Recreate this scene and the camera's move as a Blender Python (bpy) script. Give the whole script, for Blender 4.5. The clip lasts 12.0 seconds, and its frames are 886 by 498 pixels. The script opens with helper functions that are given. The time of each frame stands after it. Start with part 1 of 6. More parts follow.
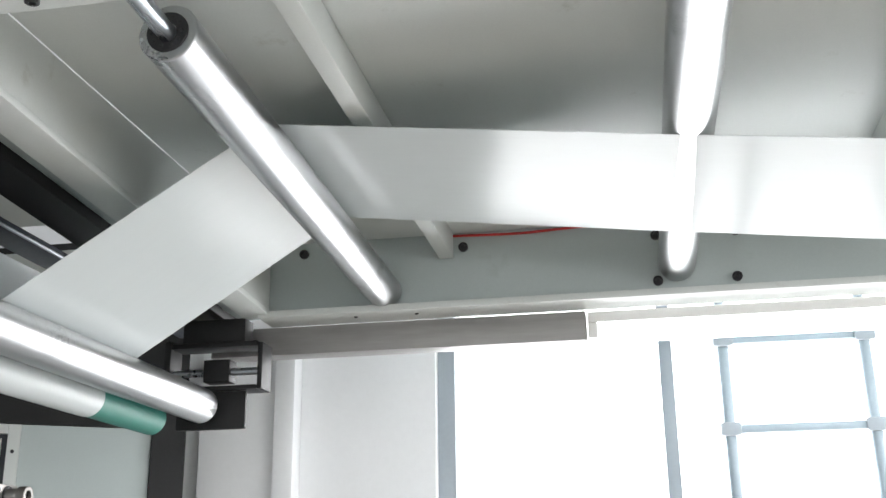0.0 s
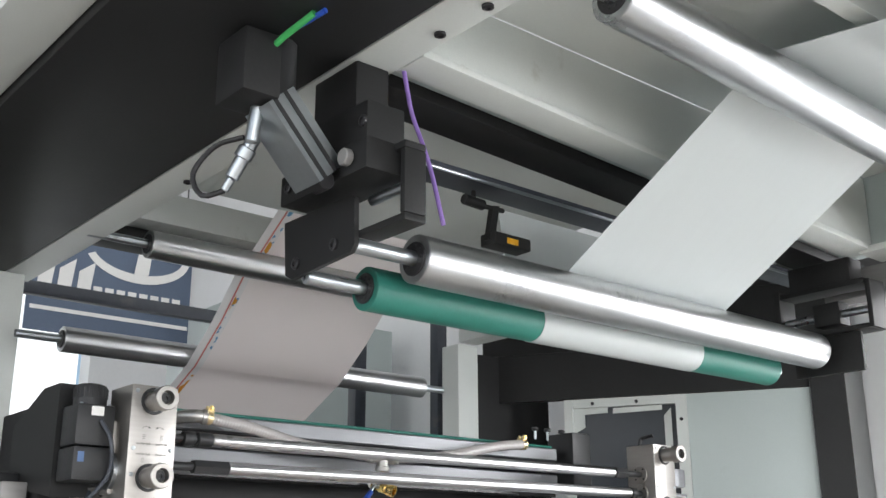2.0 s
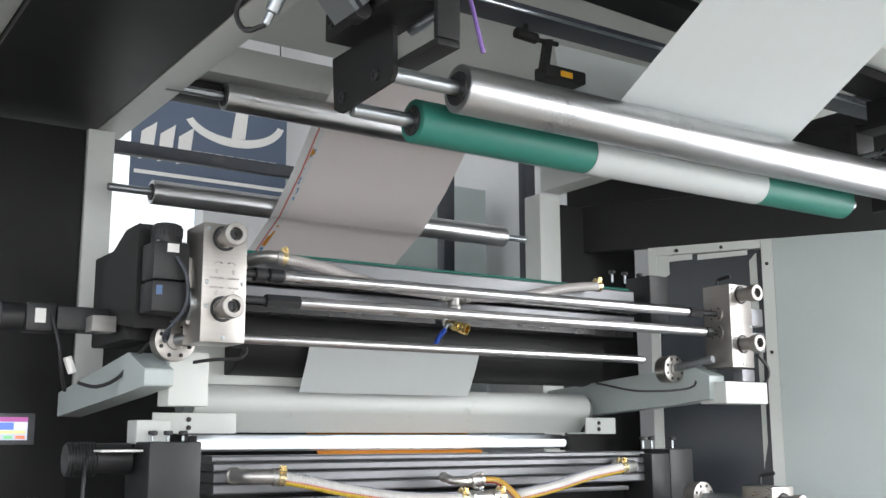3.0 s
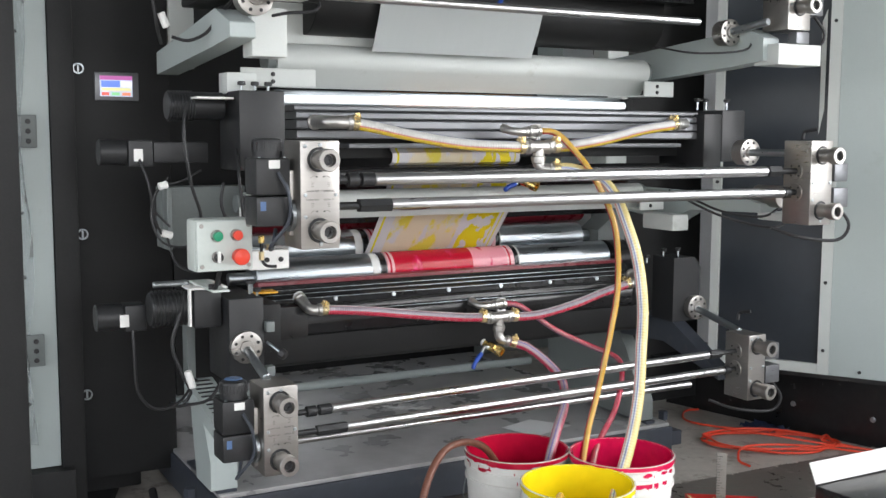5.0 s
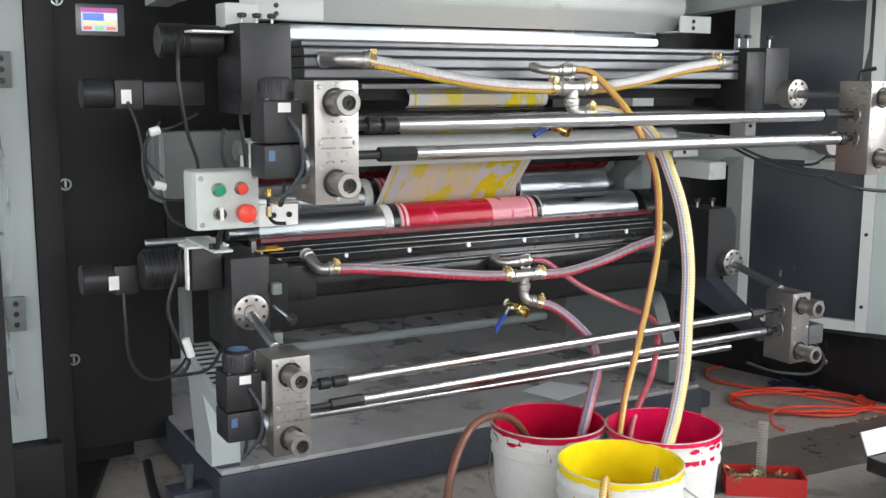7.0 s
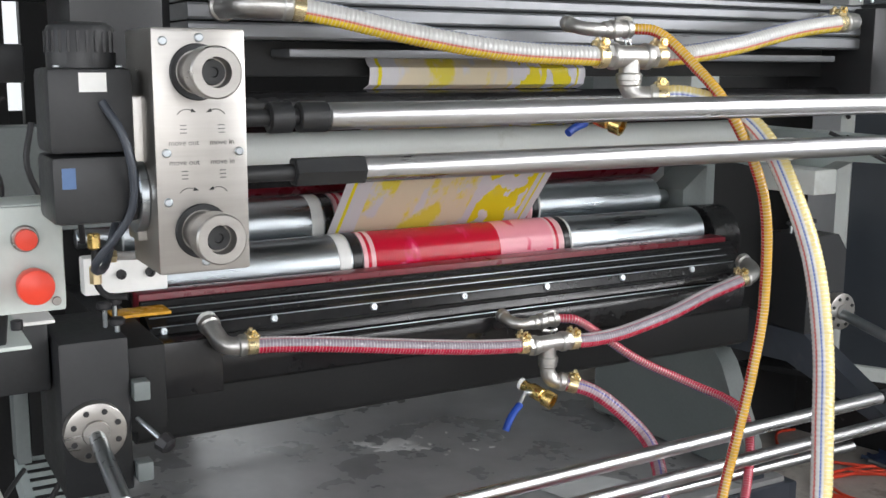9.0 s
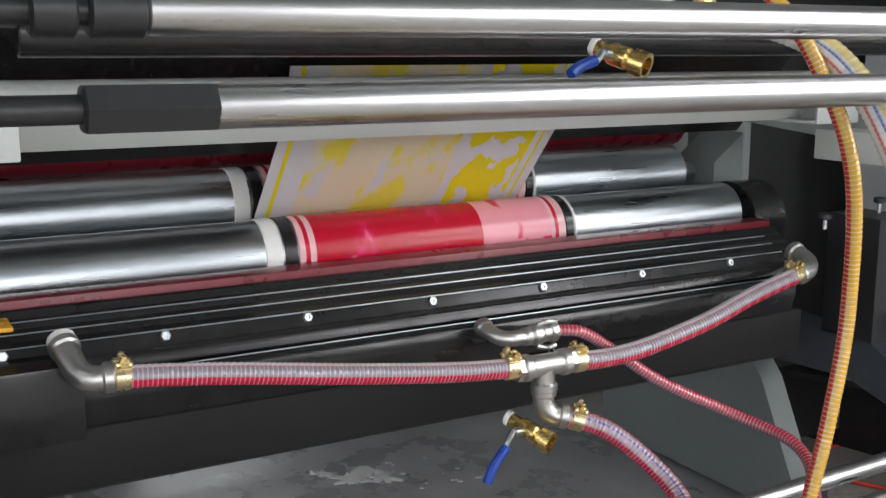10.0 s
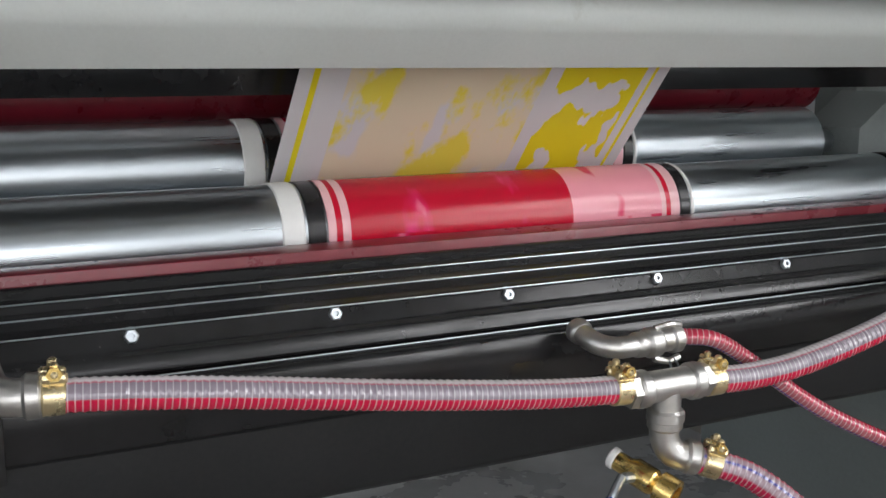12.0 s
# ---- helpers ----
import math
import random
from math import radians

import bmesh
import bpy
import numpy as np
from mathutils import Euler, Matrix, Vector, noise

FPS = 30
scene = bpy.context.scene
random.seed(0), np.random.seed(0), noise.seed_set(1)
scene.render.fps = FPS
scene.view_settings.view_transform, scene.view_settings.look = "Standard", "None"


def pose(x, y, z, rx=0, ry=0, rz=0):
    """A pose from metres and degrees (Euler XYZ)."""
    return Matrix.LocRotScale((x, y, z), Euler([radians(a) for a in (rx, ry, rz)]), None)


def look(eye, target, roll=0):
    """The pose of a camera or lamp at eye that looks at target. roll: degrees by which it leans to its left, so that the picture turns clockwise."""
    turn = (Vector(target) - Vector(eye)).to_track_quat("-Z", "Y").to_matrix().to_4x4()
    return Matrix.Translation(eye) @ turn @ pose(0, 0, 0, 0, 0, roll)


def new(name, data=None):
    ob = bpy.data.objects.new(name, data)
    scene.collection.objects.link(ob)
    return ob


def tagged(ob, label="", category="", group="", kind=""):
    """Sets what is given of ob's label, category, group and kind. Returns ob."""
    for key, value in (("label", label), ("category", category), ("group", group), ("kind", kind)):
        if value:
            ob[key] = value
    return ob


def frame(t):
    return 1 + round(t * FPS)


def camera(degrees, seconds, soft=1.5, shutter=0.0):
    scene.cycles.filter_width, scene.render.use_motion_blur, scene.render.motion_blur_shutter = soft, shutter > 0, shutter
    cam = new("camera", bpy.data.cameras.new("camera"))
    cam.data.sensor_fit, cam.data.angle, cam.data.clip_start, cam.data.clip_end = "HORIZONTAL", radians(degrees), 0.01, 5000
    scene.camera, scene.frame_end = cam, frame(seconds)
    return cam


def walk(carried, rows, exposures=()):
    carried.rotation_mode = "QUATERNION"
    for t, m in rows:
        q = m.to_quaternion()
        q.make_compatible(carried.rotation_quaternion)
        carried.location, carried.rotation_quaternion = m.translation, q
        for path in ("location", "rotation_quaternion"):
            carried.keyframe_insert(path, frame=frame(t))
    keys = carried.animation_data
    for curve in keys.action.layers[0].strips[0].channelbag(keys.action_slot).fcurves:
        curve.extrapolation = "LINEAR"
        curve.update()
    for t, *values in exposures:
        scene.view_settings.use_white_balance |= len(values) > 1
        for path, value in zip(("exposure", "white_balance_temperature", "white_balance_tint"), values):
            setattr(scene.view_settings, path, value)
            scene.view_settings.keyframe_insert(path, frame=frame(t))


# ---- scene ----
cam = camera(45.6, 12.0)
METRES, EYE, TILT, LEAN, TURN = 3.4, 1.62, 0.0, 0.0, 10.3
ROWS = [
    (0.0, 0.0, 0.0, 0.0, 0.21, 17.55, 0.67),
    (0.5, 0.0224, 0.0039, -0.0026, 10.81, 17.59, 0.55),
    (1.0, 0.0509, 0.0243, -0.012, 21.59, 17.76, 0.52),
    (1.5, 0.0772, 0.0287, -0.0193, 32.29, 17.88, 0.35),
    (2.0, 0.1039, 0.0236, -0.0296, 39.64, 17.05, 0.22),
    (2.5, 0.1222, 0.0326, -0.0425, 43.16, 13.91, 0.16),
    (3.0, 0.1393, 0.0455, -0.058, 46.09, 10.17, 0.11),
    (3.5, 0.1619, 0.0435, -0.0697, 48.95, 6.0, 0.05),
    (5.5, 0.2157, 0.0036, -0.1008, 50.80, -8.31, -0.23),
    (6.0, 0.206, -0.0011, -0.0989, 50.66, -9.06, -0.23),
    (6.5, 0.1759, 0.0128, -0.0983, 50.39, -9.15, -0.22),
    (7.0, 0.1228, 0.0488, -0.0995, 50.31, -9.21, -0.22),
    (9.0, -0.1196, 0.2637, -0.1126, 50.33, -9.79, -0.25),
    (9.5, -0.177, 0.3209, -0.121, 50.2, -10.12, -0.24),
    (10.0, -0.2298, 0.3801, -0.1377, 50.44, -10.65, -0.01),
    (10.5, -0.2743, 0.4202, -0.1591, 52.2, -10.89, 0.04),
    (11.0, -0.3115, 0.4448, -0.1729, 53.07, -10.83, -0.0),
    (11.5, -0.3302, 0.454, -0.1769, 53.18, -10.49, 0.02),
    (12.0, -0.3329, 0.4531, -0.1747, 53.28, -9.94, 0.04),
]
walk(cam, [(t, pose(0, 0, EYE, TILT, LEAN, TURN) @ pose(METRES * x, METRES * y, METRES * z, 90 + pitch, roll, yaw)) for t, x, y, z, yaw, pitch, roll in ROWS],
     [(0.0, 0.08), (1.0, 0.19), (1.5, 0.22), (2.5, 0.14), (3.5, 0.06), (9.0, 0.0), (11.0, -0.1), (12.0, -0.11)])

# ---- world and light ----
world = bpy.data.worlds.new("world")
scene.world = world
world.use_nodes = True
wn = world.node_tree.nodes
sky = wn.new("ShaderNodeTexSky")
sky.sky_type, sky.sun_disc = "NISHITA", False
sky.sun_elevation, sky.sun_rotation = radians(40), radians(20)
world.node_tree.links.new(sky.outputs[0], wn["Background"].inputs[0])
wn["Background"].inputs[1].default_value = 0.12
sun_data = bpy.data.lights.new("sun", "SUN")
sun_data.energy, sun_data.angle, sun_data.color = 1.2, radians(12), (1.0, 0.96, 0.9)
sun = new("sun", sun_data)
sun.matrix_world = look((3, 12, 10), (0, 3, 0))


def window_or_fill_light(name, eye, target, w, h, watts, color=(0.985, 0.97, 0.98)):
    d = bpy.data.lights.new(name, "AREA")
    d.shape, d.size, d.size_y, d.energy, d.color = "RECTANGLE", w, h, watts, color
    ob = new(name, d)
    ob.matrix_world = look(eye, target)
    return ob


window_or_fill_light("window_or_fill_light", (5.85, -0.2, 2.3), (0, 0.2, 1.9), 7.0, 3.0, 290)
window_or_fill_light("window_or_fill_light", (1.1, 4.09, 2.25), (1.1, 0, 1.6), 3.6, 2.5, 150)
# South lamp is an added fill that lifts the deck's underside.
window_or_fill_light("window_or_fill_light", (0.6, -4.85, 2.1), (0.2, 0, 1.9), 8.0, 2.4, 165)


# ---- materials ----
def ramp_pair(nt, a, b, fac):
    mix = nt.nodes.new("ShaderNodeMix")
    mix.data_type = "RGBA"
    mix.inputs[6].default_value, mix.inputs[7].default_value = (*a, 1), (*b, 1)
    nt.links.new(fac, mix.inputs[0])
    return mix.outputs[2]


def coords(nt, scale=(1, 1, 1)):
    tc = nt.nodes.new("ShaderNodeTexCoord")
    mp = nt.nodes.new("ShaderNodeMapping")
    mp.inputs["Scale"].default_value = scale
    nt.links.new(tc.outputs["Object"], mp.inputs[0])
    return mp.outputs[0]


def noise_node(nt, vec, scale, detail=4, rough=0.55):
    n = nt.nodes.new("ShaderNodeTexNoise")
    n.inputs["Scale"].default_value, n.inputs["Detail"].default_value, n.inputs["Roughness"].default_value = scale, detail, rough
    nt.links.new(vec, n.inputs["Vector"])
    return n.outputs["Fac"]


def remap(nt, fac, lo, hi, a=0.0, b=1.0):
    m = nt.nodes.new("ShaderNodeMapRange")
    m.inputs[1].default_value, m.inputs[2].default_value, m.inputs[3].default_value, m.inputs[4].default_value = lo, hi, a, b
    nt.links.new(fac, m.inputs[0])
    return m.outputs[0]


def material(name, color, rough=0.5, metal=0.0, vary=0.12, grain=60.0, bump=0.0, stretch=(1, 1, 1), spread=0.08, coat=0.0, stain=None, stain_at=0.62, transmission=0.0, ior=1.45, spec=0.5):
    """A painted, plastic or metal surface: grain and larger clouds in colour and gloss, fine relief, stains."""
    m = bpy.data.materials.new(name)
    m.use_nodes = True
    nt = m.node_tree
    b = nt.nodes["Principled BSDF"]
    fine = noise_node(nt, coords(nt, stretch), grain, 5, 0.6)
    wide = noise_node(nt, coords(nt), 3.5, 4, 0.6)
    mixed = nt.nodes.new("ShaderNodeMath")
    mixed.operation = "MULTIPLY_ADD"
    nt.links.new(fine, mixed.inputs[0])
    mixed.inputs[1].default_value = 0.5
    half = nt.nodes.new("ShaderNodeMath")
    half.operation = "MULTIPLY"
    nt.links.new(wide, half.inputs[0])
    half.inputs[1].default_value = 0.5
    nt.links.new(half.outputs[0], mixed.inputs[2])
    lo = tuple(max(0, c * (1 - vary)) for c in color)
    hi = tuple(min(1, c * (1 + vary)) for c in color)
    col = ramp_pair(nt, lo, hi, remap(nt, mixed.outputs[0], 0.3, 0.7))
    if stain:
        spots = noise_node(nt, coords(nt), 7.0, 8, 0.7)
        mix = nt.nodes.new("ShaderNodeMix")
        mix.data_type = "RGBA"
        nt.links.new(remap(nt, spots, stain_at, stain_at + 0.08), mix.inputs[0])
        nt.links.new(col, mix.inputs[6])
        mix.inputs[7].default_value = (*stain, 1)
        col = mix.outputs[2]
    nt.links.new(col, b.inputs["Base Color"])
    nt.links.new(remap(nt, mixed.outputs[0], 0.3, 0.7, max(0.02, rough - spread), min(1, rough + spread)), b.inputs["Roughness"])
    b.inputs["Metallic"].default_value = metal
    b.inputs["Coat Weight"].default_value = coat
    b.inputs["Transmission Weight"].default_value = transmission
    b.inputs["IOR"].default_value = ior
    b.inputs["Specular IOR Level"].default_value = spec
    if bump:
        bp = nt.nodes.new("ShaderNodeBump")
        bp.inputs["Strength"].default_value, bp.inputs["Distance"].default_value = bump, 0.002
        nt.links.new(fine, bp.inputs["Height"])
        nt.links.new(bp.outputs[0], b.inputs["Normal"])
    return m


def glow(name, color, power):
    m = bpy.data.materials.new(name)
    m.use_nodes = True
    b = m.node_tree.nodes["Principled BSDF"]
    b.inputs["Base Color"].default_value = (*color, 1)
    b.inputs["Emission Color"].default_value = (*color, 1)
    b.inputs["Emission Strength"].default_value = power
    return m


GREY = material("grey_green_paint", (0.42, 0.475, 0.468), 0.38, vary=0.05, grain=220, bump=0.05, stain=(0.40, 0.45, 0.44), stain_at=0.6)
LIGHT = material("light_grey_paint", (0.58, 0.61, 0.59), 0.42, vary=0.05, grain=220, bump=0.05, stain=(0.50, 0.52, 0.49), stain_at=0.62)
BLACK = material("black_paint", (0.0165, 0.017, 0.0175), 0.5, vary=0.25, grain=160, bump=0.08, spread=0.04, spec=0.3)
GLOSSY_BLACK = material("satin_black_steel", (0.016, 0.016, 0.017), 0.24, vary=0.3, grain=30, coat=0.1, spread=0.05)
SLATE = material("slate_paint", (0.042, 0.049, 0.062), 0.42, vary=0.18, grain=40, bump=0.1, stain=(0.07, 0.072, 0.076), stain_at=0.62)
PLATE = material("oily_steel_plate", (0.40, 0.40, 0.402), 0.31, metal=0.25, vary=0.35, grain=6, spread=0.14, stain=(0.52, 0.515, 0.51), stain_at=0.66)
# Grey paint darkened so that low and deep parts carry their shade.
SHADE_GREY = material("grey_paint_with_shade", (0.16, 0.18, 0.178), 0.42, vary=0.1, grain=120, bump=0.08)
STEEL = material("brushed_steel", (0.44, 0.475, 0.50), 0.30, metal=1.0, vary=0.08, grain=90, stretch=(1, 0.03, 1), spread=0.06, bump=0.03)
CHROME = material("ground_chrome", (0.49, 0.50, 0.505), 0.31, metal=1.0, vary=0.06, grain=160, stretch=(1, 6.0, 1), spread=0.07, bump=0.05)
ROD = material("polished_rod", (0.47, 0.47, 0.475), 0.29, metal=1.0, vary=0.05, grain=80, stretch=(1, 0.05, 1), spread=0.04)
BLOCK = material("nickel_plated_block", (0.37, 0.355, 0.335), 0.33, metal=0.9, vary=0.1, grain=25, spread=0.1, bump=0.05, stretch=(1, 0.2, 6))
CAST = material("cast_stainless", (0.5, 0.49, 0.47), 0.38, metal=0.95, vary=0.14, grain=120, bump=0.25)
BRASS = material("brass", (0.78, 0.56, 0.20), 0.25, metal=1.0, vary=0.12, grain=80)
CLAMP = material("zinc_yellow_clamp", (0.72, 0.60, 0.36), 0.28, metal=0.9, vary=0.18, grain=60)
ALU = material("grey_anodised_profile", (0.17, 0.175, 0.185), 0.34, metal=0.5, vary=0.12, grain=100, stretch=(1, 0.05, 1))
RUBBER = material("green_rubber", (0.02, 0.16, 0.125), 0.5, vary=0.12, grain=120, bump=0.1)
MOTOR = material("dark_motor_paint", (0.019, 0.020, 0.0215), 0.42, vary=0.2, grain=120, bump=0.1)
CABLE = material("black_cable", (0.02, 0.02, 0.022), 0.42, vary=0.2)
BOXGREY = material("pale_grey_green_plastic", (0.55, 0.60, 0.57), 0.42, vary=0.05, grain=90, bump=0.05)
ENGRAVED = material("engraved_grey", (0.16, 0.155, 0.15), 0.5, vary=0.1)
WHITE = material("white_plastic", (0.78, 0.78, 0.76), 0.4, vary=0.05, grain=90)
PAIL = material("white_pail_plastic", (0.74, 0.74, 0.71), 0.36, vary=0.08, grain=50, stain=(0.60, 0.57, 0.50), stain_at=0.56)
RED_INK = material("red_ink", (0.46, 0.006, 0.035), 0.12, vary=0.3, grain=18, coat=0.4, bump=0.2)
MAGENTA_INK = material("magenta_ink", (0.60, 0.008, 0.07), 0.14, vary=0.3, grain=18, coat=0.4, bump=0.2)
YELLOW_INK = material("yellow_ink", (0.85, 0.66, 0.01), 0.16, vary=0.1, grain=18, coat=0.4, bump=0.15)
DARK_RED = material("dark_red_ink_film", (0.16, 0.012, 0.022), 0.3, vary=0.25, grain=30)
LABEL_BLUE = material("dull_blue_label", (0.07, 0.13, 0.26), 0.4, vary=0.1)
RED = material("red_plastic", (0.46, 0.025, 0.022), 0.38, vary=0.1, grain=80)
SIGNAL = material("signal_red_button", (0.80, 0.06, 0.03), 0.35, vary=0.06)
GREEN = material("green_button", (0.01, 0.28, 0.14), 0.35, vary=0.06)
ORANGE = material("orange_air_hose", (0.80, 0.075, 0.035), 0.35, vary=0.06)
BLUE = material("blue_lever_coat", (0.015, 0.06, 0.34), 0.35, vary=0.1)
PURPLE = material("purple_cable", (0.23, 0.14, 0.42), 0.45, vary=0.08)
GREEN_CABLE = material("green_cable", (0.05, 0.36, 0.10), 0.45, vary=0.08)
CONCRETE = material("worn_concrete", (0.41, 0.385, 0.35), 0.60, vary=0.22, grain=24, bump=0.4, stain=(0.27, 0.248, 0.22), stain_at=0.54)
WET_CONCRETE = material("dark_wet_concrete", (0.13, 0.12, 0.11), 0.34, vary=0.35, grain=30, bump=0.5, spread=0.14, stain=(0.22, 0.205, 0.185), stain_at=0.56)
WALL = material("white_wall_paint", (0.80, 0.81, 0.82), 0.7, vary=0.03, grain=40, bump=0.1)
DARKPANEL = material("dark_blue_panel", (0.026, 0.032, 0.040), 0.32, vary=0.12, grain=20, spread=0.02)
BARE = material("bare_rolled_steel", (0.27, 0.265, 0.26), 0.45, metal=0.35, vary=0.2, grain=14, stretch=(0.4, 1, 4), spread=0.12)
PAPER = material("paper", (0.72, 0.74, 0.74), 0.55, vary=0.04)
WINDOW_FRAME = material("grey_window_frame", (0.30, 0.34, 0.37), 0.4, vary=0.05)
AMBER = material("amber_tape", (0.70, 0.36, 0.03), 0.25, vary=0.15)
RAG = material("red_rag", (0.30, 0.07, 0.08), 0.85, vary=0.3, grain=40, bump=0.4)
DARKRAG = material("dark_rag", (0.03, 0.027, 0.026), 0.85, vary=0.4, grain=40, bump=0.4)
BROWN_HOSE = material("ink_stained_hose", (0.14, 0.055, 0.035), 0.35, vary=0.35, grain=60)
LAMP = glow("lamp_diffuser", (0.96, 0.98, 1.0), 5.0)
OUTSIDE = glow("bright_sky_backdrop", (0.97, 0.985, 1.0), 2.6)
# Glow used in place of the lit hall that goes on behind the press.
HALL_GLOW = glow("pale_hall_glow", (0.86, 0.89, 0.90), 0.72)


def film_material(name, tint, print_kind=""):
    """Thin plastic web: partly see-through to light, glossy on top; printed areas follow the web's length."""
    m = bpy.data.materials.new(name)
    m.use_nodes = True
    nt = m.node_tree
    b = nt.nodes["Principled BSDF"]
    vec = coords(nt)
    base = ramp_pair(nt, tuple(c * 0.96 for c in tint), tint, noise_node(nt, coords(nt, (1, 6, 1)), 8))
    if print_kind:
        uv = nt.nodes.new("ShaderNodeUVMap")
        sep = nt.nodes.new("ShaderNodeSeparateXYZ")
        nt.links.new(uv.outputs[0], sep.inputs[0])

        def band(out, lo, hi):
            a = nt.nodes.new("ShaderNodeMath")
            a.operation = "GREATER_THAN"
            nt.links.new(out, a.inputs[0])
            a.inputs[1].default_value = lo
            c = nt.nodes.new("ShaderNodeMath")
            c.operation = "LESS_THAN"
            nt.links.new(out, c.inputs[0])
            c.inputs[1].default_value = hi
            d = nt.nodes.new("ShaderNodeMath")
            d.operation = "MULTIPLY"
            nt.links.new(a.outputs[0], d.inputs[0])
            nt.links.new(c.outputs[0], d.inputs[1])
            return d.outputs[0]

        def times(p, q):
            d = nt.nodes.new("ShaderNodeMath")
            d.operation = "MULTIPLY"
            nt.links.new(p, d.inputs[0])
            nt.links.new(q, d.inputs[1])
            return d.outputs[0]

        def over(under, color, mask):
            mix = nt.nodes.new("ShaderNodeMix")
            mix.data_type = "RGBA"
            nt.links.new(mask, mix.inputs[0])
            nt.links.new(under, mix.inputs[6])
            mix.inputs[7].default_value = (*color, 1)
            return mix.outputs[2]

        across, along = sep.outputs[0], sep.outputs[1]
        blot = noise_node(nt, uv.outputs[0], 7.0, 3, 0.5)
        mask = remap(nt, blot, 0.53, 0.55)
        small = remap(nt, noise_node(nt, uv.outputs[0], 22.0, 2, 0.5), 0.55, 0.57)
        if print_kind == "yellow":
            pale, full = (0.86, 0.72, 0.42), (0.86, 0.74, 0.03)
            base = over(base, pale, times(band(across, 0.12, 0.64), remap(nt, blot, 0.40, 0.46, 0, 0.6)))
            base = over(base, (0.86, 0.74, 0.06), times(band(across, 0.12, 0.64), remap(nt, noise_node(nt, uv.outputs[0], 5.0, 5, 0.6), 0.50, 0.56, 0, 0.9)))
            base = over(base, full, times(band(across, 0.68, 0.93), remap(nt, noise_node(nt, uv.outputs[0], 14.0, 2, 0.5), 0.44, 0.46)))
            base = over(base, full, band(across, 0.035, 0.05))
            base = over(base, full, band(across, 0.955, 0.965))
        elif print_kind == "red":
            deep, rose, pink = (0.50, 0.008, 0.03), (0.78, 0.30, 0.36), (0.74, 0.03, 0.16)
            base = over(base, deep, band(across, 0.055, 0.66))
            base = over(base, pink, times(band(across, 0.055, 0.66), remap(nt, blot, 0.56, 0.64)))
            base = over(base, (0.78, 0.20, 0.28), times(times(band(across, 0.12, 0.60), small), remap(nt, blot, 0.60, 0.63)))
            base = over(base, rose, band(across, 0.66, 0.94))
            base = over(base, (0.66, 0.05, 0.12), times(band(across, 0.66, 0.94), remap(nt, blot, 0.60, 0.64)))
            base = over(base, deep, band(across, 0.02, 0.035))
            base = over(base, deep, band(across, 0.955, 0.97))
        elif print_kind == "margin":
            base = over(base, (0.93, 0.89, 0.88), band(across, 0.09, 1.0))
            base = over(base, (0.70, 0.30, 0.28), times(band(across, 0.045, 0.055), band(along, -50, 50)))
            base = over(base, (0.20, 0.42, 0.62), times(band(across, 0.06, 0.085), small))
            base = over(base, (0.75, 0.40, 0.08), times(band(across, 0.06, 0.085), mask))
    nt.links.new(base, b.inputs["Base Color"])
    b.inputs["Roughness"].default_value = 0.2
    b.inputs["Specular IOR Level"].default_value = 0.32 if print_kind else 0.16
    bp = nt.nodes.new("ShaderNodeBump")
    bp.inputs["Strength"].default_value, bp.inputs["Distance"].default_value = 0.12, 0.004
    nt.links.new(noise_node(nt, coords(nt, (0.6, 5, 0.6)), 5, 3), bp.inputs["Height"])
    nt.links.new(bp.outputs[0], b.inputs["Normal"])
    tr = nt.nodes.new("ShaderNodeBsdfTranslucent")
    nt.links.new(base, tr.inputs[0])
    mix = nt.nodes.new("ShaderNodeMixShader")
    mix.inputs[0].default_value = {"red": 0.0, "margin": 0.62}.get(print_kind, 0.32)
    nt.links.new(b.outputs[0], mix.inputs[1])
    nt.links.new(tr.outputs[0], mix.inputs[2])
    nt.links.new(mix.outputs[0], nt.nodes["Material Output"].inputs[0])
    return m


FILM = film_material("white_film", (0.68, 0.72, 0.72))
PRINTED = film_material("yellow_printed_film", (0.76, 0.74, 0.76), "yellow")
MARGIN = film_material("margin_printed_film", (0.88, 0.88, 0.88), "margin")
RED_PLATE = film_material("red_inked_plate", (0.78, 0.45, 0.48), "red")


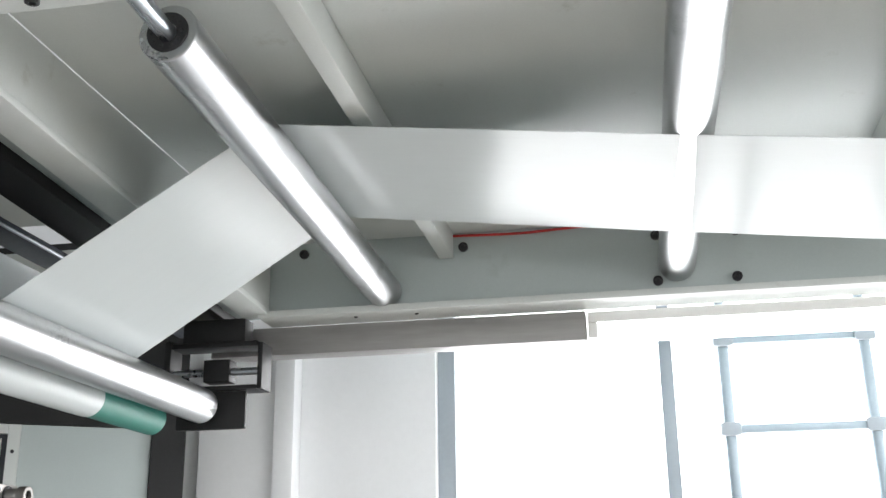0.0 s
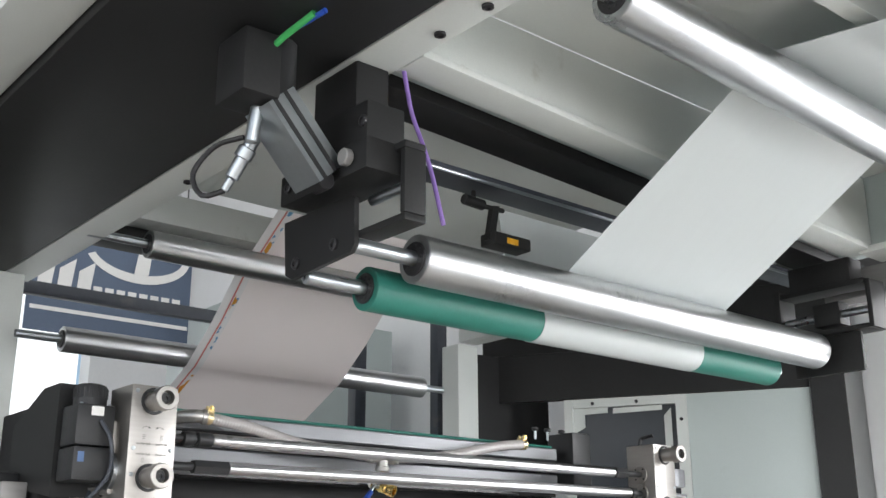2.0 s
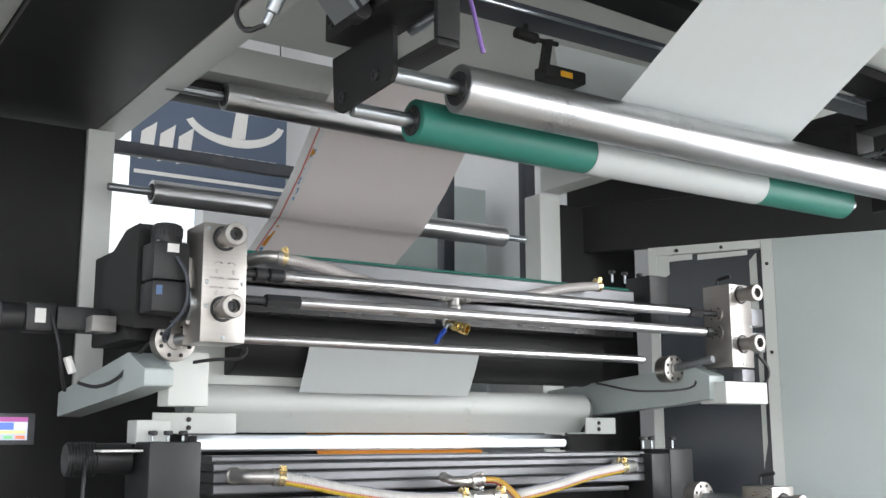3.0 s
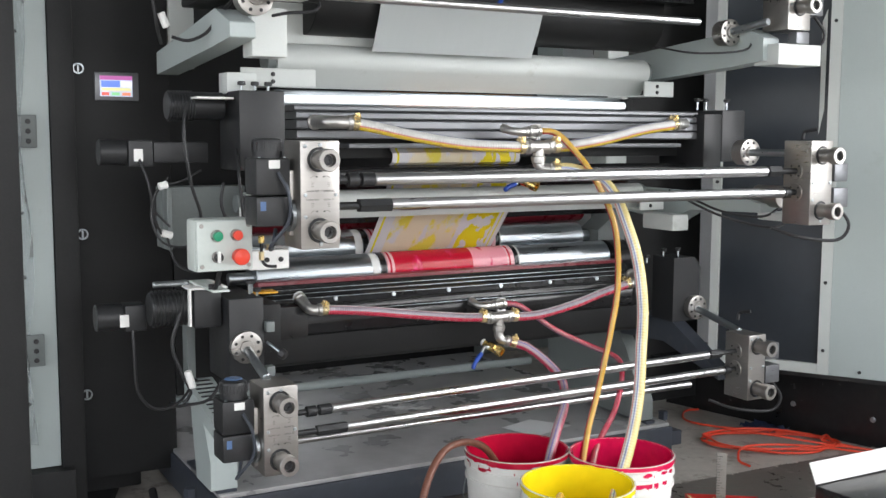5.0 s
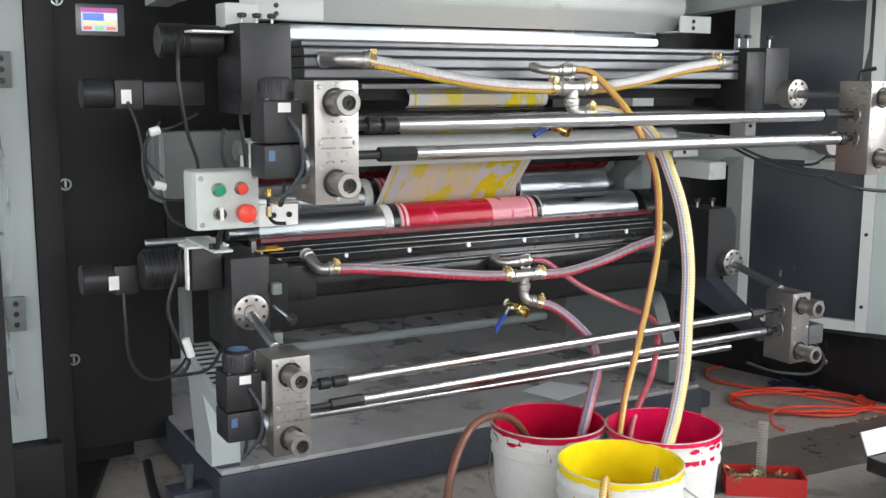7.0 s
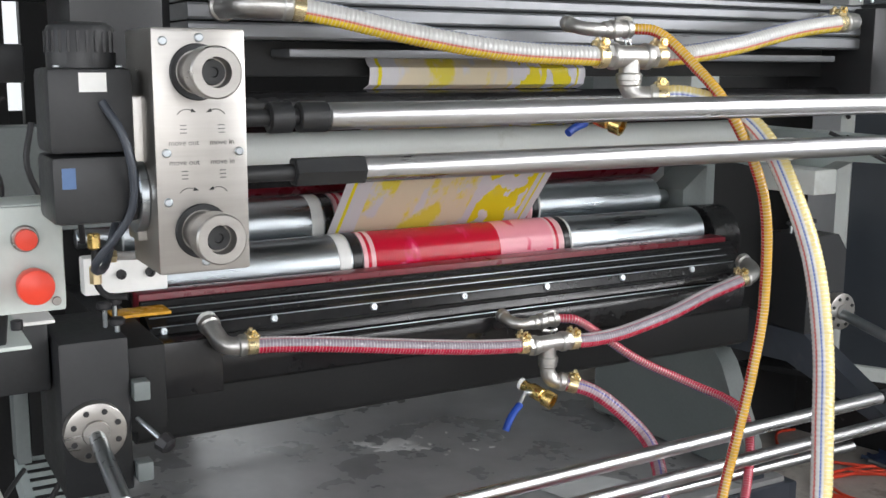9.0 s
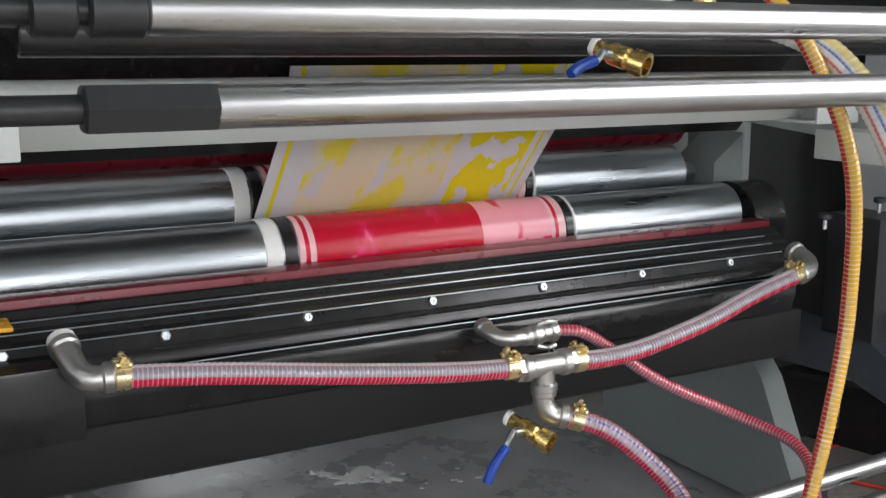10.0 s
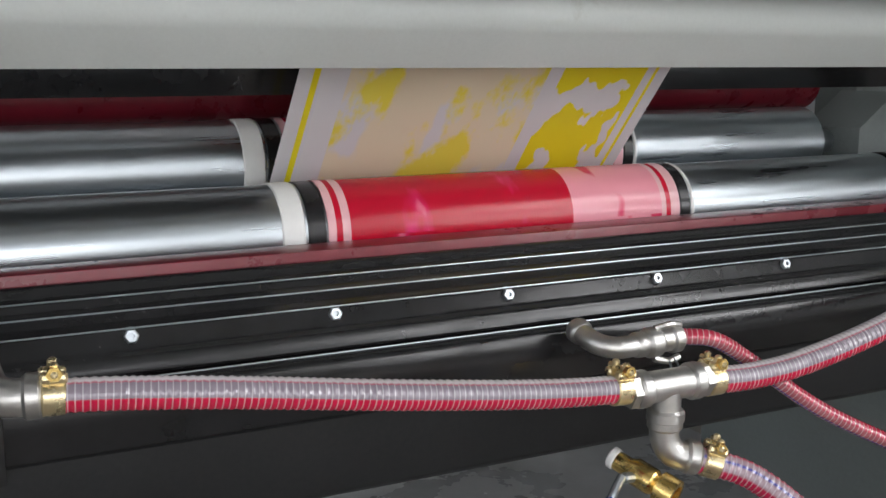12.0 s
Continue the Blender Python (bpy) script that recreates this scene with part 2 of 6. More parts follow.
def hose_material(name, stripes, tint, rib=0.006):
    """Spiral-reinforced clear hose: v runs round it, u along it in metres. stripes: (from, to, colour) round the hose."""
    m = bpy.data.materials.new(name)
    m.use_nodes = True
    nt = m.node_tree
    b = nt.nodes["Principled BSDF"]
    uv = nt.nodes.new("ShaderNodeUVMap")
    sep = nt.nodes.new("ShaderNodeSeparateXYZ")
    nt.links.new(uv.outputs[0], sep.inputs[0])
    base = ramp_pair(nt, tuple(c * 0.8 for c in tint), tint, noise_node(nt, coords(nt), 30))
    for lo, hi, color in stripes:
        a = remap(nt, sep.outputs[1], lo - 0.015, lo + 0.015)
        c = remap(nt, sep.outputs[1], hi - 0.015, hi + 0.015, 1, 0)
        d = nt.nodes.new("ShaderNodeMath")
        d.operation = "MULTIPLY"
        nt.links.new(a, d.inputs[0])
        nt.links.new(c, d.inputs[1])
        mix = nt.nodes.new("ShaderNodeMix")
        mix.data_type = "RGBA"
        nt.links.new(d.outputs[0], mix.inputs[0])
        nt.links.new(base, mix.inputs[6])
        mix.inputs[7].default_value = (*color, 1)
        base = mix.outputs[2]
    wave = nt.nodes.new("ShaderNodeMath")
    wave.operation = "FRACT"
    div = nt.nodes.new("ShaderNodeMath")
    div.operation = "DIVIDE"
    div.inputs[1].default_value = rib
    nt.links.new(sep.outputs[0], div.inputs[0])
    nt.links.new(div.outputs[0], wave.inputs[0])
    line = nt.nodes.new("ShaderNodeMath")
    line.operation = "LESS_THAN"
    line.inputs[1].default_value = 0.2
    nt.links.new(wave.outputs[0], line.inputs[0])
    soften = nt.nodes.new("ShaderNodeMath")
    soften.operation = "MULTIPLY"
    soften.inputs[1].default_value = 0.38
    nt.links.new(line.outputs[0], soften.inputs[0])
    mix = nt.nodes.new("ShaderNodeMix")
    mix.data_type = "RGBA"
    nt.links.new(soften.outputs[0], mix.inputs[0])
    nt.links.new(base, mix.inputs[6])
    mix.inputs[7].default_value = (0.62, 0.60, 0.60, 1)
    nt.links.new(mix.outputs[2], b.inputs["Base Color"])
    b.inputs["Roughness"].default_value = 0.16
    b.inputs["Coat Weight"].default_value = 0.5
    b.inputs["Coat Roughness"].default_value = 0.08
    return m


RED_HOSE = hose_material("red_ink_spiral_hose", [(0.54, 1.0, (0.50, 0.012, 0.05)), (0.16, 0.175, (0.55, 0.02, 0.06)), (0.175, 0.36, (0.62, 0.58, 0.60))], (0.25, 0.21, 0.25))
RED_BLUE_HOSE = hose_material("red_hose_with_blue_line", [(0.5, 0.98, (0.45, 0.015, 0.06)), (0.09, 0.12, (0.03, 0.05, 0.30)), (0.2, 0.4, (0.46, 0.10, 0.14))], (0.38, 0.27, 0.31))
THIN_RED_HOSE = hose_material("thin_red_ink_hose", [(0.0, 0.6, (0.40, 0.03, 0.06)), (0.82, 0.86, (0.05, 0.05, 0.22))], (0.36, 0.10, 0.12))
YELLOW_HOSE = hose_material("yellow_ink_spiral_hose", [(0.58, 0.93, (0.72, 0.52, 0.03)), (0.93, 0.955, (0.6, 0.04, 0.02)), (0.19, 0.22, (0.06, 0.12, 0.4))], (0.50, 0.50, 0.48))
STRIPED_HOSE = hose_material("striped_clear_hose", [(0.91, 0.94, (0.62, 0.05, 0.03)), (0.0, 0.03, (0.05, 0.11, 0.42)), (0.06, 0.30, (0.66, 0.54, 0.22)), (0.50, 0.54, (0.62, 0.05, 0.03)), (0.68, 0.72, (0.05, 0.11, 0.42))], (0.70, 0.71, 0.70))
AMBER_HOSE = hose_material("yellow_return_hose", [(0.0, 0.3, (0.60, 0.34, 0.03)), (0.80, 0.93, (0.42, 0.03, 0.02))], (0.58, 0.38, 0.06))


# ---- mesh helpers ----
def finish(name, bm, mat, smooth=True):
    me = bpy.data.meshes.new(name)
    bmesh.ops.recalc_face_normals(bm, faces=bm.faces)
    bm.to_mesh(me)
    bm.free()
    me.materials.append(mat)
    if smooth:
        me.shade_smooth()
        me.set_sharp_from_angle(angle=radians(35))
    return me


def thing(name, at, label, category, group="", kind=""):
    ob = new(name)
    ob.empty_display_size = 0.05
    ob.location = at
    ob["base"] = tuple(at)
    return tagged(ob, label, category, group, kind)


def part(name, bm, mat, parent=None, label="", smooth=True):
    ob = new(name, finish(name, bm, mat, smooth))
    if parent:
        ob.parent = parent
        up, at = parent, Vector((0, 0, 0))
        while up:
            at += Vector(up["base"]) if "base" in up else Vector((0, 0, 0))
            up = None if "base" in up else up.parent
        ob.matrix_parent_inverse = Matrix.Translation(-at) if "base" in parent else Matrix.Identity(4)
    if label:
        tagged(ob, label)
    return ob


def solo(name, bm, mat, label, category="", group="", kind="", smooth=True):
    return tagged(part(name, bm, mat, None, "", smooth), label, category, group, kind)


def box(x0, x1, y0, y1, z0, z1, bev=0.003, bm=None):
    bm = bm or bmesh.new()
    tmp = bmesh.ops.create_cube(bm, size=1.0)["verts"]
    for v in tmp:
        v.co = Vector(((x0 + x1) / 2 + v.co.x * (x1 - x0), (y0 + y1) / 2 + v.co.y * (y1 - y0), (z0 + z1) / 2 + v.co.z * (z1 - z0)))
    if bev:
        edges = list({e for v in tmp for e in v.link_edges})
        bmesh.ops.bevel(bm, geom=edges, offset=min(bev, 0.45 * min(abs(x1 - x0), abs(y1 - y0), abs(z1 - z0))), segments=2, affect="EDGES", profile=0.6)
    return bm


def frame_of(d):
    d = d.normalized()
    ref = Vector((0, 0, 1)) if abs(d.z) < 0.95 else Vector((1, 0, 0))
    s = d.cross(ref).normalized()
    return s, s.cross(d).normalized()


def lathe(p0, p1, rings, seg=24, bm=None, cap=True):
    """Rings (fraction or metres along from p0 to p1 as metres, radius) turned round the axis."""
    bm = bm or bmesh.new()
    p0, p1 = Vector(p0), Vector(p1)
    d = (p1 - p0).normalized()
    s, u = frame_of(d)
    loops = []
    for t, r in rings:
        c = p0 + d * t
        loops.append([bm.verts.new(c + (s * math.cos(2 * math.pi * k / seg) + u * math.sin(2 * math.pi * k / seg)) * r) for k in range(seg)])
    for a, b in zip(loops, loops[1:]):
        for k in range(seg):
            bm.faces.new((a[k], a[(k + 1) % seg], b[(k + 1) % seg], b[k]))
    if cap:
        bm.faces.new(loops[0][::-1])
        bm.faces.new(loops[-1])
    return bm


def rod(p0, p1, r, seg=20, bev=0.002, bm=None):
    n = (Vector(p1) - Vector(p0)).length
    b = min(bev, r * 0.4, n * 0.3)
    return lathe(p0, p1, [(0, r - b), (b, r), (n - b, r), (n, r - b)], seg, bm)


def ring(p0, p1, r, hole, seg=24, bm=None):
    n = (Vector(p1) - Vector(p0)).length
    b = 0.0015
    bm = lathe(p0, p1, [(0, hole), (0, r - b), (b, r), (n - b, r), (n, r - b), (n, hole), (0, hole)], seg, bm, False)
    return bm


def smooth_path(pts, step=0.012):
    pts = [Vector(p) for p in pts]
    ext = [pts[0] * 2 - pts[1], *pts, pts[-1] * 2 - pts[-2]]
    out = []
    for i in range(1, len(ext) - 2):
        a, b, c, d = ext[i - 1:i + 3]
        n = max(2, int((c - b).length / step))
        for k in range(n):
            t = k / n
            out.append(0.5 * (2 * b + (c - a) * t + (2 * a - 5 * b + 4 * c - d) * t * t + (3 * b - a - 3 * c + d) * t ** 3))
    out.append(pts[-1])
    return out


def sweep(pts, r, seg=12, step=0.012, rib=0.0, period=0.008, bm=None, hollow=False):
    """A hose or cable along a smooth path; u in metres along, v from 0 to 1 round it, 0.25 at its top."""
    if rib:
        step = period / 4
    path = smooth_path(pts, step)
    bm = bm or bmesh.new()
    uvl = bm.loops.layers.uv.verify()
    loops, us, run, up = [], [], 0.0, None
    for i, p in enumerate(path):
        d = (path[min(i + 1, len(path) - 1)] - path[max(i - 1, 0)]).normalized()
        if up is None:
            up = frame_of(d)[1]
        up = (up - d * up.dot(d)).normalized()
        s = d.cross(up)
        if i:
            run += (p - path[i - 1]).length
        rr = r * (1 + rib * (1 if i % 4 == 0 else (-1 if i % 4 == 2 else 0))) if rib else r
        loops.append([bm.verts.new(p + (s * math.cos(2 * math.pi * k / seg) + up * math.sin(2 * math.pi * k / seg)) * rr) for k in range(seg)])
        us.append(run)
    for i in range(len(loops) - 1):
        a, b = loops[i], loops[i + 1]
        for k in range(seg):
            f = bm.faces.new((a[k], a[(k + 1) % seg], b[(k + 1) % seg], b[k]))
            for lp, (u, v) in zip(f.loops, ((us[i], k / seg), (us[i], (k + 1) / seg), (us[i + 1], (k + 1) / seg), (us[i + 1], k / seg))):
                lp[uvl].uv = (u, v)
    bm.faces.new(loops[0][::-1])
    bm.faces.new(loops[-1])
    return bm


def chamfered(profile, cut):
    """The outline with each corner cut off by a small flat."""
    out, n = [], len(profile)
    for i in range(n):
        p, q, s = (Vector(profile[(i + k) % n]) for k in (-1, 0, 1))
        for e in (p, s):
            out.append(tuple(q + (e - q).normalized() * min(cut, (e - q).length * 0.35)))
    return out


def extrude_y(profile, y0, y1, bm=None, cut=0.0):
    """A closed outline in x and z, drawn along y."""
    profile = chamfered(profile, cut) if cut else profile
    bm = bm or bmesh.new()
    a = [bm.verts.new((x, y0, z)) for x, z in profile]
    b = [bm.verts.new((x, y1, z)) for x, z in profile]
    n = len(profile)
    for k in range(n):
        bm.faces.new((a[k], a[(k + 1) % n], b[(k + 1) % n], b[k]))
    bm.faces.new(a[::-1])
    bm.faces.new(b)
    return bm


def extrude_z(profile, z0, z1, bm=None):
    bm = bm or bmesh.new()
    a = [bm.verts.new((x, y, z0)) for x, y in profile]
    b = [bm.verts.new((x, y, z1)) for x, y in profile]
    n = len(profile)
    for k in range(n):
        bm.faces.new((a[k], a[(k + 1) % n], b[(k + 1) % n], b[k]))
    bm.faces.new(a[::-1])
    bm.faces.new(b)
    return bm


def extrude_x(profile, x0, x1, bm=None):
    bm = bm or bmesh.new()
    a = [bm.verts.new((x0, y, z)) for y, z in profile]
    b = [bm.verts.new((x1, y, z)) for y, z in profile]
    n = len(profile)
    for k in range(n):
        bm.faces.new((a[k], a[(k + 1) % n], b[(k + 1) % n], b[k]))
    bm.faces.new(a[::-1])
    bm.faces.new(b)
    return bm


def web(line, y0, y1, thick=0.0012, drift=None):
    """A film that follows a line in x and z, with width from y0 to y1; u across, v along."""
    bm = bmesh.new()
    uvl = bm.loops.layers.uv.verify()
    pts = [Vector((x, 0, z)) for x, z in line]
    run, rows = 0.0, []
    for i, p in enumerate(pts):
        if i:
            run += (p - pts[i - 1]).length
        d = (pts[min(i + 1, len(pts) - 1)] - pts[max(i - 1, 0)]).normalized()
        nrm = Vector((-d.z, 0, d.x)) * thick / 2
        shift = 0.0 if not drift else drift[1] * min(1.0, max(0.0, (drift[0] - p.x) / 0.45))
        rows.append((run, [bm.verts.new(p + Vector((0, y + shift, 0)) + nrm * s) for y in (y0, y1) for s in (-1, 1)]))
    for (ra, a), (rb, b) in zip(rows, rows[1:]):
        for q, us in (((a[0], a[2], b[2], b[0]), (0, 1, 1, 0)), ((a[1], b[1], b[3], a[3]), (0, 0, 1, 1)), ((a[0], b[0], b[1], a[1]), (0, 0, 0, 0)), ((a[2], a[3], b[3], b[2]), (1, 1, 1, 1))):
            f = bm.faces.new(q)
            for lp in f.loops:
                v = lp.vert
                lp[uvl].uv = ((0 if v in (a[0], a[1], b[0], b[1]) else 1), ra if v in a else rb)
    return bm


def bolt(x, y, z, r, axis, parent, mat=None, name="bolt", h=0.006):
    ax = Vector(axis)
    p = Vector((x, y, z))
    bm = lathe(p, p + ax, [(0, r), (h * 0.8, r), (h, r * 0.8), (h, r * 0.5), (h * 0.5, r * 0.45)], 12)
    return part(name, bm, mat or CABLE, parent)


# ---- the hall ----
solo("floor", box(-9, 6.2, -5.2, 5.2, -0.2, 0.0, 0), CONCRETE, "worn grey concrete factory floor", "floor", kind="structure")
solo("ceiling", box(-9, 6.2, -5.2, 5.2, 5.0, 5.2, 0), WALL, "white painted hall ceiling", "ceiling", kind="structure")


def wall_with_holes(name, fixed, along0, along1, holes, thick, axis, label):
    """A wall along x (axis 'y') or along y (axis 'x') with window holes (from, to, bottom, top)."""
    bm = bmesh.new()
    marks = sorted({along0, along1, *(h[0] for h in holes), *(h[1] for h in holes)})
    for a, b in zip(marks, marks[1:]):
        hole = next((h for h in holes if h[0] <= a and b <= h[1]), None)
        spans = [(0, hole[2]), (hole[3], 5.0)] if hole else [(0, 5.0)]
        for z0, z1 in spans:
            if axis == "y":
                box(a, b, fixed, fixed + thick, z0, z1, 0, bm)
            else:
                box(fixed, fixed + thick, a, b, z0, z1, 0, bm)
    bmesh.ops.remove_doubles(bm, verts=bm.verts, dist=0.0001)
    return solo(name, bm, WALL, label, "wall", kind="structure")


wall_with_holes("wall_north", 4.1, -9, 6, [(-0.783, 3.0, 0.95, 3.6)], 0.2, "y", "white plastered wall with a wide bright window")
# Openings in the unseen south wall are added to suit the fill lamp.
wall_with_holes("wall_south", -5.2, -9, 6, [(-3.4, 4.6, 0.9, 4.4)], 0.2, "y", "white plastered hall wall with assumed windows")
wall_with_holes("wall_east", 6.0, -5.0, 4.1, [(-4.2, 2.8, 0.8, 4.4)], 0.2, "x", "white plastered hall wall with assumed windows")
wall_with_holes("wall_west", -8.2, -5.0, 4.1, [(-1.5, 3.4, 0.3, 4.4)], 0.2, "x", "white plastered hall wall with assumed windows")
pier = bmesh.new()
box(-1.75, -1.42, 4.05, 4.099, 0, 4.9, 0.004, pier)
box(-1.42, -1.335, 4.0, 4.099, 0, 4.9, 0.01, pier)
solo("wall_pier", pier, WALL, "white plastered pier beside the window", "wall", kind="structure")


def window_unit(name, x0, x1, z0, z1, bars, y=4.18):
    w = thing(name, ((x0 + x1) / 2, y, z0), "bright window with grey metal frame bars", "window", kind="structure")
    for a, b in [(x0, x0 + 0.07), *bars, (x1 - 0.07, x1)]:
        part("window_frame", box(a, b, y - 0.03, y + 0.03, z0, z1, 0.004), WINDOW_FRAME, w)
    for a, b in ((z0, z0 + 0.06), (z1 - 0.06, z1)):
        part("window_frame", box(x0, x1, y - 0.026, y + 0.026, a, b, 0.004), WINDOW_FRAME, w)
    part("window_sill", box(x0 - 0.02, x1 + 0.02, 4.04, 4.15, z0 - 0.03, z0, 0.004), WALL, w)


window_unit("window_1", -0.783, 3.0, 0.95, 3.6, [(0.10, 0.15), (1.25, 1.3)])
solo("backdrop", box(-2.5, 4.8, 5.0, 5.02, 0.2, 4.6, 0), OUTSIDE, "overexposed daylight outside the window", "sky", kind="structure")
# The west sheet glows to stand in for the pale hall beyond.
solo("backdrop", box(-9.6, -9.58, -3.2, 3.9, 0.2, 4.9, 0), HALL_GLOW, "glowing sheet standing in for the pale hall beyond the press", "sky", kind="structure")


LADDER = material("dull_aluminium", (0.30, 0.36, 0.40), 0.5, metal=0.3, vary=0.08)


def telescopic_ladder():
    la = thing("telescopic_ladder", (0.55, 3.66, 0), "aluminium telescopic ladder leaning by the window", "ladder")
    for x in (0.31, 0.78):
        for k in range(5):
            part("stile", rod((x, 3.62 + 0.03 * k, 0.02 + 0.62 * k), (x, 3.65 + 0.03 * k, 0.64 + 0.62 * k), 0.026 - 0.002 * k, 16), LADDER, la)
    for k in range(9):
        z = 0.24 + 0.31 * k
        y = 3.625 + 0.015 * k
        r = part("rung", box(0.33, 0.76, y - 0.018, y + 0.018, z - 0.012, z + 0.016, 0.004), LADDER, la)
        for x in (0.31, 0.78):
            part("rung_collar", box(x - 0.034, x + 0.034, y - 0.033, y + 0.033, z - 0.02, z + 0.024, 0.006), WINDOW_FRAME, r, "grey plastic collar")


telescopic_ladder()

# ---- enclosure of the press ----
solo("side_panel", box(-3.06, -3.0, 0.76, 1.115, 0.1, 2.425, 0.004), BLACK, "black painted steel cabinet panel", "panel", kind="structure")
cab = thing("control_panel_fixings", (-3.0, 0.8, 1.4), "quarter-turn locks set in the black panel", "lock", kind="structure")
for y, z in ((0.815, 1.51), (0.812, 0.955), (0.809, 0.401)):
    lk = part("lock", ring((-3.0, y, z), (-2.995, y, z), 0.019, 0.014, 20), STEEL, cab)
    part("slot", box(-2.9995, -2.994, y - 0.003, y + 0.003, z - 0.012, z + 0.012, 0.001), STEEL, lk)


def screen_panel(x, y0, y1, z0, z1):
    s = thing("touch_screen", (x, (y0 + y1) / 2, z0), "small lit operator touch screen in a grey bezel", "screen")
    part("bezel", box(x, x + 0.012, y0, y1, z0, z1, 0.004), ALU, s)
    d = part("display", box(x + 0.0121, x + 0.0135, y0 + 0.016, y1 - 0.022, z0 + 0.014, z1 - 0.012, 0), glow("screen_pale", (0.55, 0.62, 0.75), 0.7), s)
    w, h = y1 - y0 - 0.038, z1 - z0 - 0.026
    for a, b, c, e, col in ((0.0, 1.0, 0.80, 1.0, (0.45, 0.12, 0.35)), (0.05, 0.62, 0.45, 0.76, (0.15, 0.25, 0.75)), (0.66, 0.98, 0.50, 0.74, (0.85, 0.85, 0.95)), (0.05, 0.95, 0.28, 0.42, (0.80, 0.75, 0.35)), (0.05, 0.28, 0.05, 0.2, (0.75, 0.15, 0.12)), (0.36, 0.6, 0.05, 0.2, (0.25, 0.6, 0.3)), (0.68, 0.94, 0.05, 0.2, (0.8, 0.25, 0.15))):
        part("display_field", box(x + 0.0137, x + 0.0144, y0 + 0.016 + w * a, y0 + 0.016 + w * b, z0 + 0.014 + h * c, z0 + 0.014 + h * e, 0), glow("screen_colour", col, 0.8), d)


screen_panel(-3.0, 0.865, 1.01, 1.405, 1.50)
solo("frame_post", box(-3.08, -2.985, 1.118, 1.205, 1.52, 2.428, 0.004), LIGHT, "light grey painted steel frame post", "post", kind="structure")
solo("frame_beam", box(-3.08, 1.6, 1.15, 1.245, 2.43, 2.80, 0.004), LIGHT, "light grey painted steel bridge side plate", "beam", kind="structure")
solo("soffit", box(-3.06, 1.6, 0.72, 1.147, 2.43, 2.50, 0.004), BLACK, "black painted soffit panels over the walkway", "panel", kind="structure")
solo("soffit_edge", box(-3.06, 1.6, 0.60, 0.717, 2.45, 2.75, 0.004), LIGHT, "light grey outer edge of the soffit", "panel", kind="structure")
fx = thing("beam_bolts", (-0.9, 1.2, 2.43), "black socket screws in the beam's lower flange", "bolt", kind="structure")
for x in (-0.945, -0.82, -1.9, 0.2):
    bolt(x, 1.215, 2.4295, 0.011, (0, 0, -1), fx)

# open door at the near side
dl = thing("cabinet_door", (-2.75, 0.65, 0.0), "grey painted cabinet door edge with black trim and hinges", "door")
part("door_leaf", box(-2.80, -2.75, 0.568, 0.682, 0.24, 2.40, 0.004), GREY, dl)
part("door_trim", box(-2.80, -2.74, 0.684, 0.757, 0.0, 2.42, 0.004), BLACK, dl)
part("kick_plate", box(-2.80, -2.70, 0.50, 0.716, 0.0, 0.236, 0.004), BLACK, dl)
for z in (0.62, 1.30, 2.0):
    h = part("hinge", box(-2.749, -2.735, 0.582, 0.643, z - 0.05, z + 0.05, 0.003), SHADE_GREY, dl)
    for dz in (-0.03, 0.0, 0.03):
        part("screw", rod((-2.735, 0.617, z + dz), (-2.73, 0.617, z + dz), 0.008, 10), CABLE, h)
for z in (0.45, 0.85, 1.05, 1.6):
    bolt(-2.75, 0.592, z, 0.006, (1, 0, 0), dl)
bm = bmesh.new()
rnd = random.Random(21)
cols = []
for i in range(7):
    row = []
    for j in range(40):
        z = 0.32 + 1.9 * j / 39
        y = 0.545 + 0.06 * i / 6 + 0.014 * math.sin(z * 9 + i) + 0.006 * rnd.random()
        row.append(bm.verts.new((-2.742 + 0.012 * math.sin(z * 13 + i * 1.7) + 0.010 * rnd.random(), y, z)))
    cols.append(row)
for p, q in zip(cols, cols[1:]):
    for j in range(39):
        bm.faces.new((p[j], q[j], q[j + 1], p[j + 1]))
part("protective_film", bm, material("crinkled_clear_film", (0.72, 0.76, 0.77), 0.18, vary=0.05, transmission=0.75, ior=1.1), dl, "crinkled clear protective film peeling off")
solo("door_post", box(-2.35, -2.28, 0.38, 0.535, 0.0, 2.45, 0.004), BLACK, "black painted cabinet post", "post", kind="structure")
solo("threshold", extrude_z([(-3.34, 1.0), (-2.6, 0.745), (-2.15, 0.56), (-2.3, 0.3), (-3.34, 0.3)], 0.001, 0.03), BLACK, "black steel threshold plate on the floor", "threshold", kind="structure")
solo("cabinet_plinth", box(-3.3, -3.07, 0.72, 1.0, 0.031, 0.27, 0.006), BLACK, "black steel plinth block", "plinth", kind="structure")
solo("rear_cross_beam", box(-4.06, -4.01, 1.12, 2.90, 0.0, 0.30, 0.004), BLACK, "black rear cross beam of the base", "beam", kind="structure")
solo("rear_tie_bar", rod((-3.35, 1.2, 0.25), (-3.35, 2.86, 0.25), 0.018, 16), GREY, "grey tie bar across the base", "bar", kind="structure")
solo("back_panel", box(-3.5, -3.45, 1.21, 2.95, 0.78, 1.9, 0.003), BLACK, "black inner back plate of the press", "panel", kind="structure")

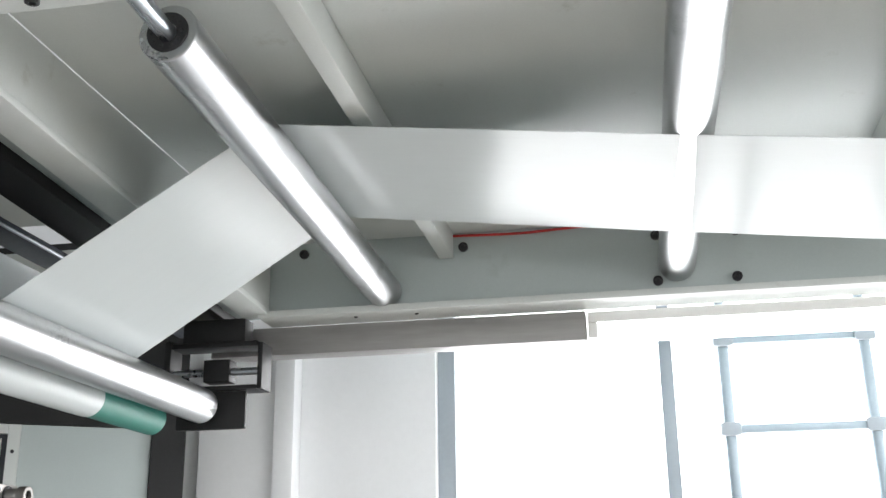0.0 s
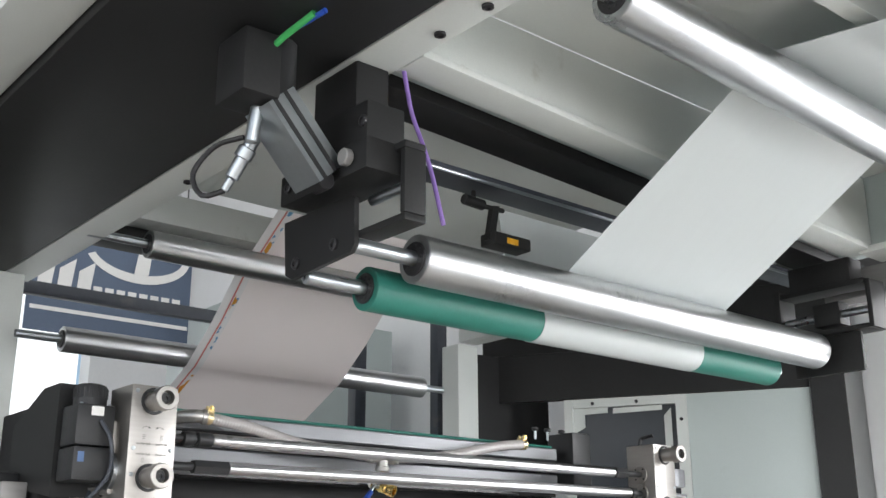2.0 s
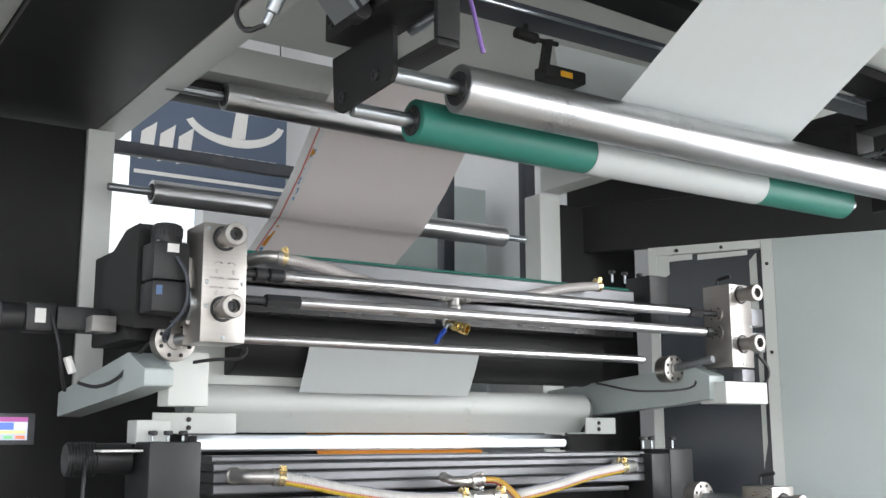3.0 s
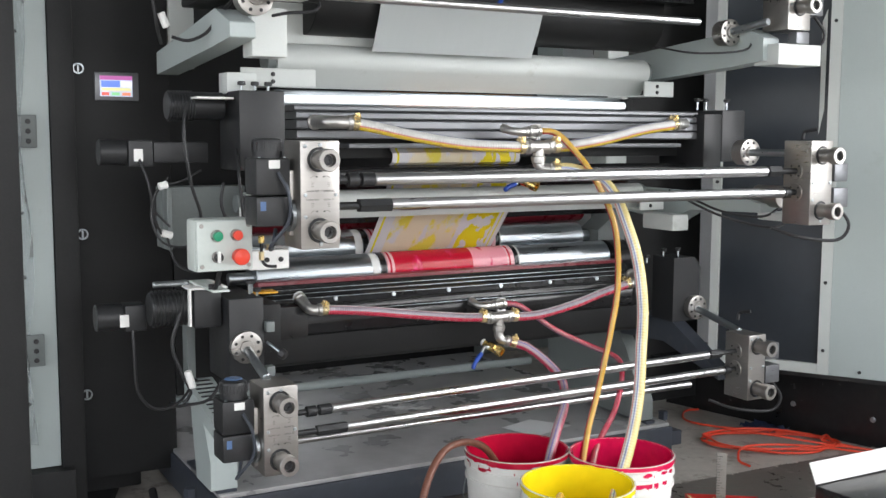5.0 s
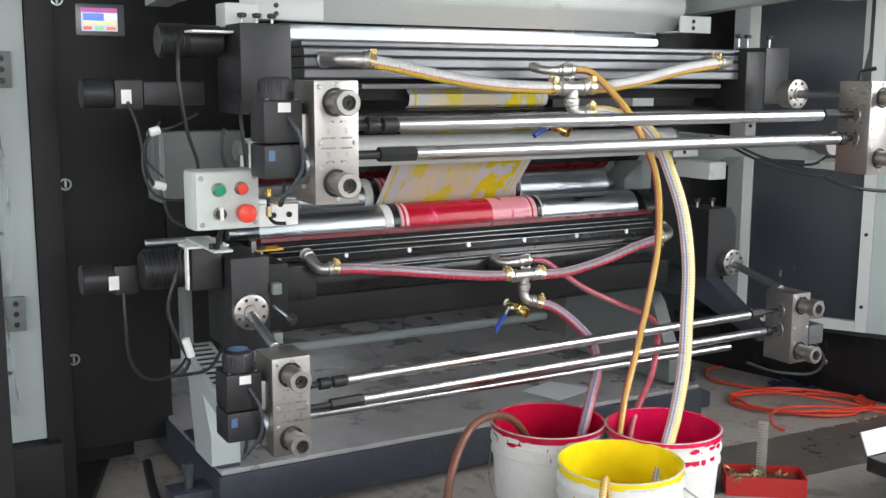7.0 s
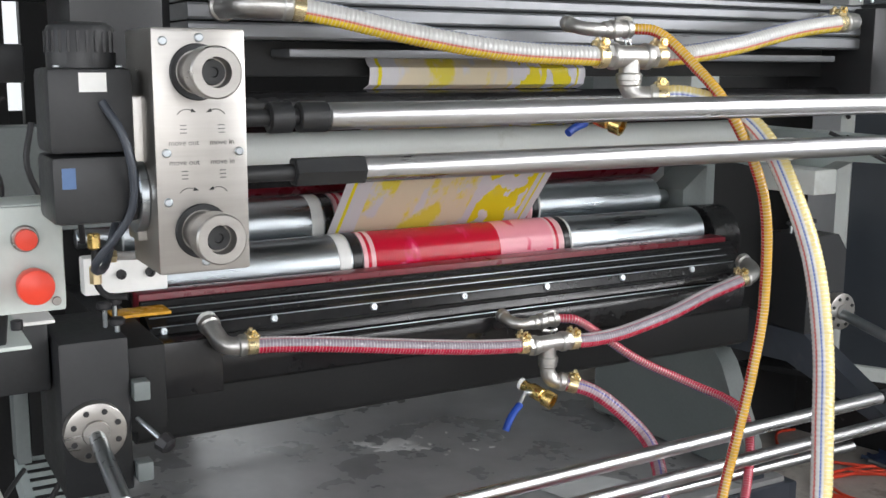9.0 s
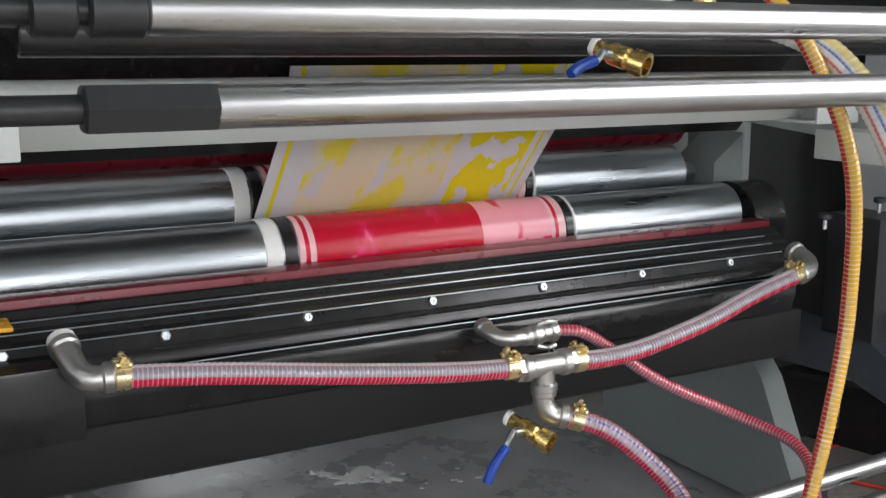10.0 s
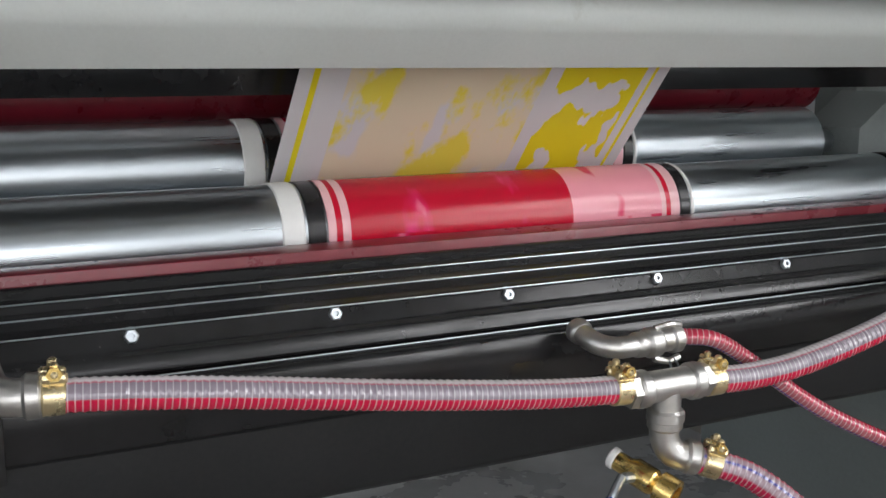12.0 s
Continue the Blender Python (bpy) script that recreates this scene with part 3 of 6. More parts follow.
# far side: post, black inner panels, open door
# Lower half of one post: its shade is put into a darker grey.
solo("frame_post", box(-2.90, -2.80, 2.86, 2.965, 0.17, 1.02, 0.004), SHADE_GREY, "lower frame post, grey paint darkened for shade", "post", kind="structure")
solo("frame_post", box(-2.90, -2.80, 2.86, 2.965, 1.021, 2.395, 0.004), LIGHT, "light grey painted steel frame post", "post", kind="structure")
solo("side_panel", box(-2.98, -2.93, 2.97, 3.5, 0.1, 2.4, 0.004), BLACK, "black painted inner cabinet panel", "panel", kind="structure")
DX, DY = 0.858, 0.513


def door_point(s, off=0.0):
    return (-2.69 + DX * s - DY * off, 3.345 + DY * s + DX * off)


def door_slab(s0, s1, o0, o1, z0, z1, bm=None):
    return extrude_z([door_point(s0, o0), door_point(s1, o0), door_point(s1, o1), door_point(s0, o1)], z0, z1, bm)


dr = thing("cabinet_door", (*door_point(0.5), 0.0), "open grey steel cabinet door with a black window panel", "door")
part("door_leaf", door_slab(0.50, 0.97, 0.0, 0.04, 0.32, 2.20), GREY, dr)
part("window_surround", door_slab(0.0, 0.035, -0.004, 0.036, 0.32, 2.20), LIGHT, dr)
part("window_surround", door_slab(0.455, 0.499, -0.004, 0.036, 0.32, 2.20), LIGHT, dr)
part("window_surround", door_slab(0.036, 0.454, -0.004, 0.036, 2.165, 2.20), LIGHT, dr)
part("window_surround", door_slab(0.036, 0.454, -0.004, 0.036, 0.32, 0.36), LIGHT, dr)
part("pane", door_slab(0.036, 0.454, 0.015, 0.022, 0.361, 2.164), DARKPANEL, dr, "dark blue-black window pane with film remains")
for s, z in ((0.475, 2.1), (0.475, 1.75), (0.475, 1.2), (0.475, 0.7), (0.475, 0.42), (0.12, 2.18), (0.3, 2.18), (0.02, 1.1), (0.8, 0.345), (0.62, 0.345)):
    x, y = door_point(s, -0.004)
    bolt(x, y, z, 0.007, (DY, -DX, 0), dr)
solo("cabinet_plinth", extrude_z([(-3.2, 3.56), (-1.70, 3.935), (-1.71, 3.985), (-3.2, 3.61)], 0.0, 0.30), GLOSSY_BLACK, "black steel plinth set back under the door", "plinth", kind="structure")
solo("cabinet_floor", extrude_z([(-3.1, 3.14), (-2.70, 3.345), (-1.80, 3.88), (-1.71, 3.98), (-3.2, 3.61)], 0.301, 0.318), GLOSSY_BLACK, "black floor plate of the cabinet", "panel", kind="structure")
for x in (-2.55, -2.2, -1.9):
    bolt(x, 3.56 + 0.25 * (x + 3.2), 0.12, 0.012, (0.24, -0.97, 0), dr, STEEL)
part("lintel", door_slab(-0.35, 1.10, 0.0, 0.06, 2.404, 2.62), BLACK, dr)
part("upper_panel", door_slab(-0.3, 0.97, 0.0, 0.045, 2.204, 2.402), BLACK, dr)
part("edge_post", door_slab(0.972, 1.10, -0.02, 0.06, 0.0, 2.4), BLACK, dr)
# torn protective film round the pane
bm = bmesh.new()
for s, z, w, h in ((0.06, 2.12, 0.05, 0.12), (0.10, 2.15, 0.16, 0.03), (0.42, 2.0, 0.03, 0.3), (0.43, 1.55, 0.02, 0.5), (0.30, 2.15, 0.2, 0.025)):
    p = [door_point(s - w / 2, 0.012), door_point(s + w / 2, 0.006)]
    vs = [bm.verts.new((*p[0], z - h / 2)), bm.verts.new((*p[1], z - h * 0.3)), bm.verts.new((*p[1], z + h / 2)), bm.verts.new((*p[0], z + h * 0.4))]
    bm.faces.new(vs)
part("torn_film", bm, LIGHT, dr, "torn pale protective film")

# ---- bridge over the walkway ----
solo("bridge_plate", box(-1.062, 1.6, 2.862, 2.94, 2.375, 2.80, 0.003), GREY, "grey-green far side plate of the bridge", "beam", kind="structure")
solo("bridge_flange", box(-1.06, 1.6, 2.82, 2.945, 2.355, 2.374, 0.002), LIGHT, "light grey lower flange of the bridge", "beam", kind="structure")
fx = thing("beam_bolts", (0, 2.86, 2.45), "black socket screws in the bridge plate", "bolt", kind="structure")
for x, z in ((0.084, 2.537), (0.082, 2.405), (0.294, 2.405), (-0.937, 2.55), (0.3, 2.537), (-0.46, 2.54)):
    bolt(x, 2.862, z, 0.014, (0, -1, 0), fx, h=0.012)
for x in (-0.78, -0.6):
    bolt(x, 2.87, 2.3548, 0.006, (0, 0, -1), fx, h=0.003)
deck = bmesh.new()
box(-1.038, 1.6, 1.247, 2.86, 2.583, 2.62, 0, deck)
solo("bridge_deck", deck, LIGHT, "light grey painted underside of the bridge deck", "deck", kind="structure")


def leaned(bm):
    """Lower edges that rise towards the near side plate."""
    for v in bm.verts:
        if v.co.z < 2.56:
            v.co.z += (2.86 - v.co.y) * 0.042
    return bm


solo("cross_plate", leaned(box(-1.06, -1.04, 1.247, 2.86, 2.378, 2.582, 0.002)), LIGHT, "light grey cross plate of the bridge", "beam", kind="structure")
solo("cross_flange", leaned(box(-1.115, -1.03, 1.247, 2.86, 2.362, 2.3775, 0.002)), LIGHT, "light grey flange of the cross plate", "beam", kind="structure")
solo("cross_beam", leaned(box(-1.185, -1.118, 1.247, 3.0, 2.40, 2.50, 0.003)), GREY, "grey inner cross beam of the bridge", "beam", kind="structure")
solo("cross_beam", leaned(box(-1.30, -1.188, 1.247, 3.05, 2.375, 2.47, 0.004)), BLACK, "black cross beam of the bridge", "beam", kind="structure")
solo("slotted_plate", box(-1.40, -1.303, 1.40, 3.05, 2.362, 2.374, 0.003), SLATE, "dark stained slotted cross plate", "beam", kind="structure")
solo("plate_lip", rod((-1.30, 1.42, 2.356), (-1.30, 3.0, 2.356), 0.004, 10), STEEL, "thin bright edge of the slotted plate", "edge", kind="structure")
for x in (-0.48, 0.62, 1.2):
    solo("deck_rib", box(x - 0.05, x - 0.008, 1.26, 2.858, 2.508, 2.582, 0.004), LIGHT, "light grey stiffening rib under the deck", "rib", "ribs under the deck", "structure")
solo("cross_beam", box(-2.75, -2.60, 1.25, 2.85, 2.56, 2.66, 0.004), LIGHT, "light grey top cross beam of the press", "beam", kind="structure")
solo("cross_beam", box(-2.78, -2.68, 1.25, 2.85, 2.50, 2.555, 0.004), BLACK, "black top cross beam of the press", "beam", kind="structure")
solo("top_cover", box(-2.62, -1.45, 1.25, 2.85, 2.70, 2.74, 0.003), LIGHT, "light grey cover above the press", "deck", kind="structure")
solo("bridge_rail", box(-1.25, -0.125, 2.947, 3.02, 2.27, 2.3545, 0.003), BARE, "bare rolled steel rail below the bridge", "beam", kind="structure")
solo("frame_beam", box(-2.80, -1.065, 2.864, 2.96, 2.40, 2.62, 0.003), LIGHT, "light grey far frame beam", "beam", kind="structure")
solo("soffit", box(-2.9, -1.07, 2.97, 3.9, 2.63, 2.68, 0.003), BLACK, "black soffit over the far cabinet", "panel", kind="structure")


def strip_lamp():
    la = thing("strip_lamp", (0.7, 3.1, 2.33), "lit white strip lamp under the bridge edge", "lamp")
    part("housing", box(-0.12, 1.9, 2.95, 3.07, 2.32, 2.352, 0.004), WHITE, la)
    part("diffuser", box(-0.092, 1.9, 2.955, 3.06, 2.28, 2.3195, 0.006), LAMP, la)
    part("end_cap", box(-0.12, -0.093, 2.95, 3.07, 2.276, 2.3195, 0.003), WHITE, la)


strip_lamp()
solo("deck_cable", sweep([(-0.50, 2.852, 2.574), (-0.3, 2.850, 2.568), (-0.12, 2.852, 2.575), (0.2, 2.853, 2.576)], 0.004, 8), RED, "thin red cable tucked along the bridge plate", "cable")


def roller(name, x, z, r, y0, y1, mat, label, shaft=0.012, shaft0=0.06, shaft1=0.05, bearing=True, group="guide rollers", z1=None):
    z1 = z if z1 is None else z1
    t = thing(name, (x, y0, z), label, "roller", group)
    part("shell", lathe((x, y0, z), (x, y1, z1), [(0, r * 0.72), (0, r - 0.002), (0.002, r), (y1 - y0 - 0.002, r), (y1 - y0, r - 0.002), (y1 - y0, r * 0.72)], 48), mat, t)
    if bearing:
        for y, s, z in ((y1, 1, z1), (y0, -1, z)):
            b = part("bearing", ring((x, y + 0.004 * s, z), (x, y - 0.01 * s, z), r * 0.70, shaft, 28), CABLE, t, "black ball bearing")
            for k in range(10):
                a = 2 * math.pi * k / 10
                px, pz = x + math.cos(a) * r * 0.5, z + math.sin(a) * r * 0.5
                part("ball", rod((px, y + 0.002 * s, pz), (px, y + 0.0058 * s, pz), r * 0.07, 8, 0.001), MOTOR, b)
    part("shaft", rod((x, y0 - shaft0, z), (x, y1 + shaft1, z1), shaft, 20), STEEL, t)
    return t


roller("idler_roller", -0.69, 2.455, 0.05, 1.385, 2.85, CHROME, "ground aluminium idler roller under the bridge", 0.016, 0.13, 0.01, z1=2.418)
roller("idler_roller", 0.135, 2.46, 0.05, 1.30, 2.85, CHROME, "ground aluminium idler roller under the bridge", 0.015, 0.05, 0.01, z1=2.448)
roller("idler_roller", -1.2, 2.10, 0.049, 1.362, 2.78, CHROME, "bright ground chrome web-guide roller", 0.015, 0.16, 0.05)
roller("rubber_roller", -1.325, 2.062, 0.045, 1.335, 2.735, RUBBER, "dark green rubber-covered web roller", 0.015, 0.14, 0.05)
roller("idler_roller", -2.47, 2.44, 0.042, 1.377, 2.78, CHROME, "slim chrome idler roller above the press", 0.013, 0.18, 0.10)
roller("idler_roller", -2.865, 2.212, 0.040, 1.296, 2.723, CHROME, "chrome idler roller behind the web", 0.013, 0.14, 0.11)

# film from roller to roller
arc = lambda cx, cz, r, a0, a1, n=10: [(cx + r * math.cos(radians(a0 + (a1 - a0) * k / n)), cz + r * math.sin(radians(a0 + (a1 - a0) * k / n))) for k in range(n + 1)]
solo("film_web", web([(1.6, 2.24), (0.9, 2.322), (0.135, 2.408), *arc(-0.69, 2.455, 0.051, 83, 115), *arc(-1.2, 2.10, 0.05, 113, 250, 16), *arc(-1.325, 2.062, 0.046, 40, -170, 20), (-1.40, 2.20), (-1.425, 2.36)], 1.86, 2.44, drift=(-0.70, -0.06)), FILM, "white plastic film running over the rollers", "film")
solo("film_web", web([(-2.30, 2.575), *arc(-2.47, 2.44, 0.044, 62, 118, 8), (-2.68, 2.30), *arc(-2.865, 2.212, 0.041, -57, -75, 4), (-3.05, 2.08), (-3.30, 1.96)], 1.71, 2.32), MARGIN, "translucent printed film with a coloured margin", "film")

solo("side_panel", box(-3.06, -3.0, 1.118, 1.38, 0.36, 1.0, 0.004), BLACK, "black painted steel inner panel", "panel", kind="structure")
# Two black panels added to keep the rear glow off the plate's left side.
solo("rear_light_block", box(-4.06, -4.01, 0.9, 1.119, 0.0, 1.1, 0.004), BLACK, "added black panel that blocks rear glow behind the base", "panel", kind="structure")
solo("rear_light_block", box(-4.06, -4.01, 1.12, 1.75, 0.301, 1.1, 0.004), BLACK, "added black panel that blocks rear glow above the beam", "panel", kind="structure")


# ---- adjusting carriages: gear blocks, knobs, spindles, motor ----
def knob(parent, x, y, z, r=0.027):
    k = part("knob", lathe((x, y, z), (x + 1, y, z), [(0, r * 0.80), (0.036, r * 0.80), (0.038, r * 0.76), (0.043, r), (0.068, r), (0.070, r * 0.94), (0.070, r * 0.58), (0.052, r * 0.55)], 32), BLOCK, parent)
    part("hub", lathe((x + 0.052, y, z), (x + 1, y, z), [(0, r * 0.5), (0.006, r * 0.46), (0.006, r * 0.2), (0.003, r * 0.18)], 18), MOTOR, k)
    part("seat_ring", ring((x, y, z), (x + 0.003, y, z), r * 1.12, r * 0.87, 32), MOTOR, parent)


def arrow_arc(parent, x, y, z, r, a0, a1):
    pts = [(x + 0.0006, y + r * math.cos(radians(a0 + (a1 - a0) * k / 8)), z + r * math.sin(radians(a0 + (a1 - a0) * k / 8))) for k in range(9)]
    part("engraved_arrow", sweep(pts, 0.0006, 6, 0.004), ENGRAVED, parent)
    e, f = Vector(pts[-1]), Vector(pts[-2])
    d = (e - f).normalized() * 0.006
    bm = bmesh.new()
    s = Vector((0, -d.z, d.y)) * 0.35
    bm.faces.new([bm.verts.new(e + d), bm.verts.new(e + s + Vector((0.0005, 0, 0))), bm.verts.new(e - s + Vector((0.0005, 0, 0)))])
    part("engraved_arrow_head", bm, MOTOR, parent)


def letters(text, x, y, z, size, mat, parent=None, label="", extrude=0.0003, rot=(90, 0, 90), name="lettering"):
    c = bpy.data.curves.new(name, "FONT")
    c.body, c.size, c.extrude, c.align_x, c.align_y = text, size, extrude, "CENTER", "CENTER"
    tmp = bpy.data.objects.new(name, c)
    scene.collection.objects.link(tmp)
    bpy.context.view_layer.update()
    me = bpy.data.meshes.new_from_object(tmp.evaluated_get(bpy.context.evaluated_depsgraph_get()))
    bpy.data.objects.remove(tmp)
    me.transform(pose(x, y, z, *rot))
    bm = bmesh.new()
    bm.from_mesh(me)
    return part(name, bm, mat, parent, label, False)


def gear_block(parent, xf, y0, y1, z0, z1, depth, marked, side, seats=(0.175, 0.175)):
    b = part("gear_block", box(xf - depth, xf, y0, y1, z0, z1, 0.004), BLOCK, parent, "nickel-plated gear block with two knobs")
    h, yc = z1 - z0, (y0 + y1) / 2
    off = -0.003 if marked else 0.0
    for z in (z1 - h * seats[0], z0 + h * seats[1]):
        knob(b, xf, yc + off, z)
    for y, z in ((y0 + 0.012, z1 - 0.014), (y1 - 0.01, z1 - h * 0.5), (y0 + 0.012, z1 - h * 0.5), (yc, z0 + 0.012), (yc, z1 - 0.01), (y0 + 0.012, z0 + h * 0.3)):
        part("screw", lathe((xf, y, z), (xf + 1, y, z), [(0, 0.005), (0.002, 0.005), (0.003, 0.0035)], 10), STEEL, b)
    if marked:
        for s in (-1, 1):
            arrow_arc(b, xf, yc + 0.016 * s, z1 - h * 0.37, 0.012, 90 - 55 * s, 90 + 25 * s)
            arrow_arc(b, xf, yc + 0.016 * s, z0 + h * 0.31, 0.012, 90 - 55 * s, 90 + 25 * s)
        for row, z in ((0, z1 - h * 0.46), (1, z0 + h * 0.46)):
            letters("move out", xf + 0.0005, yc - 0.02, z, 0.0085, ENGRAVED, b)
            letters("move in", xf + 0.0005, yc + 0.022, z, 0.0085, ENGRAVED, b)
            for y in (yc - 0.02, yc + 0.022):
                dz = 0.014 if row == 0 else -0.014
                for k in range(3):
                    part("engraved_mark", box(xf, xf + 0.0006, y - 0.0035, y + 0.0035, z + dz - 0.004 + 0.004 * k, z + dz - 0.0028 + 0.004 * k, 0), ENGRAVED, b)
    return b


def gear_motor(parent, x, y, z_top, size=0.085, body=0.16):
    """An upright gear motor: finned cap, square gearbox, rating label."""
    m = part("motor", box(x - size / 2, x + size / 2, y - size / 2, y + size / 2, z_top - body, z_top - 0.05, 0.008), MOTOR, parent, "dark grey gear motor")
    r = size * 0.41
    part("motor_cap", lathe((x, y, z_top - 0.052), (x, y, z_top), [(0, r), (0.04, r), (0.046, r * 0.93), (0.05, r * 0.7), (0.0505, r * 0.2)], 28), MOTOR, m)
    for k in range(24):
        a = 2 * math.pi * k / 24
        px, py = x + math.cos(a) * r, y + math.sin(a) * r
        part("fin", box(px - 0.0014, px + 0.0014, py - 0.0014, py + 0.0014, z_top - 0.034, z_top - 0.012, 0), CABLE, m)
    for k in (-1, 1):
        part("screw", rod((x + size * 0.38, y + size * 0.36 * k, z_top - 0.05), (x + size * 0.38, y + size * 0.36 * k, z_top - 0.047), 0.004, 10), STEEL, m)
    part("rating_label", box(x + size / 2, x + size / 2 + 0.0008, y - 0.012, y + 0.016, z_top - 0.075, z_top - 0.055, 0), WHITE, m)
    part("gearbox", box(x - size * 0.55, x + size * 0.5, y - size * 0.5, y + size * 0.52, z_top - body - 0.075, z_top - body - 0.002, 0.008), MOTOR, m)
    part("blue_label", box(x + size * 0.5, x + size * 0.5 + 0.0008, y - 0.034, y - 0.020, z_top - body - 0.036, z_top - body - 0.014, 0), LABEL_BLUE, m)
    return m


def carriage(xf, zl0, zl1, zr0, zr1, rods, r, guide, label, yl=(1.10, 1.198), yr=(2.835, 2.935), depth=0.115, xr=None, seats=(0.175, 0.175)):
    xr = xf if xr is None else xr
    c = thing("adjusting_carriage", (xf - 0.05, 2.0, zl0), label, "carriage", "adjusting carriages")
    gear_block(c, xf, *yl, zl0, zl1, depth, True, -1, seats)
    gear_block(c, xr, *yr, zr0, zr1, depth, False, 1, seats)
    for k, (za, zb) in enumerate(rods):
        xa, xb = xf - 0.06, xr - 0.06
        a, b = Vector((xa, yl[1], za)), Vector((xb, yr[0], zb))
        d = (b - a).normalized()
        s = part("spindle", rod(a + d * 0.12 if k == 0 else a + d * 0.165, b - d * (0.135 if k == 0 else 0.06), r, 24), ROD, c)
        for p, q, rr in ((a, a + d * 0.12, r * 0.62), (b - d * 0.135, b, r * 0.62)):
            part("spindle_end", rod(p, q, rr, 16), MOTOR, s)
        for p, q in (((a + d * 0.045, a + d * 0.075), (a + d * 0.082, a + d * 0.12)) if k == 0 else ((a + d * 0.075, a + d * 0.168),)):
            part("coupling", lathe(p, q, [(0, r * 0.95), (0.002, r * 1.12), ((q - p).length - 0.002, r * 1.12), ((q - p).length, r * 0.95)], 16 if k == 0 else 6), MOTOR, s)
        p, q = (b - d * 0.13, b - d * 0.075) if k == 0 else (b - d * 0.06, b - d * 0.035)
        part("coupling", lathe(p, q, [(0, r * 0.95), (0.002, r * 1.15), ((q - p).length - 0.002, r * 1.15), ((q - p).length, r * 0.95)], 6 if k == 0 else 16), MOTOR, s)
        for yy, zz, xx, sg in ((yl[1], za, xa, 1), (yr[0], zb, xb, -1)):
            f = part("bearing_flange", ring((xx, yy, zz), (xx, yy + 0.005 * sg, zz), 0.029, r * 0.63, 24), BLOCK, c)
            for q4 in range(4):
                an = math.pi / 4 + q4 * math.pi / 2
                part("screw", rod((xx + 0.022 * math.cos(an), yy + 0.005 * sg, zz + 0.022 * math.sin(an)), (xx + 0.022 * math.cos(an), yy + 0.0075 * sg, zz + 0.022 * math.sin(an)), 0.003, 8, 0.0005), CABLE, f)
    if guide:
        part("guide_rod", rod((guide[0], yl[0] + 0.05, guide[1]), (guide[0], guide[2], guide[1]), r * 0.8, 20), ROD, c)
    return c


low = carriage(-1.89, 0.392, 0.632, 0.375, 0.605, ((0.537, 0.542), (0.480, 0.479)), 0.0135, (-1.995, 0.447, 2.62), "lower pair of nickel-plated gear blocks joined by steel spindles", xr=-1.94, yl=(1.062, 1.158), yr=(2.832, 2.912))
mid = carriage(-1.68, 1.014, 1.277, 1.008, 1.278, ((1.178, 1.181), (1.113, 1.112)), 0.0165, None, "middle pair of nickel-plated gear blocks joined by steel spindles", yl=(1.091, 1.193), yr=(2.812, 2.910))
top = carriage(-1.87, 1.64, 1.92, 1.645, 1.915, ((1.817, 1.821), (1.754, 1.760)), 0.0155, (-1.98, 1.664, 2.60), "upper pair of nickel-plated gear blocks joined by steel spindles", yl=(1.105, 1.215), yr=(2.888, 2.992), seats=(0.125, 0.28))

for c, x, y, zt in ((low, -1.965, 1.005, 0.648), (mid, -1.755, 1.035, 1.285), (top, -1.965, 1.05, 1.925)):
    m = gear_motor(c, x, y, zt, 0.088, 0.14)
    part("motor_bracket", box(x - 0.02, x + 0.025, y + 0.046, y + 0.075, zt - 0.24, zt - 0.08, 0.003), BLOCK, c)
    part("gear_disc", ring((x + 0.01, y + 0.045, zt - 0.19), (x + 0.01, y + 0.056, zt - 0.19), 0.042, 0.015, 28), STEEL, c)
    part("cable", sweep([(x + 0.046, y + 0.01, zt - 0.085), (x + 0.062, y + 0.03, zt - 0.13), (x + 0.052, y + 0.035, zt - 0.2), (x + 0.02, y + 0.0, zt - 0.262), (x - 0.03, y + 0.02, zt - 0.275), (x - 0.06, y + 0.04, zt - 0.23)], 0.0046, 10), SLATE, c)
part("blue_cap", lathe((-1.965, 1.005, 0.648), (-1.965, 1.005, 1), [(0, 0.024), (0.0015, 0.024), (0.002, 0.021)], 20), LABEL_BLUE, low, "blue motor label disc")

# right-hand motors and cables on the carriages
for c, x, y, z in ((low, -1.99, 2.955, 0.42), (mid, -1.73, 2.962, 1.06), (top, -1.92, 3.025, 1.70)):
    part("motor_block", box(x - 0.05, x + 0.03, y - 0.018, y + 0.05, z, z + 0.065, 0.006), ALU, c)
    part("motor_block", box(x - 0.05, x + 0.03, y - 0.018, y + 0.045, z + 0.085, z + 0.145, 0.006), ALU, c)
    part("cable", sweep([(x, y + 0.04, z), (x + 0.02, y + 0.07, z - 0.06), (x, y + 0.04, z - 0.11), (x - 0.05, y - 0.08, z - 0.10), (x - 0.10, y - 0.16, z - 0.07)], 0.0055, 10), CABLE, c)
    part("lever", sweep([(x - 0.06, y - 0.07, z + 0.22), (x - 0.06, y - 0.065, z + 0.245), (x - 0.02, y - 0.05, z + 0.255)], 0.006, 8), CABLE, c)


# ---- printing stations ----
def flange(parent, x, y, z, r, to, shaft=0.0125):
    f = part("shaft_flange", lathe((x - 0.05, y, z), (x, y, z), [(0, r * 0.95), (0.03, r * 0.95), (0.031, r), (0.049, r), (0.05, r * 0.95), (0.05, r * 0.45), (0.054, r * 0.42), (0.054, r * 0.3)], 32), BLOCK, parent)
    for k in range(8):
        a = 2 * math.pi * (k + 0.5) / 8
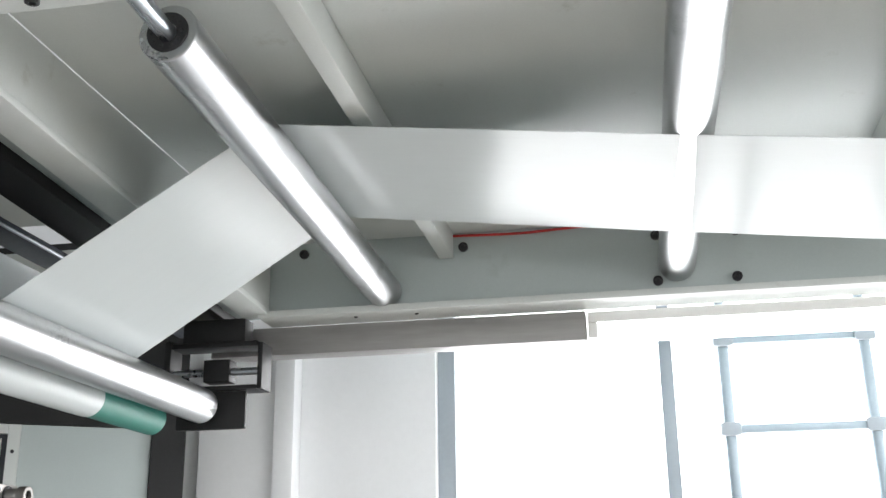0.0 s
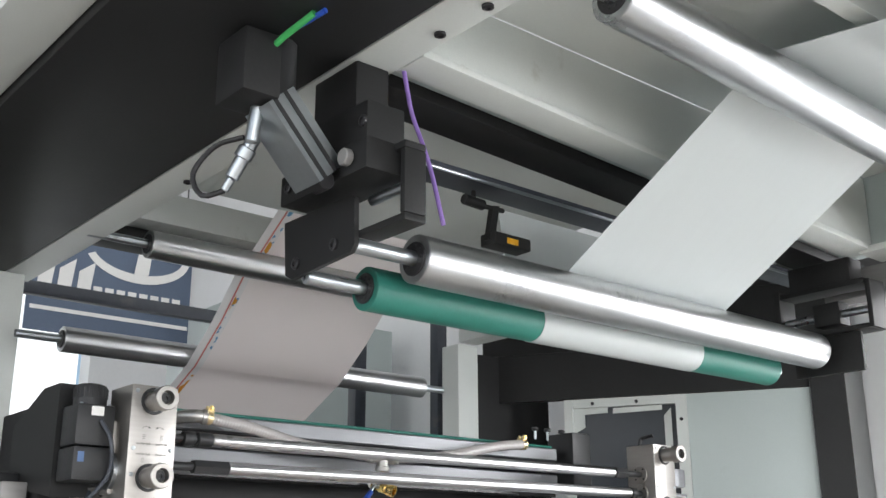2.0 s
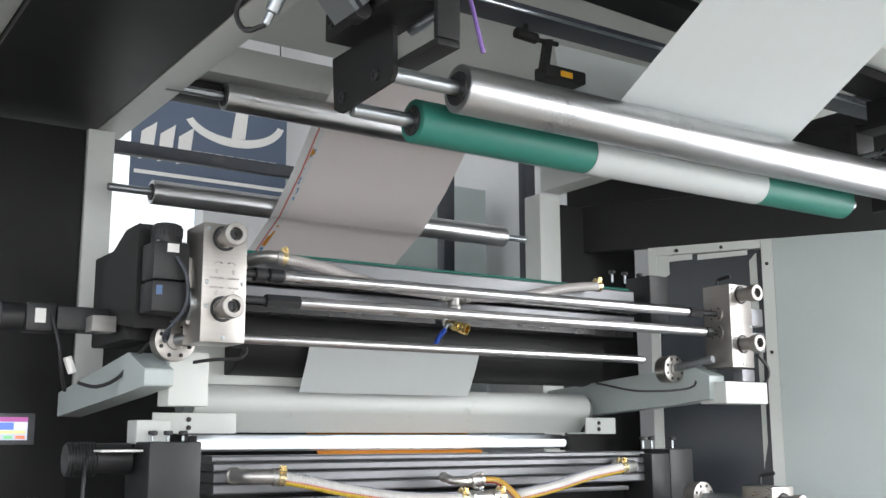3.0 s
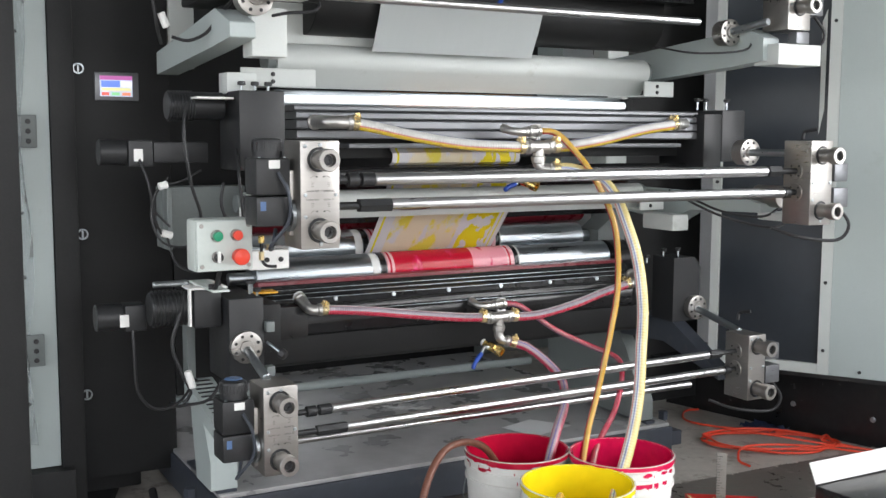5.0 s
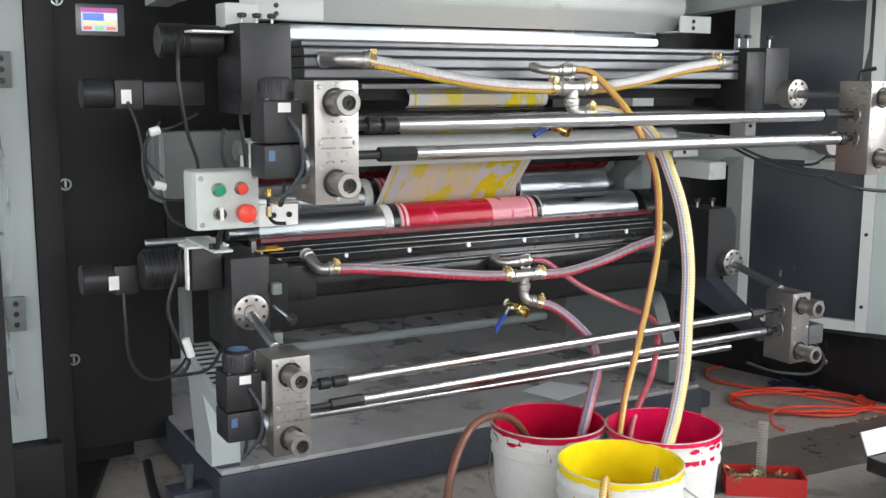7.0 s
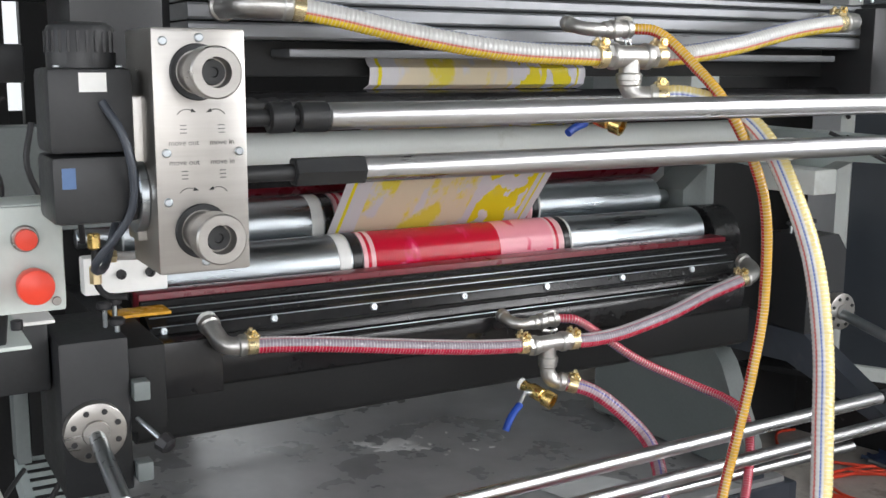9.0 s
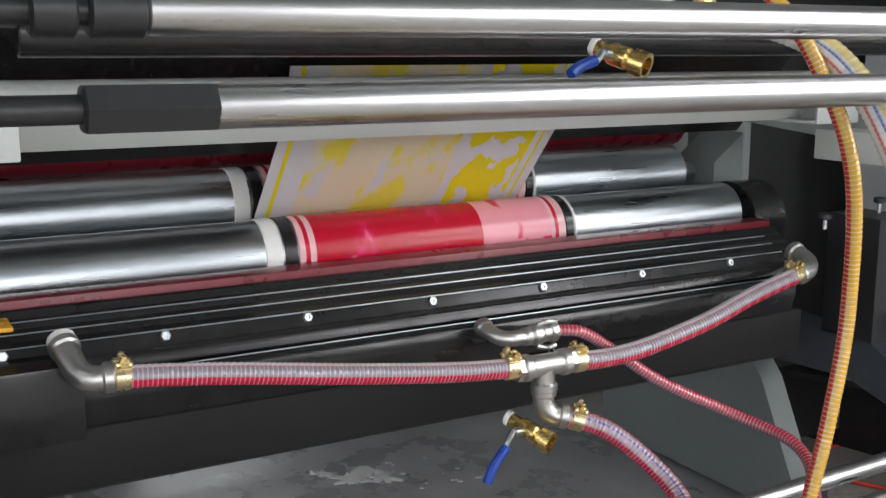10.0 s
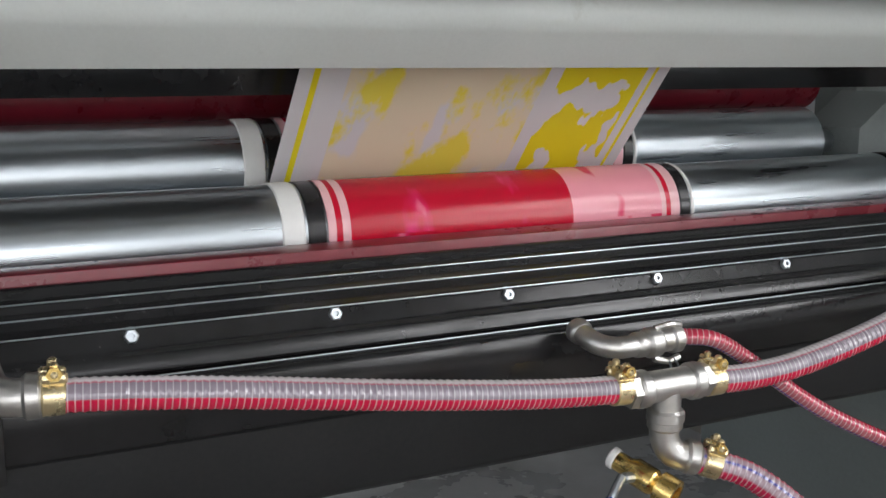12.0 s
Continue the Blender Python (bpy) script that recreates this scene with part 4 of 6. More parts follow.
        part("screw", rod((x, y + r * 0.76 * math.cos(a), z + r * 0.76 * math.sin(a)), (x + 0.003, y + r * 0.76 * math.cos(a), z + r * 0.76 * math.sin(a)), r * 0.1, 8, 0.0005), CABLE, f)
    part("carriage_shaft", rod((x - 0.02, y, z), to, shaft, 18), STEEL, parent)


def thumb_screw(parent, x, y, z, h=0.03):
    t = part("thumb_screw", rod((x, y, z), (x, y, z + h), 0.004, 10), STEEL, parent)
    part("knurled_head", lathe((x, y, z + h), (x, y, z + h + 0.012), [(0, 0.008), (0.002, 0.012), (0.01, 0.012), (0.012, 0.009)], 14), CABLE, t)


# lower station
s1 = thing("printing_station", (-2.4, 1.95, 0.2), "lower printing station with black bearing housings", "machine part", "printing stations")
part("bearing_housing", box(-2.36, -2.155, 1.055, 1.158, 0.585, 0.83, 0.006), MOTOR, s1)
part("housing_arm", box(-2.75, -2.20, 1.165, 1.225, 0.66, 0.80, 0.004), BLACK, s1)
flange(s1, -2.135, 1.100, 0.692, 0.046, (-1.985, 1.105, 0.634))
thumb_screw(s1, -2.23, 1.14, 0.83)
thumb_screw(s1, -2.19, 1.15, 0.83, 0.012)
thumb_screw(s1, -2.30, 1.17, 0.80, 0.05)
for z in (0.73, 0.60):
    part("clamp_jaw", box(-2.17, -2.14, 1.16, 1.185, z, z + 0.03, 0.003), SHADE_GREY, s1)
k = part("star_knob", rod((-2.155, 1.165, 0.70), (-2.115, 1.19, 0.675), 0.004, 10), STEEL, s1)
part("knob_head", lathe((-2.115, 1.19, 0.675), (-2.095, 1.203, 0.662), [(0, 0.008), (0.004, 0.016), (0.02, 0.014), (0.024, 0.008)], 8), CABLE, k)
part("mounting_bracket", box(-2.33, -2.16, 0.945, 1.055, 0.862, 0.868, 0.002), WHITE, s1, "white angle bracket")
part("mounting_bracket", box(-2.18, -2.158, 0.945, 0.951, 0.76, 0.863, 0.002), WHITE, s1)
part("gear_motor_body", rod((-2.27, 0.86, 0.80), (-2.27, 1.05, 0.80), 0.048, 24), MOTOR, s1)
for q in range(9):
    part("cooling_fin", ring((-2.27, 0.868 + q * 0.011, 0.80), (-2.27, 0.872 + q * 0.011, 0.80), 0.053, 0.046, 24), MOTOR, s1)
part("gear_motor_box", box(-2.33, -2.21, 0.972, 1.052, 0.745, 0.858, 0.006), MOTOR, s1)
part("small_motor", box(-2.38, -2.30, 0.80, 0.86, 0.735, 0.81, 0.006), MOTOR, s1)
part("small_motor_cap", rod((-2.34, 0.725, 0.775), (-2.34, 0.80, 0.775), 0.038, 22), MOTOR, s1)
part("rating_label", box(-2.3, -2.2985, 0.785, 0.81, 0.75, 0.785, 0), WHITE, s1)
part("release_cylinder", rod((-2.24, 0.865, 0.873), (-2.24, 0.965, 0.873), 0.009, 14), STEEL, s1)
part("housing", extrude_x([(2.80, 0.60), (2.93, 0.60), (2.93, 0.80), (2.90, 0.84), (2.80, 0.84)], -2.42, -2.30), MOTOR, s1)
flange(s1, -2.27, 2.895, 0.652, 0.045, (-2.04, 2.885, 0.60))
part("arm", extrude_y([(-2.75, 0.62), (-2.30, 0.60), (-2.05, 0.46), (-2.05, 0.43), (-2.35, 0.52), (-2.75, 0.5)], 2.80, 2.86), SLATE, s1)
for y, zt in ((2.72, 0.82), (2.80, 0.84), (2.87, 0.84)):
    thumb_screw(s1, -2.36, y, zt, 0.02)
part("cable_tray", extrude_y([(-2.56, 0.52), (-2.14, 0.435), (-2.14, 0.39), (-2.56, 0.465)], 1.03, 1.12), GREY, s1, "grey slotted cable tray")
part("side_plate", box(-2.57, -2.51, 1.03, 1.055, 0.525, 0.72, 0.003), SHADE_GREY, s1)
for q in range(14):
    f = q / 14
    part("tray_slot", box(-2.54 + 0.40 * f, -2.528 + 0.40 * f, 1.045, 1.105, 0.5165 - 0.081 * f, 0.5185 - 0.081 * f, 0), MOTOR, s1)

# upright legs of the base
LEG_NEAR = [(-2.44, 0.1825), (-2.44, 0.275), (-2.50, 0.37), (-2.58, 0.42), (-2.66, 0.42), (-2.60, 0.1825)]
LEG_FAR = [(-2.46, 0.1825), (-2.46, 0.26), (-2.56, 0.46), (-2.66, 0.57), (-3.10, 0.57), (-3.10, 0.1825)]
# The far leg's shade is in its darker paint colour.
for y0, y1, outline, paint in ((1.075, 1.16, LEG_NEAR, GREY), (2.79, 2.85, LEG_FAR, SHADE_GREY)):
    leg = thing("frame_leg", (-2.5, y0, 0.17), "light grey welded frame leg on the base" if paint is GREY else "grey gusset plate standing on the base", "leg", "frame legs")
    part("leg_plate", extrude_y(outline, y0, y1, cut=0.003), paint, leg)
    part("foot_plate", box(-2.80, -2.445, y0 + 0.02, y1 + 0.0, 0.1702, 0.182, 0.002), SLATE, leg)

base = thing("press_base", (-2.9, 2.0, 0.0), "slate-painted steel base with an oily top plate", "base")
part("body", box(-4.0, -2.42, 1.09, 2.92, 0.035, 0.155, 0.006), SLATE, base)
part("top_plate", box(-3.98, -2.43, 1.10, 2.91, 0.155, 0.17, 0.003), PLATE, base, "dark oily steel top plate")
for x, y in ((-2.52, 1.03), (-2.55, 2.98)):
    f = part("levelling_foot", box(x - 0.05, x + 0.05, y - 0.06, y + 0.06, 0.045, 0.105, 0.006), SLATE, base)
    part("bolt", rod((x, y, 0.0), (x, y, 0.15), 0.014, 14), SLATE, f)
    part("nut", lathe((x, y, 0.145), (x, y, 0.18), [(0, 0.02), (0.033, 0.02), (0.035, 0.017)], 6), SLATE, f)
    part("foot_pad", rod((x, y, 0.0), (x, y, 0.022), 0.035, 20), SLATE, f)
# The white is the wet spill's bright reflection, put into its colour.
SPILL = material("spill_with_white_reflection", (0.80, 0.80, 0.79), 0.12, vary=0.1, grain=60, coat=0.4)
bm = bmesh.new()
rnd = random.Random(4)


def puddle(cx, cy, rx, ry, seed):
    """A thin ragged pool with a slightly lower rim."""
    n, rim, top = 40, [], []
    for k in range(n):
        a = 2 * math.pi * k / n
        f = 0.62 + 0.85 * noise.noise((math.cos(a) * 1.7 + seed, math.sin(a) * 1.7, seed * 0.3)) + 0.3 * noise.noise((math.cos(a) * 5 + seed, math.sin(a) * 5, 1.0))
        f = max(0.14, f)
        rim.append(bm.verts.new((cx + rx * f * math.cos(a), cy + ry * f * math.sin(a), 0.1702)))
        top.append(bm.verts.new((cx + rx * f * 0.9 * math.cos(a), cy + ry * f * 0.9 * math.sin(a), 0.1712)))
    for k in range(n):
        bm.faces.new((rim[k], rim[(k + 1) % n], top[(k + 1) % n], top[k]))
    bm.faces.new(top)


puddle(-3.13, 2.08, 0.085, 0.075, 2.3)
puddle(-3.10, 2.15, 0.05, 0.05, 5.1)
puddle(-3.19, 2.03, 0.04, 0.03, 8.4)
for q in range(14):
    x, y, r = -3.09 + rnd.uniform(-0.12, 0.12), 2.28 + rnd.uniform(-0.10, 0.10), rnd.uniform(0.002, 0.008)
    lathe((x, y, 0.1702), (x, y, 0.1712), [(0, r), (0.0008, r * 0.9), (0.001, r * 0.6)], 9, bm)
solo("spilled_drops", bm, SPILL, "shiny spilled drops on the oily base plate", "spill", kind="stuff")
bm = extrude_z([(-2.66, 2.28), (-2.71, 2.44), (-2.56, 2.53), (-2.50, 2.33)], 0.1745, 0.1755)
solo("paper_sheet", bm, PAPER, "sheet of paper lying on the base plate", "paper")


def plate_cylinder(x, z, r, y0, y1, ya, yb, label):
    c = thing("plate_cylinder", (x, y0, z), label, "cylinder", "plate cylinders")
    part("steel_body", lathe((x, y0, z), (x, y1, z), [(0, r - 0.003), (0.003, r), (y1 - y0 - 0.003, r), (y1 - y0, r - 0.003)], 56), STEEL, c)
    bm = bmesh.new()
    uvl = bm.loops.layers.uv.verify()
    n, rr = 56, r + 0.0025
    a = [bm.verts.new((x + rr * math.cos(2 * math.pi * k / n), ya, z + rr * math.sin(2 * math.pi * k / n))) for k in range(n)]
    b = [bm.verts.new((x + rr * math.cos(2 * math.pi * k / n), yb, z + rr * math.sin(2 * math.pi * k / n))) for k in range(n)]
    for k in range(n):
        f = bm.faces.new((a[k], b[k], b[(k + 1) % n], a[(k + 1) % n]))
        for lp, uvv in zip(f.loops, ((0, k / n * 0.35), (1, k / n * 0.35), (1, (k + 1) / n * 0.35), (0, (k + 1) / n * 0.35))):
            lp[uvl].uv = uvv
    part("printing_plate", bm, RED_PLATE, c, "red-inked printing plate")
    for y, w, mt in ((ya - 0.055, 0.028, WHITE), (ya - 0.024, 0.022, GLOSSY_BLACK), (yb + 0.002, 0.018, GLOSSY_BLACK), (yb + 0.021, 0.006, WHITE)):
        part("tape_band", ring((x, y, z), (x, y + w, z), r + 0.002, r - 0.004, 48), mt, c)
    part("journal", rod((x, y0 - 0.08, z), (x, y1 + 0.1, z), 0.02, 20), STEEL, c)


plate_cylinder(-2.60, 0.825, 0.06, 1.27, 2.69, 1.735, 2.250, "steel plate cylinder with a red-inked plate")
plate_cylinder(-2.735, 0.895, 0.06, 1.27, 2.66, 1.73, 2.25, "rear steel cylinder with a red-inked plate")
part_end = thing("bearing_housing", (-2.62, 2.75, 0.7), "black bearing housing of the plate cylinder", "bearing")
part("ring", ring((-2.61, 2.715, 0.80), (-2.61, 2.80, 0.80), 0.085, 0.02, 32), GLOSSY_BLACK, part_end)
part("block", extrude_x([(2.72, 0.92), (2.80, 0.98), (2.80, 0.72), (2.72, 0.72)], -2.78, -2.66), SHADE_GREY, part_end)
solo("ink_tray_edge", box(-2.525, -2.476, 1.25, 2.70, 0.70, 0.824, 0.004), DARK_RED, "dark red ink-wetted edge behind the doctor chamber", "ink tray")
solo("anilox_roller", lathe((-2.80, 1.25, 1.0), (-2.80, 2.72, 1.0), [(0, 0.05), (0.002, 0.052), (1.468, 0.052), (1.47, 0.05)], 40), DARK_RED, "dark red inked roller behind the web", "roller")


def chamber_low():
    c = thing("doctor_chamber", (-2.42, 1.95, 0.57), "black doctor-blade chamber with bolted strips", "ink chamber", "ink chambers")
    part("cover", extrude_y([(-2.474, 0.70), (-2.474, 0.812), (-2.464, 0.814), (-2.456, 0.803), (-2.448, 0.800), (-2.440, 0.791), (-2.427, 0.789), (-2.416, 0.780), (-2.402, 0.777), (-2.395, 0.757), (-2.383, 0.754), (-2.380, 0.736), (-2.41, 0.734), (-2.41, 0.70)], 1.25, 2.70, cut=0.003), GLOSSY_BLACK, c)
    part("front_bar", extrude_y([(-2.408, 0.665), (-2.408, 0.733), (-2.378, 0.733), (-2.366, 0.727), (-2.366, 0.70), (-2.376, 0.665)], 1.33, 2.66, cut=0.003), GLOSSY_BLACK, c)
    part("drip_pan", extrude_y([(-2.62, 0.60), (-2.62, 0.655), (-2.41, 0.66), (-2.395, 0.66), (-2.395, 0.575), (-2.42, 0.56), (-2.60, 0.57)], 1.22, 2.71, cut=0.003), BLACK, c)
    # Thin steel rods stand in for bright highlights along the strips' bevels.
    for x, z in ((-2.4475, 0.8002), (-2.4265, 0.7892), (-2.4015, 0.7772), (-2.3785, 0.7335)):
        part("edge_highlight", rod((x, 1.255, z), (x, 2.655, z), 0.001, 8), STEEL, c, "thin steel rod standing in for a strip's edge highlight")
    part("pan_end", box(-2.46, -2.33, 1.235, 1.36, 0.665, 0.765, 0.004), GLOSSY_BLACK, c)
    for y in [1.274 + 0.2075 * q for q in range(7)]:
        s = part("screw", lathe((-2.404, y, 0.768), (-2.384, y, 0.774), [(0, 0.010), (0.002, 0.010), (0.003, 0.0085)], 16), STEEL, c)
        part("hex_head", lathe((-2.4012, y, 0.769), (-2.384, y, 0.774), [(0, 0.0075), (0.006, 0.0075), (0.007, 0.006), (0.007, 0.003), (0.004, 0.0028)], 6), STEEL, s)
    part("tape", box(-2.46, -2.40, 1.19, 1.29, 0.80, 0.806, 0.002), AMBER, c, "amber adhesive tape")


chamber_low()

# web from the middle down to the lower cylinders
solo("film_web", web([(-2.47, 1.13), (-2.50, 1.05), (-2.648, 0.885), (-2.66, 0.87)], 1.70, 2.215), PRINTED, "white film with yellow print running down to the red cylinder", "film")
solo("film_web", web([(-2.29, 1.262), (-2.275, 1.242), (-2.2635, 1.236), (-2.2625, 1.222), (-2.268, 1.206), (-2.29, 1.198)], 1.62, 2.09), PRINTED, "printed film strip behind the grey chamber", "film")


def round_guard(x, z_top, z_bot, y0, y1, label, reach=0.04):
    """A sheet guard with a rolled upper edge."""
    g = thing("sheet_guard", (x, y0, z_bot), label, "guard", "sheet guards")
    r = (z_top - z_bot) * 0.36
    pr = [(x - 0.02, z_bot), *[(x - r * 0.15 + r * math.cos(radians(a)), z_top - r + r * math.sin(radians(a))) for a in range(-40, 200, 12)], (x - r * 1.1, z_bot)]
    part("sheet", extrude_y(pr, y0, y1), LIGHT, g)
    part("end_cap", rod((x - r * 0.15, y0 - 0.03, z_top - r), (x - r * 0.15, y1 + 0.02, z_top - r), r * 0.86, 28), SHADE_GREY, g)
    for y, w in ((y0 - reach, reach + 0.11), (y1 - 0.05, 0.10 + reach * 0.3)):
        b = part("end_bracket", box(x + 0.065, x + 0.072, y, y + w, z_bot - 0.004, z_bot + 0.052, 0.003), LIGHT, g)
        part("bracket_fold", box(x - 0.03, x + 0.065, y, y + w * 0.45, z_bot - 0.004, z_bot + 0.002, 0.001), LIGHT, b)
        for q in (0, 1):
            part("screw", rod((x + 0.072, y + w * 0.42, z_bot + 0.012 + 0.022 * q), (x + 0.077, y + w * 0.42, z_bot + 0.012 + 0.022 * q), 0.007, 10), CABLE, b)
    return g


round_guard(-2.45, 1.575, 1.44, 1.303, 2.755, "light grey rolled sheet guard over the middle station", 0.13)
round_guard(-2.44, 1.115, 1.022, 1.20, 2.74, "light grey rolled sheet guard over the lower station")

# middle station
s2 = thing("printing_station", (-2.4, 1.95, 1.0), "middle printing station with dark bearing housings", "machine part", "printing stations")
part("bearing_housing", box(-2.36, -2.17, 1.10, 1.235, 1.19, 1.415, 0.006), MOTOR, s2)
part("bearing_housing", box(-2.30, -2.16, 2.885, 2.995, 1.20, 1.385, 0.006), MOTOR, s2)
flange(s2, -2.0, 2.868, 1.236, 0.046, (-1.79, 2.868, 1.236))
part("housing_arm", box(-2.40, -2.16, 2.80, 2.884, 1.17, 1.37, 0.005), MOTOR, s2)
for y in (2.82, 2.86, 2.96):
    thumb_screw(s2, -2.22, y, 1.385, 0.03)
for y in (1.13, 1.17, 1.21):
    thumb_screw(s2, -2.24, y, 1.415, 0.016)
part("mounting_bracket", box(-2.33, -2.20, 0.99, 1.095, 1.39, 1.396, 0.002), WHITE, s2, "white angle bracket")
part("gear_motor_body", rod((-2.30, 0.93, 1.372), (-2.30, 1.09, 1.372), 0.040, 24), MOTOR, s2)
for q in range(9):
    part("cooling_fin", ring((-2.30, 0.935 + q * 0.008, 1.372), (-2.30, 0.938 + q * 0.008, 1.372), 0.044, 0.039, 24), MOTOR, s2)
part("small_motor", box(-2.42, -2.34, 0.83, 0.90, 1.20, 1.275, 0.006), MOTOR, s2)
part("small_motor_cap", rod((-2.38, 0.755, 1.24), (-2.38, 0.83, 1.24), 0.037, 22), MOTOR, s2)
part("small_gearbox", box(-2.42, -2.34, 0.901, 1.06, 1.21, 1.27, 0.006), MOTOR, s2)
part("rating_label", box(-2.34, -2.3385, 0.845, 0.87, 1.215, 1.25, 0), WHITE, s2)
# Set-back block and flange, coloured darker for the shade they stand in.
part("side_block", box(-2.64, -2.56, 0.975, 1.24, 0.94, 1.13, 0.004), SHADE_GREY, s2)
part("side_flange", box(-2.559, -2.50, 0.975, 0.99, 0.94, 1.13, 0.003), SHADE_GREY, s2)
part("arm", extrude_y([(-2.75, 1.0), (-2.75, 1.09), (-2.05, 1.08), (-1.95, 1.06), (-1.95, 1.03), (-2.30, 1.02), (-2.40, 0.97)], 2.87, 2.95), GREY, s2)
part("arm_end", box(-2.42, -2.25, 2.745, 2.82, 0.948, 1.006, 0.004), LIGHT, s2)
part("arm_motor", rod((-2.02, 2.93, 1.085), (-1.90, 2.93, 1.085), 0.038, 22), BLOCK, s2)
part("tray", box(-1.98, -1.86, 2.89, 3.02, 1.005, 1.03, 0.003), LIGHT, s2)
part("wall_bracket", box(-2.06, -2.03, 1.075, 1.19, 0.925, 0.978, 0.004), WHITE, s2)
for y in (1.125, 1.165):
    bolt(-2.03, y, 0.952, 0.007, (1, 0, 0), s2)


def chamber_mid():
    c = thing("doctor_chamber", (-2.25, 2.05, 1.25), "grey anodised doctor-blade chamber of stacked profiles", "ink chamber", "ink chambers")
    for z0, z1, x1 in ((1.362, 1.378, -2.215), (1.338, 1.359, -2.20), (1.309, 1.335, -2.197), (1.280, 1.306, -2.197)):
        part("profile", extrude_y([(-2.30, z0), (-2.30, z1), (x1 - 0.004, z1), (x1, z1 - 0.004), (x1, z0 + 0.004), (x1 - 0.004, z0)], 1.28, 2.82), ALU, c)
    part("lower_bar", box(-2.30, -2.21, 1.45, 2.74, 1.252, 1.266, 0.003), ALU, c)
    part("lower_tube", rod((-2.265, 1.30, 1.170), (-2.265, 2.80, 1.170), 0.026, 28), GLOSSY_BLACK, c)
    part("back", box(-2.42, -2.301, 1.28, 2.82, 1.22, 1.36, 0.003), BLACK, c)


chamber_mid()
il = thing("inspection_lamp", (-2.5, 1.34, 1.40), "lit white strip lamp under the sheet guard", "lamp")
part("tube", rod((-2.50, 1.34, 1.405), (-2.50, 2.72, 1.405), 0.013, 20), glow("inspection_lamp_tube", (0.93, 0.97, 1.0), 0.85), il)
part("reflector", box(-2.56, -2.522, 1.34, 2.72, 1.385, 1.435, 0.003), STEEL, il)
for y in (1.33, 2.722):
    part("lamp_socket", box(-2.525, -2.475, y - 0.015, y + 0.008, 1.38, 1.43, 0.003), BLACK, il)
solo("film_web", web([(-2.60, 1.44), (-2.51, 1.372), (-2.42, 1.372)], 1.74, 2.36), film_material("orange_printed_film", (0.72, 0.30, 0.05)), "orange printed film edge", "film")
bm = extrude_y([(-2.62, 0.99), (-2.62, 1.0), (-2.45, 1.19), (-2.45, 1.18)], 1.25, 2.74)
solo("inner_cover", bm, GLOSSY_BLACK, "black inner cover sheet", "cover")

# upper station
s3 = thing("printing_station", (-2.4, 1.95, 1.6), "upper printing station with black housings and grey arms", "machine part", "printing stations")
part("bearing_housing", box(-2.42, -2.12, 1.01, 1.10, 1.66, 1.90, 0.006), BLACK, s3)
part("bearing_housing", box(-2.30, -2.18, 2.84, 2.93, 1.80, 1.98, 0.006), MOTOR, s3)
flange(s3, -2.03, 1.105, 1.655, 0.05, (-1.95, 1.12, 1.66))
flange(s3, -2.04, 2.80, 1.645, 0.045, (-1.90, 2.83, 1.67))
part("arm", extrude_y([(-2.81, 1.487), (-2.81, 1.557), (-2.15, 1.632), (-2.02, 1.585), (-2.02, 1.545), (-2.20, 1.53)], 1.03, 1.10, cut=0.003), GREY, s3)
part("arm_plate", box(-2.36, -2.28, 1.10, 1.19, 1.38, 1.47, 0.004), LIGHT, s3)
part("arm_plate", box(-2.13, -2.05, 1.10, 1.20, 1.50, 1.63, 0.004), LIGHT, s3)
part("arm", extrude_y([(-2.75, 1.49), (-2.75, 1.60), (-2.0, 1.655), (-1.93, 1.62), (-1.93, 1.545), (-2.1, 1.53)], 2.84, 2.91), GREY, s3)
part("tray", box(-1.99, -1.88, 2.86, 3.06, 1.53, 1.60, 0.004), LIGHT, s3)
part("tray_block", box(-1.91, -1.87, 2.93, 2.99, 1.60, 1.64, 0.004), ALU, s3)
part("small_motor", box(-2.30, -2.22, 0.80, 0.87, 1.68, 1.75, 0.006), MOTOR, s3)
part("small_motor_cap", rod((-2.26, 0.745, 1.715), (-2.26, 0.80, 1.715), 0.035, 22), MOTOR, s3)
part("small_gearbox", box(-2.30, -2.22, 0.872, 1.0, 1.685, 1.745, 0.006), MOTOR, s3)
part("rating_label", box(-2.22, -2.2185, 0.82, 0.845, 1.70, 1.735, 0), WHITE, s3)
part("clamp_jaw", box(-2.22, -2.16, 0.94, 1.0, 1.68, 1.72, 0.004), BARE, s3)
part("gear_case", extrude_y([(-2.30, 1.72), (-2.30, 1.86), (-2.12, 1.93), (-2.02, 1.93), (-2.02, 1.68)], 1.0, 1.085), BLACK, s3)
for y in (2.74, 2.80, 2.87):
    thumb_screw(s3, -2.26, y, 1.955, 0.03)


def chamber_top():
    c = thing("doctor_chamber", (-2.3, 2.0, 1.75), "black doctor-blade chamber with green edge strip", "ink chamber", "ink chambers")
    for z0, z1, x1, mt in ((1.925, 1.935, -2.24, RUBBER), (1.88, 1.923, -2.22, ALU), (1.84, 1.877, -2.21, GLOSSY_BLACK), (1.79, 1.835, -2.22, ALU), (1.76, 1.786, -2.23, GLOSSY_BLACK)):
        part("profile", extrude_y([(-2.33, z0), (-2.33, z1), (x1 - 0.004, z1), (x1, z1 - 0.004), (x1, z0 + 0.004), (x1 - 0.004, z0)], 1.33, 2.80), mt, c)
    part("drum_guard", lathe((-2.44, 1.40, 1.72), (-2.44, 2.75, 1.72), [(0, 0.115), (0.003, 0.118), (1.347, 0.118), (1.35, 0.115)], 48), BLACK, c)


chamber_top()
